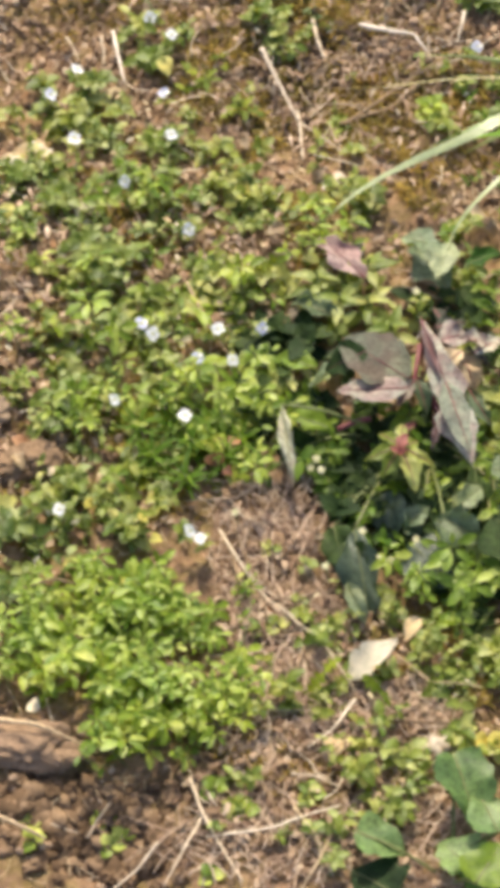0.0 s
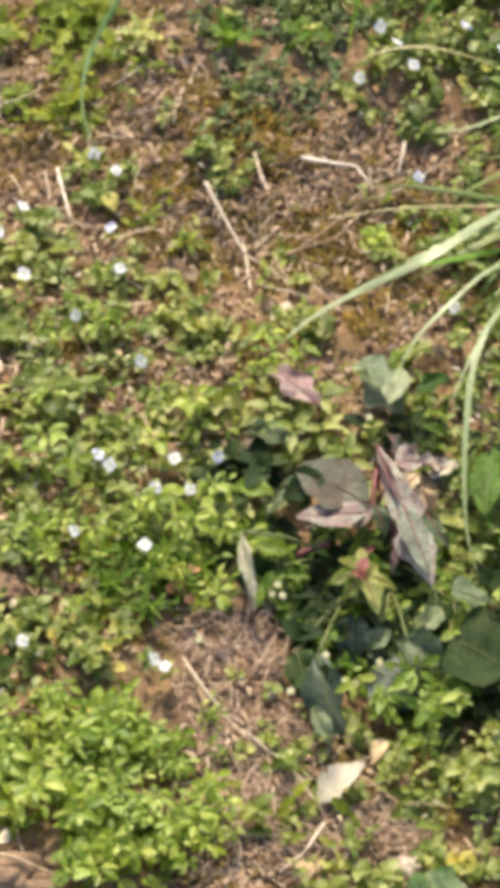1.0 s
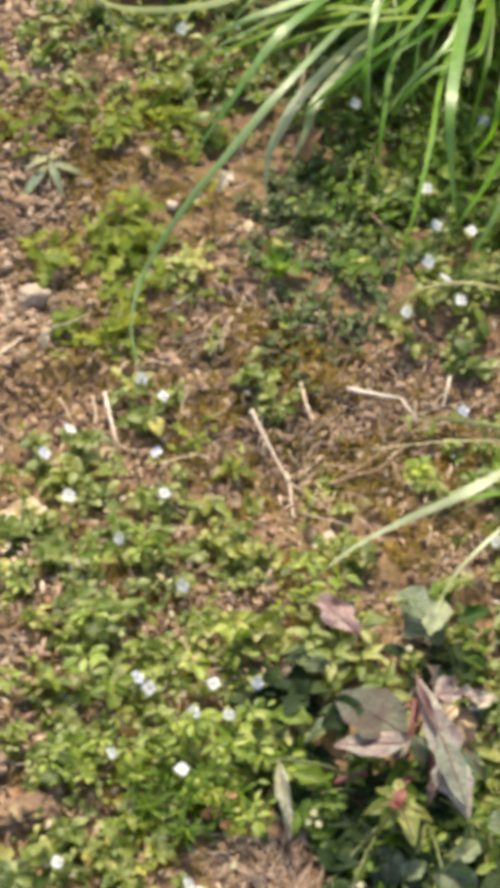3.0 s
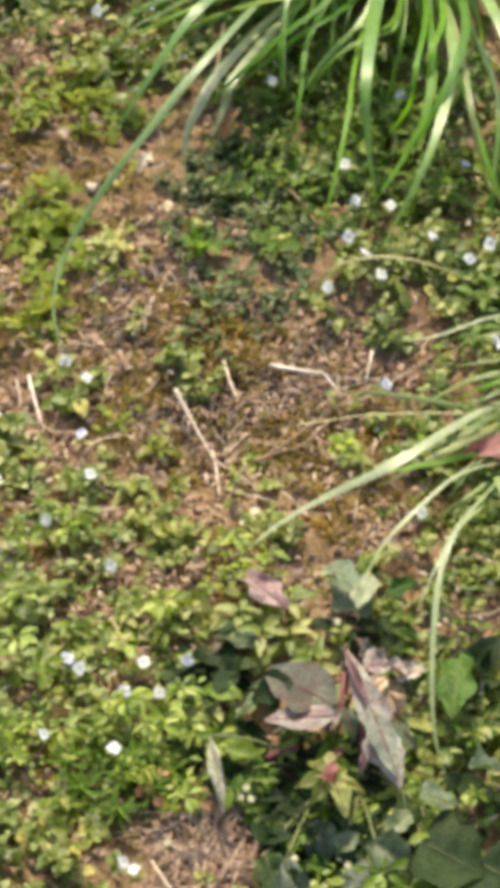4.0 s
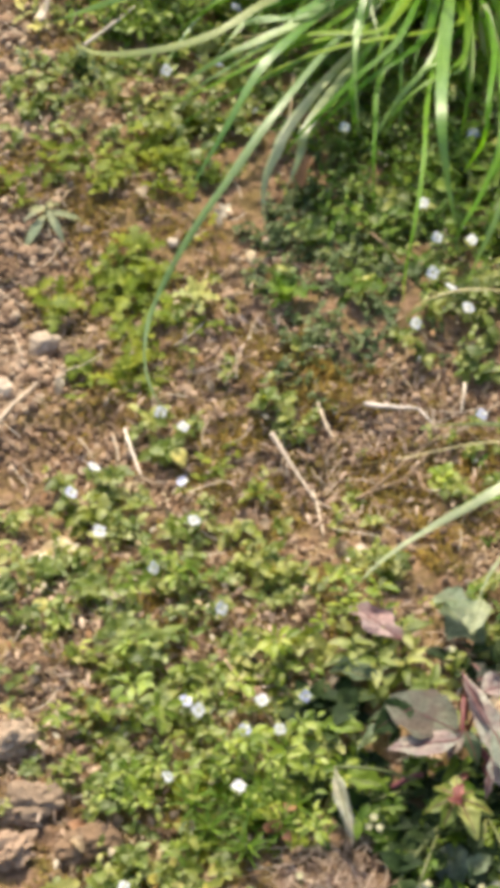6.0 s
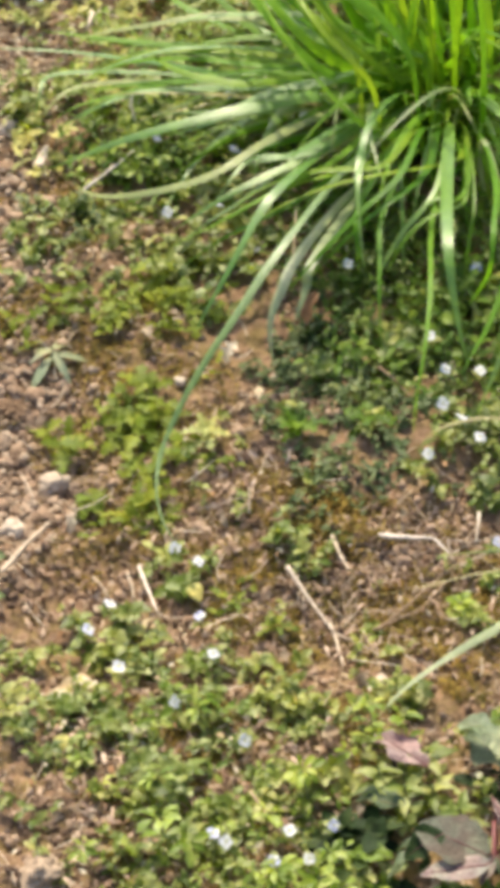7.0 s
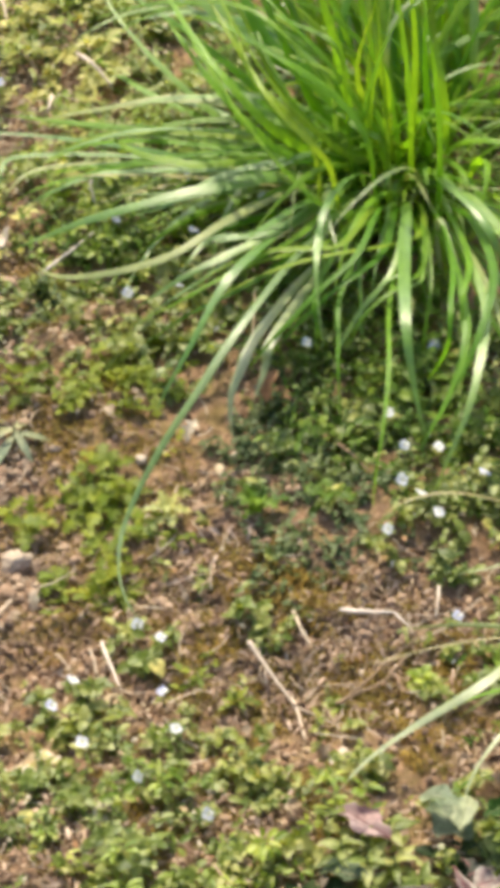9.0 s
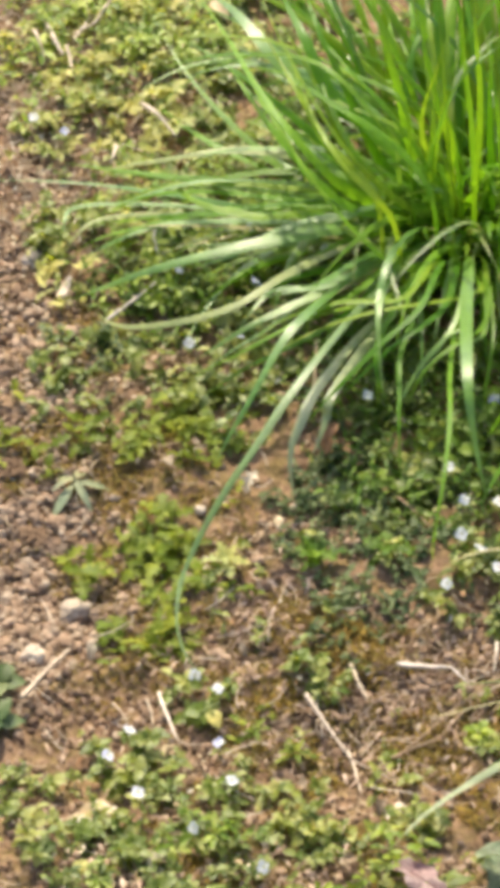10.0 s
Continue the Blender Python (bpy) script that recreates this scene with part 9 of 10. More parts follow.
fallen((0.1049, 0.1052, 0.0149), (0.0957, 0.1083, 0.0082), 0.0072, "ovate", DULL_DEAD, -10, 0.68, 1.06, "dull brown crumpled dead leaf among the weeds")
fallen((-0.0166, 0.1221, 0.0135), (-0.0140, 0.1121, 0.0110), 0.0057, "angular", DULL_DEAD, 14, 0.57, 1.22, "dull brown crumpled dead leaf among the weeds")
fallen((-0.0321, 0.1510, 0.0157), (-0.0237, 0.1440, 0.0099), 0.0067, "angular", DULL_DEAD, -1, 0.65, 1.03, "dull brown crumpled dead leaf among the weeds")
fallen((-0.1105, 0.3245, 0.0099), (-0.1207, 0.3318, 0.0132), 0.0061, "angular", DULL_DEAD, 13, 0.84, 1.21, "dull brown crumpled dead leaf among the weeds")
fallen((-0.0607, 0.2967, 0.0124), (-0.0664, 0.3123, 0.0137), 0.0102, "angular", DULL_DEAD, -12, 0.72, 0.84, "dull brown crumpled dead leaf among the weeds")
fallen((-0.0398, 0.3158, 0.0157), (-0.0502, 0.3232, 0.0125), 0.0073, "notched", DULL_DEAD, 4, 0.65, 0.70, "dull brown crumpled dead leaf among the weeds")
fallen((-0.0728, 0.4066, 0.0125), (-0.0829, 0.4153, 0.0137), 0.0092, "notched", DULL_DEAD, -12, 0.83, 1.06, "dull brown crumpled dead leaf among the weeds")
fallen((-0.1095, 0.5077, 0.0106), (-0.1202, 0.4974, 0.0133), 0.0093, "angular", DULL_DEAD, 3, 0.86, 0.86, "dull brown crumpled dead leaf among the weeds")
fallen((-0.1254, 0.5424, 0.0098), (-0.1387, 0.5365, 0.0083), 0.0110, "angular", DULL_DEAD, -3, 0.84, 0.71, "dull brown crumpled dead leaf among the weeds")
fallen((-0.1001, 0.0756, 0.0139), (-0.1093, 0.0826, 0.0084), 0.0063, "ovate", DULL_DEAD, -5, 0.89, 0.94, "dull brown crumpled dead leaf among the weeds")
fallen((-0.1159, 0.1430, 0.0118), (-0.1189, 0.1307, 0.0070), 0.0085, "angular", DULL_DEAD, -7, 0.52, 0.70, "dull brown crumpled dead leaf among the weeds")
fallen((-0.0618, 0.0356, 0.0118), (-0.0705, 0.0304, 0.0105), 0.0062, "angular", DULL_DEAD, 8, 0.60, 0.79, "dull brown crumpled dead leaf among the weeds")
pebble(-0.1301, 0.1876, 0.0218, 0.0179, 0.0133)
pebble(-0.1568, 0.1391, 0.0184, 0.0153, 0.0115)
pebble(-0.1636, 0.5537, 0.0192, 0.0192, 0.0149)
pebble(-0.1168, 0.1515, 0.0085, 0.0092, 0.0069)
pebble(-0.1760, 0.2037, 0.0102, 0.0118, 0.0079)
pebble(-0.1883, 0.8405, 0.0163, 0.0192, 0.0125)
pebble(-0.1530, 0.8594, 0.0116, 0.0125, 0.0087)
pebble(-0.0179, 0.0507, 0.0074, 0.0074, 0.0052)
pebble(0.1530, -0.4271, 0.0137, 0.0125, 0.0087)
pebble(0.0970, 0.0497, 0.0080, 0.0080, 0.0058)
pebble(-0.0411, 0.2644, 0.0079, 0.0079, 0.0055)
pebble(0.0529, -0.0919, 0.0105, 0.0105, 0.0070)
pebble(0.0244, 0.2583, 0.0055, 0.0079, 0.0055)
pebble(0.1115, 0.0525, 0.0096, 0.0089, 0.0059)
pebble(0.0793, -0.0257, 0.0106, 0.0092, 0.0064)
pebble(0.1007, 0.1061, 0.0097, 0.0090, 0.0060)
pebble(-0.1676, 0.7555, 0.0121, 0.0121, 0.0084)
pebble(-0.0677, -0.4432, 0.0561, 0.0343, 0.0218, label="clod of brown crumbly soil", material=CRUMB, name="soil_clod", category="soil clod", rough=0.22)
pebble(-0.0227, -0.4620, 0.0124, 0.0124, 0.0099, label="clod of brown crumbly soil", material=CLOD, name="soil_clod", category="soil clod", rough=0.45)
pebble(-0.0346, -0.4843, 0.0136, 0.0124, 0.0093, label="clod of brown crumbly soil", material=CLOD, name="soil_clod", category="soil clod", rough=0.45)
pebble(-0.0080, -0.4704, 0.0099, 0.0112, 0.0093, label="clod of brown crumbly soil", material=CLOD, name="soil_clod", category="soil clod", rough=0.45)
pebble(-0.0546, -0.4660, 0.0112, 0.0093, 0.0087, label="clod of brown crumbly soil", material=CLOD, name="soil_clod", category="soil clod", rough=0.45)
pebble(-0.1726, 0.3829, 0.0248, 0.0290, 0.0124, label="clod of brown crumbly soil", material=CLOD, name="soil_clod", category="soil clod", rough=0.45)
pebble(-0.1591, 0.2601, 0.0200, 0.0200, 0.0104, label="clod of brown crumbly soil", material=CLOD, name="soil_clod", category="soil clod", rough=0.45)
pebble(-0.1754, 0.3186, 0.0203, 0.0203, 0.0105, label="clod of brown crumbly soil", material=CLOD, name="soil_clod", category="soil clod", rough=0.45)
pebble(-0.1352, 0.2540, 0.0159, 0.0159, 0.0096, label="clod of brown crumbly soil", material=CLOD, name="soil_clod", category="soil clod", rough=0.45)
pebble(-0.0163, -0.4989, 0.0098, 0.0096, 0.0080, label="clod of brown crumbly soil", material=CLOD, name="soil_clod", category="soil clod", rough=0.45)
pebble(0.0110, -0.4587, 0.0077, 0.0075, 0.0061, label="clod of brown crumbly soil", material=CLOD, name="soil_clod", category="soil clod", rough=0.45)
pebble(0.0092, -0.4634, 0.0077, 0.0060, 0.0059, label="clod of brown crumbly soil", material=CLOD, name="soil_clod", category="soil clod", rough=0.45)
pebble(-0.0247, -0.4584, 0.0061, 0.0048, 0.0053, label="clod of brown crumbly soil", material=CLOD, name="soil_clod", category="soil clod", rough=0.45)
pebble(-0.0045, -0.4657, 0.0098, 0.0073, 0.0077, label="clod of brown crumbly soil", material=CLOD, name="soil_clod", category="soil clod", rough=0.45)
pebble(-0.0696, -0.4636, 0.0103, 0.0079, 0.0069, label="clod of brown crumbly soil", material=CLOD, name="soil_clod", category="soil clod", rough=0.45)
pebble(0.0212, -0.5100, 0.0064, 0.0064, 0.0049, label="clod of brown crumbly soil", material=CLOD, name="soil_clod", category="soil clod", rough=0.45)
pebble(-0.0133, -0.4682, 0.0108, 0.0098, 0.0096, label="clod of brown crumbly soil", material=CLOD, name="soil_clod", category="soil clod", rough=0.45)
pebble(0.0093, -0.4740, 0.0070, 0.0052, 0.0045, label="clod of brown crumbly soil", material=CLOD, name="soil_clod", category="soil clod", rough=0.45)
pebble(-0.0738, -0.4825, 0.0085, 0.0060, 0.0069, label="clod of brown crumbly soil", material=CLOD, name="soil_clod", category="soil clod", rough=0.45)
pebble(-0.0470, -0.4777, 0.0100, 0.0084, 0.0069, label="clod of brown crumbly soil", material=CLOD, name="soil_clod", category="soil clod", rough=0.45)
pebble(-0.0307, -0.4979, 0.0050, 0.0050, 0.0030, label="clod of brown crumbly soil", material=CLOD, name="soil_clod", category="soil clod", rough=0.45)
pebble(-0.0027, -0.5059, 0.0047, 0.0044, 0.0034, label="clod of brown crumbly soil", material=CLOD, name="soil_clod", category="soil clod", rough=0.45)
pebble(-0.0243, -0.4581, 0.0050, 0.0037, 0.0044, label="clod of brown crumbly soil", material=CLOD, name="soil_clod", category="soil clod", rough=0.45)
pebble(-0.0581, -0.5074, 0.0106, 0.0104, 0.0075, label="clod of brown crumbly soil", material=CLOD, name="soil_clod", category="soil clod", rough=0.45)
pebble(-0.0442, -0.4896, 0.0097, 0.0071, 0.0080, label="clod of brown crumbly soil", material=CLOD, name="soil_clod", category="soil clod", rough=0.45)
pebble(0.0023, -0.5073, 0.0048, 0.0048, 0.0030, label="clod of brown crumbly soil", material=CLOD, name="soil_clod", category="soil clod", rough=0.45)
pebble(-0.0451, -0.4950, 0.0106, 0.0085, 0.0093, label="clod of brown crumbly soil", material=CLOD, name="soil_clod", category="soil clod", rough=0.45)
pebble(-0.0263, -0.4747, 0.0067, 0.0051, 0.0042, label="clod of brown crumbly soil", material=CLOD, name="soil_clod", category="soil clod", rough=0.45)
pebble(-0.0631, -0.5044, 0.0110, 0.0083, 0.0068, label="clod of brown crumbly soil", material=CLOD, name="soil_clod", category="soil clod", rough=0.45)
pebble(0.0199, -0.4886, 0.0072, 0.0056, 0.0056, label="clod of brown crumbly soil", material=CLOD, name="soil_clod", category="soil clod", rough=0.45)
pebble(0.0031, -0.4825, 0.0074, 0.0053, 0.0064, label="clod of brown crumbly soil", material=CLOD, name="soil_clod", category="soil clod", rough=0.45)
pebble(-0.0757, -0.4947, 0.0100, 0.0074, 0.0082, label="clod of brown crumbly soil", material=CLOD, name="soil_clod", category="soil clod", rough=0.45)
pebble(0.0166, -0.4942, 0.0097, 0.0071, 0.0071, label="clod of brown crumbly soil", material=CLOD, name="soil_clod", category="soil clod", rough=0.45)
pebble(-0.0620, -0.5142, 0.0065, 0.0054, 0.0058, label="clod of brown crumbly soil", material=CLOD, name="soil_clod", category="soil clod", rough=0.45)
pebble(0.0086, -0.5157, 0.0075, 0.0064, 0.0061, label="clod of brown crumbly soil", material=CLOD, name="soil_clod", category="soil clod", rough=0.45)
pebble(-0.0331, -0.4736, 0.0073, 0.0054, 0.0052, label="clod of brown crumbly soil", material=CLOD, name="soil_clod", category="soil clod", rough=0.45)
pebble(0.0221, -0.5130, 0.0086, 0.0073, 0.0060, label="clod of brown crumbly soil", material=CLOD, name="soil_clod", category="soil clod", rough=0.45)
pebble(-0.0717, -0.4796, 0.0097, 0.0093, 0.0069, label="clod of brown crumbly soil", material=CLOD, name="soil_clod", category="soil clod", rough=0.45)
pebble(0.0004, -0.4994, 0.0091, 0.0082, 0.0075, label="clod of brown crumbly soil", material=CLOD, name="soil_clod", category="soil clod", rough=0.45)
pebble(-0.0425, -0.4983, 0.0065, 0.0055, 0.0054, label="clod of brown crumbly soil", material=CLOD, name="soil_clod", category="soil clod", rough=0.45)
pebble(-0.0116, -0.4723, 0.0108, 0.0097, 0.0084, label="clod of brown crumbly soil", material=CLOD, name="soil_clod", category="soil clod", rough=0.45)
pebble(-0.0776, -0.4969, 0.0062, 0.0056, 0.0046, label="clod of brown crumbly soil", material=CLOD, name="soil_clod", category="soil clod", rough=0.45)
pebble(0.0029, -0.4921, 0.0098, 0.0079, 0.0078, label="clod of brown crumbly soil", material=CLOD, name="soil_clod", category="soil clod", rough=0.45)
pebble(-0.0042, -0.5023, 0.0069, 0.0066, 0.0059, label="clod of brown crumbly soil", material=CLOD, name="soil_clod", category="soil clod", rough=0.45)
pebble(-0.0084, -0.5116, 0.0108, 0.0092, 0.0082, label="clod of brown crumbly soil", material=CLOD, name="soil_clod", category="soil clod", rough=0.45)
pebble(-0.0607, -0.5110, 0.0106, 0.0090, 0.0086, label="clod of brown crumbly soil", material=CLOD, name="soil_clod", category="soil clod", rough=0.45)
pebble(-0.0066, -0.4963, 0.0057, 0.0054, 0.0044, label="clod of brown crumbly soil", material=CLOD, name="soil_clod", category="soil clod", rough=0.45)
pebble(-0.0137, -0.4790, 0.0087, 0.0081, 0.0069, label="clod of brown crumbly soil", material=CLOD, name="soil_clod", category="soil clod", rough=0.45)
pebble(-0.0097, -0.4584, 0.0057, 0.0047, 0.0045, label="clod of brown crumbly soil", material=CLOD, name="soil_clod", category="soil clod", rough=0.45)
pebble(-0.0566, -0.5007, 0.0087, 0.0062, 0.0065, label="clod of brown crumbly soil", material=CLOD, name="soil_clod", category="soil clod", rough=0.45)
pebble(-0.0594, -0.4650, 0.0055, 0.0044, 0.0036, label="clod of brown crumbly soil", material=CLOD, name="soil_clod", category="soil clod", rough=0.45)
pebble(-0.0628, -0.4645, 0.0077, 0.0063, 0.0060, label="clod of brown crumbly soil", material=CLOD, name="soil_clod", category="soil clod", rough=0.45)
pebble(-0.0221, -0.4698, 0.0105, 0.0074, 0.0076, label="clod of brown crumbly soil", material=CLOD, name="soil_clod", category="soil clod", rough=0.45)
pebble(-0.0524, -0.4836, 0.0054, 0.0051, 0.0038, label="clod of brown crumbly soil", material=CLOD, name="soil_clod", category="soil clod", rough=0.45)
pebble(-0.0748, -0.5003, 0.0052, 0.0045, 0.0037, label="clod of brown crumbly soil", material=CLOD, name="soil_clod", category="soil clod", rough=0.45)
pebble(-0.0194, -0.5106, 0.0099, 0.0082, 0.0084, label="clod of brown crumbly soil", material=CLOD, name="soil_clod", category="soil clod", rough=0.45)
pebble(-0.0163, -0.4763, 0.0056, 0.0049, 0.0043, label="clod of brown crumbly soil", material=CLOD, name="soil_clod", category="soil clod", rough=0.45)
pebble(0.0190, -0.5133, 0.0085, 0.0068, 0.0074, label="clod of brown crumbly soil", material=CLOD, name="soil_clod", category="soil clod", rough=0.45)
pebble(-0.0815, -0.4714, 0.0083, 0.0074, 0.0053, label="clod of brown crumbly soil", material=CLOD, name="soil_clod", category="soil clod", rough=0.45)
pebble(-0.0149, -0.5060, 0.0071, 0.0059, 0.0047, label="clod of brown crumbly soil", material=CLOD, name="soil_clod", category="soil clod", rough=0.45)
pebble(-0.0477, -0.5165, 0.0070, 0.0070, 0.0062, label="clod of brown crumbly soil", material=CLOD, name="soil_clod", category="soil clod", rough=0.45)
pebble(-0.0214, -0.4709, 0.0110, 0.0094, 0.0080, label="clod of brown crumbly soil", material=CLOD, name="soil_clod", category="soil clod", rough=0.45)
pebble(-0.0449, -0.5167, 0.0078, 0.0061, 0.0058, label="clod of brown crumbly soil", material=CLOD, name="soil_clod", category="soil clod", rough=0.45)
pebble(-0.0664, -0.4991, 0.0075, 0.0059, 0.0062, label="clod of brown crumbly soil", material=CLOD, name="soil_clod", category="soil clod", rough=0.45)
pebble(0.0011, -0.4576, 0.0081, 0.0064, 0.0072, label="clod of brown crumbly soil", material=CLOD, name="soil_clod", category="soil clod", rough=0.45)
pebble(-0.0025, -0.4699, 0.0064, 0.0048, 0.0057, label="clod of brown crumbly soil", material=CLOD, name="soil_clod", category="soil clod", rough=0.45)
pebble(-0.0499, -0.4944, 0.0077, 0.0069, 0.0060, label="clod of brown crumbly soil", material=CLOD, name="soil_clod", category="soil clod", rough=0.45)
pebble(-0.0070, -0.4631, 0.0096, 0.0076, 0.0073, label="clod of brown crumbly soil", material=CLOD, name="soil_clod", category="soil clod", rough=0.45)
pebble(-0.0473, -0.4763, 0.0081, 0.0068, 0.0057, label="clod of brown crumbly soil", material=CLOD, name="soil_clod", category="soil clod", rough=0.45)
pebble(-0.0047, -0.4884, 0.0049, 0.0038, 0.0036, label="clod of brown crumbly soil", material=CLOD, name="soil_clod", category="soil clod", rough=0.45)
pebble(0.0144, -0.5078, 0.0081, 0.0057, 0.0068, label="clod of brown crumbly soil", material=CLOD, name="soil_clod", category="soil clod", rough=0.45)
pebble(-0.0369, -0.4896, 0.0092, 0.0082, 0.0069, label="clod of brown crumbly soil", material=CLOD, name="soil_clod", category="soil clod", rough=0.45)
pebble(0.0115, -0.4782, 0.0072, 0.0069, 0.0047, label="clod of brown crumbly soil", material=CLOD, name="soil_clod", category="soil clod", rough=0.45)
pebble(-0.0482, -0.5075, 0.0050, 0.0048, 0.0041, label="clod of brown crumbly soil", material=CLOD, name="soil_clod", category="soil clod", rough=0.45)
pebble(-0.0377, -0.4741, 0.0097, 0.0095, 0.0063, label="clod of brown crumbly soil", material=CLOD, name="soil_clod", category="soil clod", rough=0.45)
pebble(-0.0320, -0.4873, 0.0079, 0.0063, 0.0051, label="clod of brown crumbly soil", material=CLOD, name="soil_clod", category="soil clod", rough=0.45)
pebble(-0.0198, -0.5013, 0.0051, 0.0039, 0.0043, label="clod of brown crumbly soil", material=CLOD, name="soil_clod", category="soil clod", rough=0.45)
pebble(0.0004, -0.4928, 0.0048, 0.0044, 0.0043, label="clod of brown crumbly soil", material=CLOD, name="soil_clod", category="soil clod", rough=0.45)
pebble(0.0218, -0.4972, 0.0049, 0.0047, 0.0033, label="clod of brown crumbly soil", material=CLOD, name="soil_clod", category="soil clod", rough=0.45)
pebble(-0.0129, -0.5100, 0.0092, 0.0068, 0.0063, label="clod of brown crumbly soil", material=CLOD, name="soil_clod", category="soil clod", rough=0.45)
pebble(0.0111, -0.4652, 0.0086, 0.0071, 0.0056, label="clod of brown crumbly soil", material=CLOD, name="soil_clod", category="soil clod", rough=0.45)
pebble(-0.0196, -0.4596, 0.0054, 0.0044, 0.0033, label="clod of brown crumbly soil", material=CLOD, name="soil_clod", category="soil clod", rough=0.45)
pebble(-0.0729, -0.4977, 0.0094, 0.0091, 0.0060, label="clod of brown crumbly soil", material=CLOD, name="soil_clod", category="soil clod", rough=0.45)
pebble(-0.0377, -0.4756, 0.0086, 0.0073, 0.0075, label="clod of brown crumbly soil", material=CLOD, name="soil_clod", category="soil clod", rough=0.45)
pebble(-0.0446, -0.4628, 0.0092, 0.0069, 0.0073, label="clod of brown crumbly soil", material=CLOD, name="soil_clod", category="soil clod", rough=0.45)
pebble(-0.1430, 0.1347, 0.0099, 0.0088, 0.0068, label="dry pale brown clod of soil", material=DRY_CRUMB, name="soil_clod", category="soil clod", rough=0.45)
pebble(-0.1413, 0.2470, 0.0117, 0.0100, 0.0075, label="dry pale brown clod of soil", material=DRY_CRUMB, name="soil_clod", category="soil clod", rough=0.45)
pebble(-0.1650, 0.2308, 0.0116, 0.0087, 0.0094, label="dry pale brown clod of soil", material=DRY_CRUMB, name="soil_clod", category="soil clod", rough=0.45)
pebble(-0.1333, 0.2698, 0.0112, 0.0081, 0.0071, label="dry pale brown clod of soil", material=DRY_CRUMB, name="soil_clod", category="soil clod", rough=0.45)
pebble(-0.1381, 0.2489, 0.0126, 0.0107, 0.0088, label="dry pale brown clod of soil", material=DRY_CRUMB, name="soil_clod", category="soil clod", rough=0.45)
pebble(-0.1225, 0.2764, 0.0116, 0.0083, 0.0075, label="dry pale brown clod of soil", material=DRY_CRUMB, name="soil_clod", category="soil clod", rough=0.45)
pebble(-0.1108, 0.1712, 0.0078, 0.0057, 0.0069, label="dry pale brown clod of soil", material=DRY_CRUMB, name="soil_clod", category="soil clod", rough=0.45)
pebble(-0.1317, 0.1501, 0.0071, 0.0063, 0.0050, label="dry pale brown clod of soil", material=DRY_CRUMB, name="soil_clod", category="soil clod", rough=0.45)
pebble(-0.1650, 0.2364, 0.0107, 0.0086, 0.0077, label="dry pale brown clod of soil", material=DRY_CRUMB, name="soil_clod", category="soil clod", rough=0.45)
pebble(-0.1699, 0.1478, 0.0106, 0.0100, 0.0078, label="dry pale brown clod of soil", material=DRY_CRUMB, name="soil_clod", category="soil clod", rough=0.45)
pebble(-0.1185, 0.2024, 0.0104, 0.0091, 0.0086, label="dry pale brown clod of soil", material=DRY_CRUMB, name="soil_clod", category="soil clod", rough=0.45)
pebble(-0.1531, 0.2696, 0.0066, 0.0050, 0.0041, label="dry pale brown clod of soil", material=DRY_CRUMB, name="soil_clod", category="soil clod", rough=0.45)
pebble(-0.1157, 0.2078, 0.0116, 0.0082, 0.0086, label="dry pale brown clod of soil", material=DRY_CRUMB, name="soil_clod", category="soil clod", rough=0.45)
pebble(-0.1155, 0.1836, 0.0092, 0.0077, 0.0058, label="dry pale brown clod of soil", material=DRY_CRUMB, name="soil_clod", category="soil clod", rough=0.45)
pebble(-0.1712, 0.2610, 0.0091, 0.0074, 0.0078, label="dry pale brown clod of soil", material=DRY_CRUMB, name="soil_clod", category="soil clod", rough=0.45)
pebble(-0.1713, 0.2476, 0.0083, 0.0062, 0.0057, label="dry pale brown clod of soil", material=DRY_CRUMB, name="soil_clod", category="soil clod", rough=0.45)
pebble(-0.1647, 0.2134, 0.0065, 0.0064, 0.0046, label="dry pale brown clod of soil", material=DRY_CRUMB, name="soil_clod", category="soil clod", rough=0.45)
pebble(-0.1118, 0.1703, 0.0109, 0.0092, 0.0096, label="dry pale brown clod of soil", material=DRY_CRUMB, name="soil_clod", category="soil clod", rough=0.45)
pebble(-0.1724, 0.1792, 0.0083, 0.0075, 0.0068, label="dry pale brown clod of soil", material=DRY_CRUMB, name="soil_clod", category="soil clod", rough=0.45)
pebble(-0.1705, 0.2551, 0.0066, 0.0050, 0.0041, label="dry pale brown clod of soil", material=DRY_CRUMB, name="soil_clod", category="soil clod", rough=0.45)
pebble(-0.1503, 0.1236, 0.0086, 0.0068, 0.0064, label="dry pale brown clod of soil", material=DRY_CRUMB, name="soil_clod", category="soil clod", rough=0.45)
pebble(-0.1600, 0.1679, 0.0112, 0.0084, 0.0075, label="dry pale brown clod of soil", material=DRY_CRUMB, name="soil_clod", category="soil clod", rough=0.45)
pebble(-0.1309, 0.1292, 0.0106, 0.0088, 0.0094, label="dry pale brown clod of soil", material=DRY_CRUMB, name="soil_clod", category="soil clod", rough=0.45)
pebble(-0.1824, 0.2744, 0.0120, 0.0099, 0.0074, label="dry pale brown clod of soil", material=DRY_CRUMB, name="soil_clod", category="soil clod", rough=0.45)
pebble(-0.1397, 0.1213, 0.0097, 0.0078, 0.0061, label="dry pale brown clod of soil", material=DRY_CRUMB, name="soil_clod", category="soil clod", rough=0.45)
pebble(-0.1742, 0.1345, 0.0095, 0.0093, 0.0059, label="dry pale brown clod of soil", material=DRY_CRUMB, name="soil_clod", category="soil clod", rough=0.45)
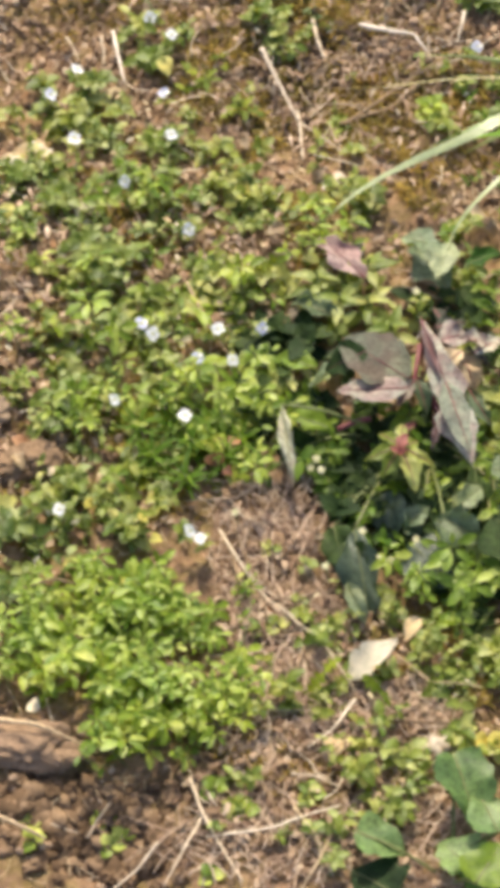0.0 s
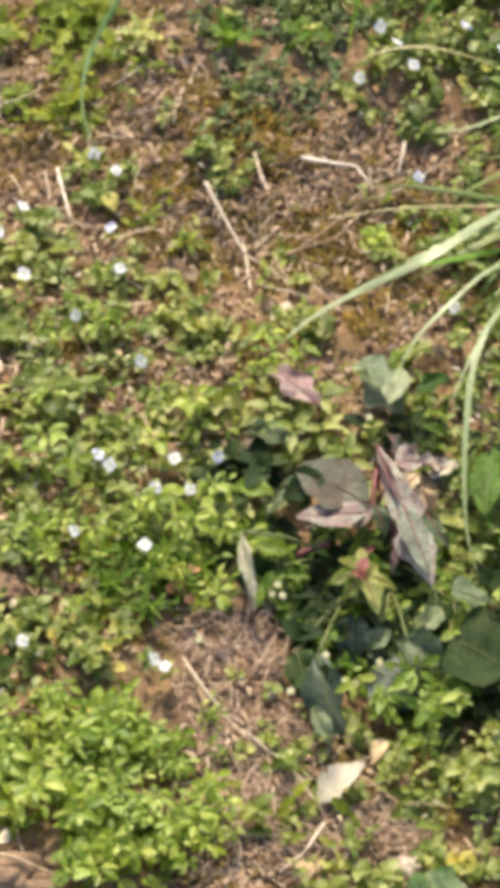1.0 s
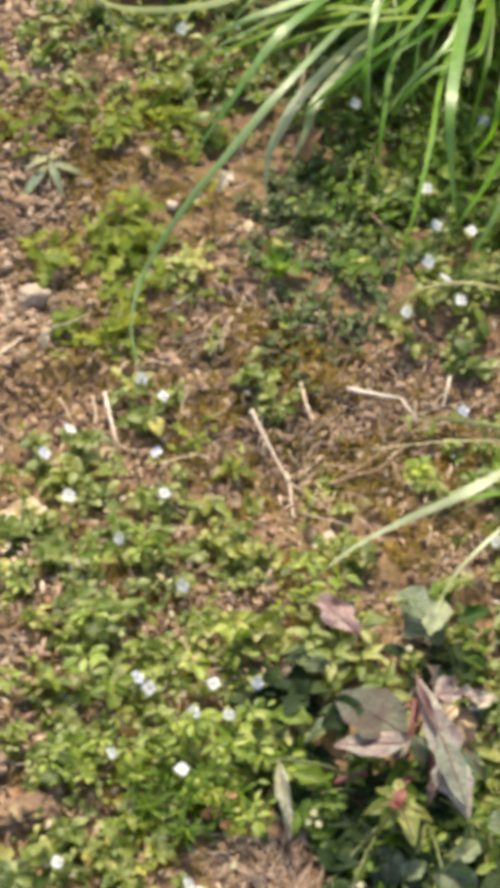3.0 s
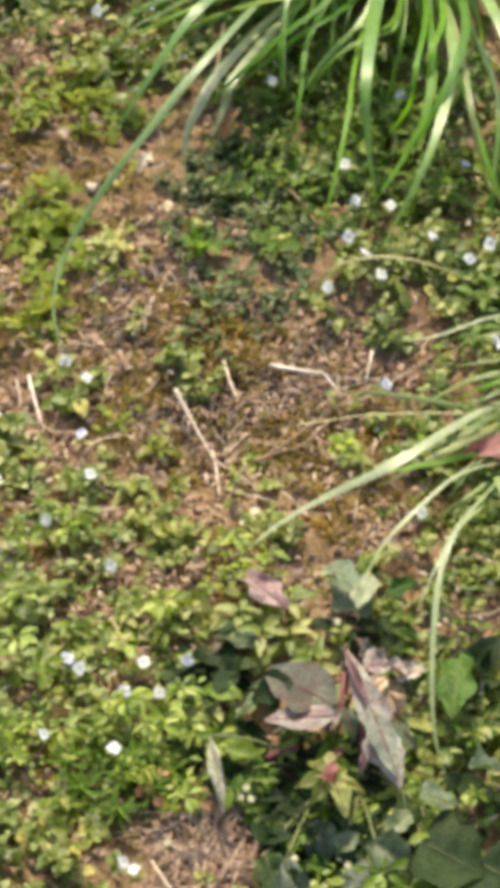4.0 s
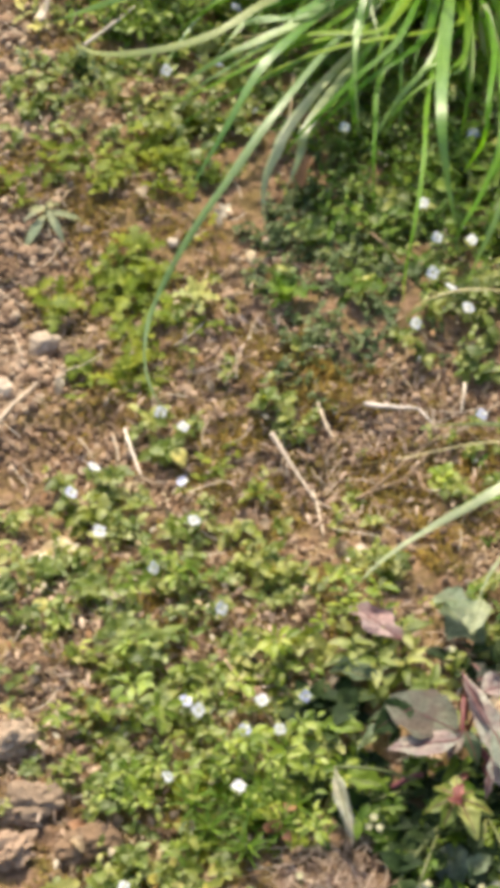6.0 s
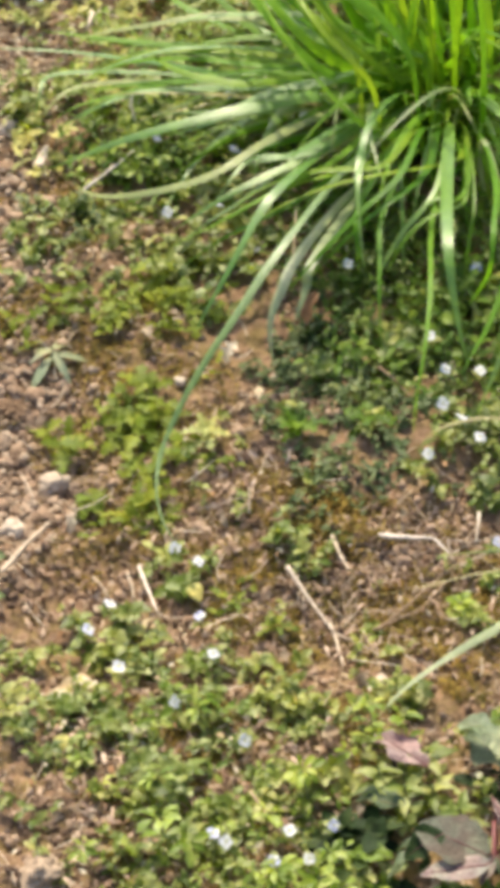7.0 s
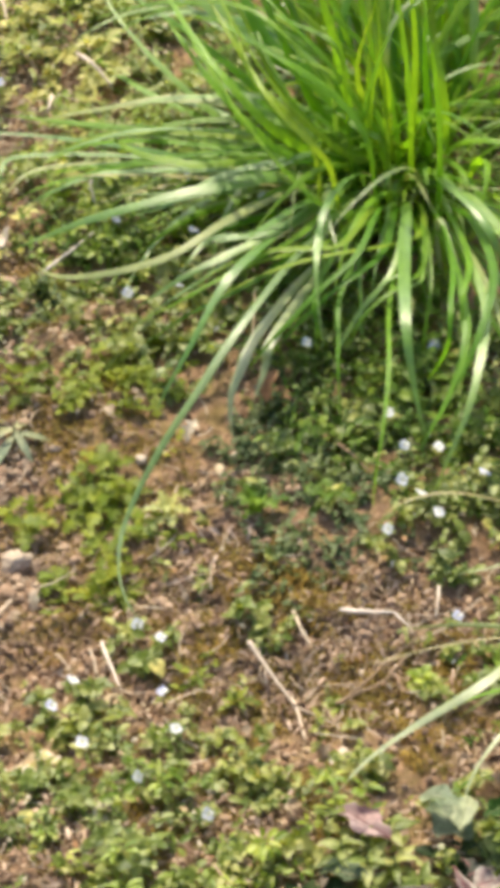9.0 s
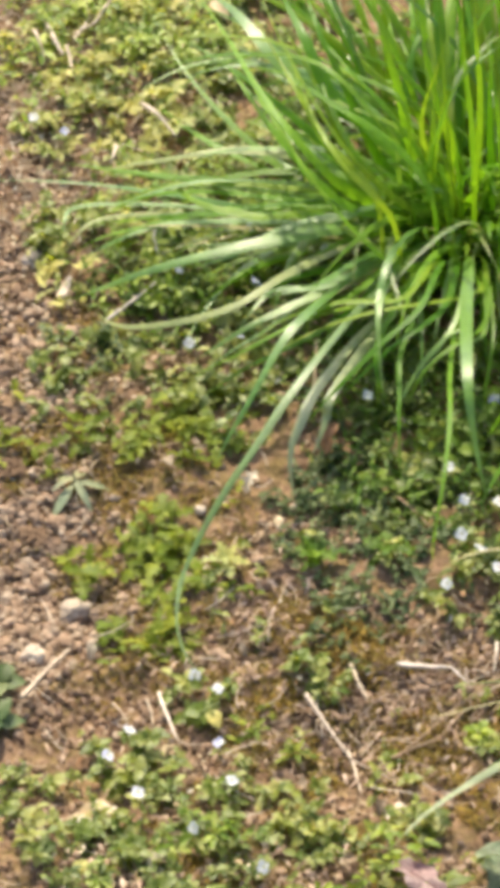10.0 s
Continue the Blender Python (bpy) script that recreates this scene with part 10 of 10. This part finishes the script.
pebble(-0.1319, -0.1762, 0.0287, 0.0239, 0.0212, label="pale lumpy clod of dry soil beside weeds", material=DRY_CRUMB, name="soil_clod", category="soil clod", rough=0.28)
pebble(-0.1240, -0.2272, 0.0282, 0.0370, 0.0222, label="large rough clod of pale brown soil", material=DRY_CRUMB, name="soil_clod", category="soil clod", rough=0.28)
pebble(-0.0880, -0.2563, 0.0346, 0.0266, 0.0200, label="smooth dark brown clod of damp soil", material=CLOD, name="soil_clod", category="soil clod", rough=0.20)
pebble(-0.1335, -0.2589, 0.0266, 0.0233, 0.0166, label="rough clod of brown soil", material=CRUMB, name="soil_clod", category="soil clod", rough=0.50)
pebble(-0.1053, -0.2052, 0.0156, 0.0135, 0.0115, label="small clod of brown soil beside weeds", material=CRUMB, name="soil_clod", category="soil clod", rough=0.50)
pebble(-0.0232, 0.1562, 0.0071, 0.0051, 0.0048, label="clod of brown crumbly soil", material=CLOD, name="soil_clod", category="soil clod", rough=0.45)
pebble(-0.0085, 0.1285, 0.0055, 0.0039, 0.0049, label="clod of brown crumbly soil", material=CLOD, name="soil_clod", category="soil clod", rough=0.45)
pebble(-0.0265, 0.1093, 0.0071, 0.0061, 0.0044, label="clod of brown crumbly soil", material=CLOD, name="soil_clod", category="soil clod", rough=0.45)
pebble(-0.0171, 0.1496, 0.0078, 0.0076, 0.0061, label="clod of brown crumbly soil", material=CLOD, name="soil_clod", category="soil clod", rough=0.45)
pebble(0.0284, 0.1373, 0.0054, 0.0046, 0.0040, label="clod of brown crumbly soil", material=CLOD, name="soil_clod", category="soil clod", rough=0.45)
pebble(0.0054, 0.1209, 0.0081, 0.0074, 0.0070, label="clod of brown crumbly soil", material=CLOD, name="soil_clod", category="soil clod", rough=0.45)
pebble(-0.0161, 0.1144, 0.0090, 0.0069, 0.0057, label="clod of brown crumbly soil", material=CLOD, name="soil_clod", category="soil clod", rough=0.45)
pebble(-0.0173, 0.1518, 0.0088, 0.0083, 0.0061, label="clod of brown crumbly soil", material=CLOD, name="soil_clod", category="soil clod", rough=0.45)
pebble(-0.0326, 0.1537, 0.0064, 0.0047, 0.0047, label="clod of brown crumbly soil", material=CLOD, name="soil_clod", category="soil clod", rough=0.45)
pebble(0.0054, 0.1343, 0.0056, 0.0051, 0.0034, label="clod of brown crumbly soil", material=CLOD, name="soil_clod", category="soil clod", rough=0.45)
pebble(-0.0258, 0.1317, 0.0070, 0.0051, 0.0051, label="clod of brown crumbly soil", material=CLOD, name="soil_clod", category="soil clod", rough=0.45)
pebble(-0.0144, 0.0847, 0.0077, 0.0074, 0.0061, label="clod of brown crumbly soil", material=CLOD, name="soil_clod", category="soil clod", rough=0.45)
pebble(0.0214, 0.1021, 0.0072, 0.0068, 0.0057, label="clod of brown crumbly soil", material=CLOD, name="soil_clod", category="soil clod", rough=0.45)
pebble(0.0378, 0.0892, 0.0083, 0.0065, 0.0070, label="clod of brown crumbly soil", material=CLOD, name="soil_clod", category="soil clod", rough=0.45)
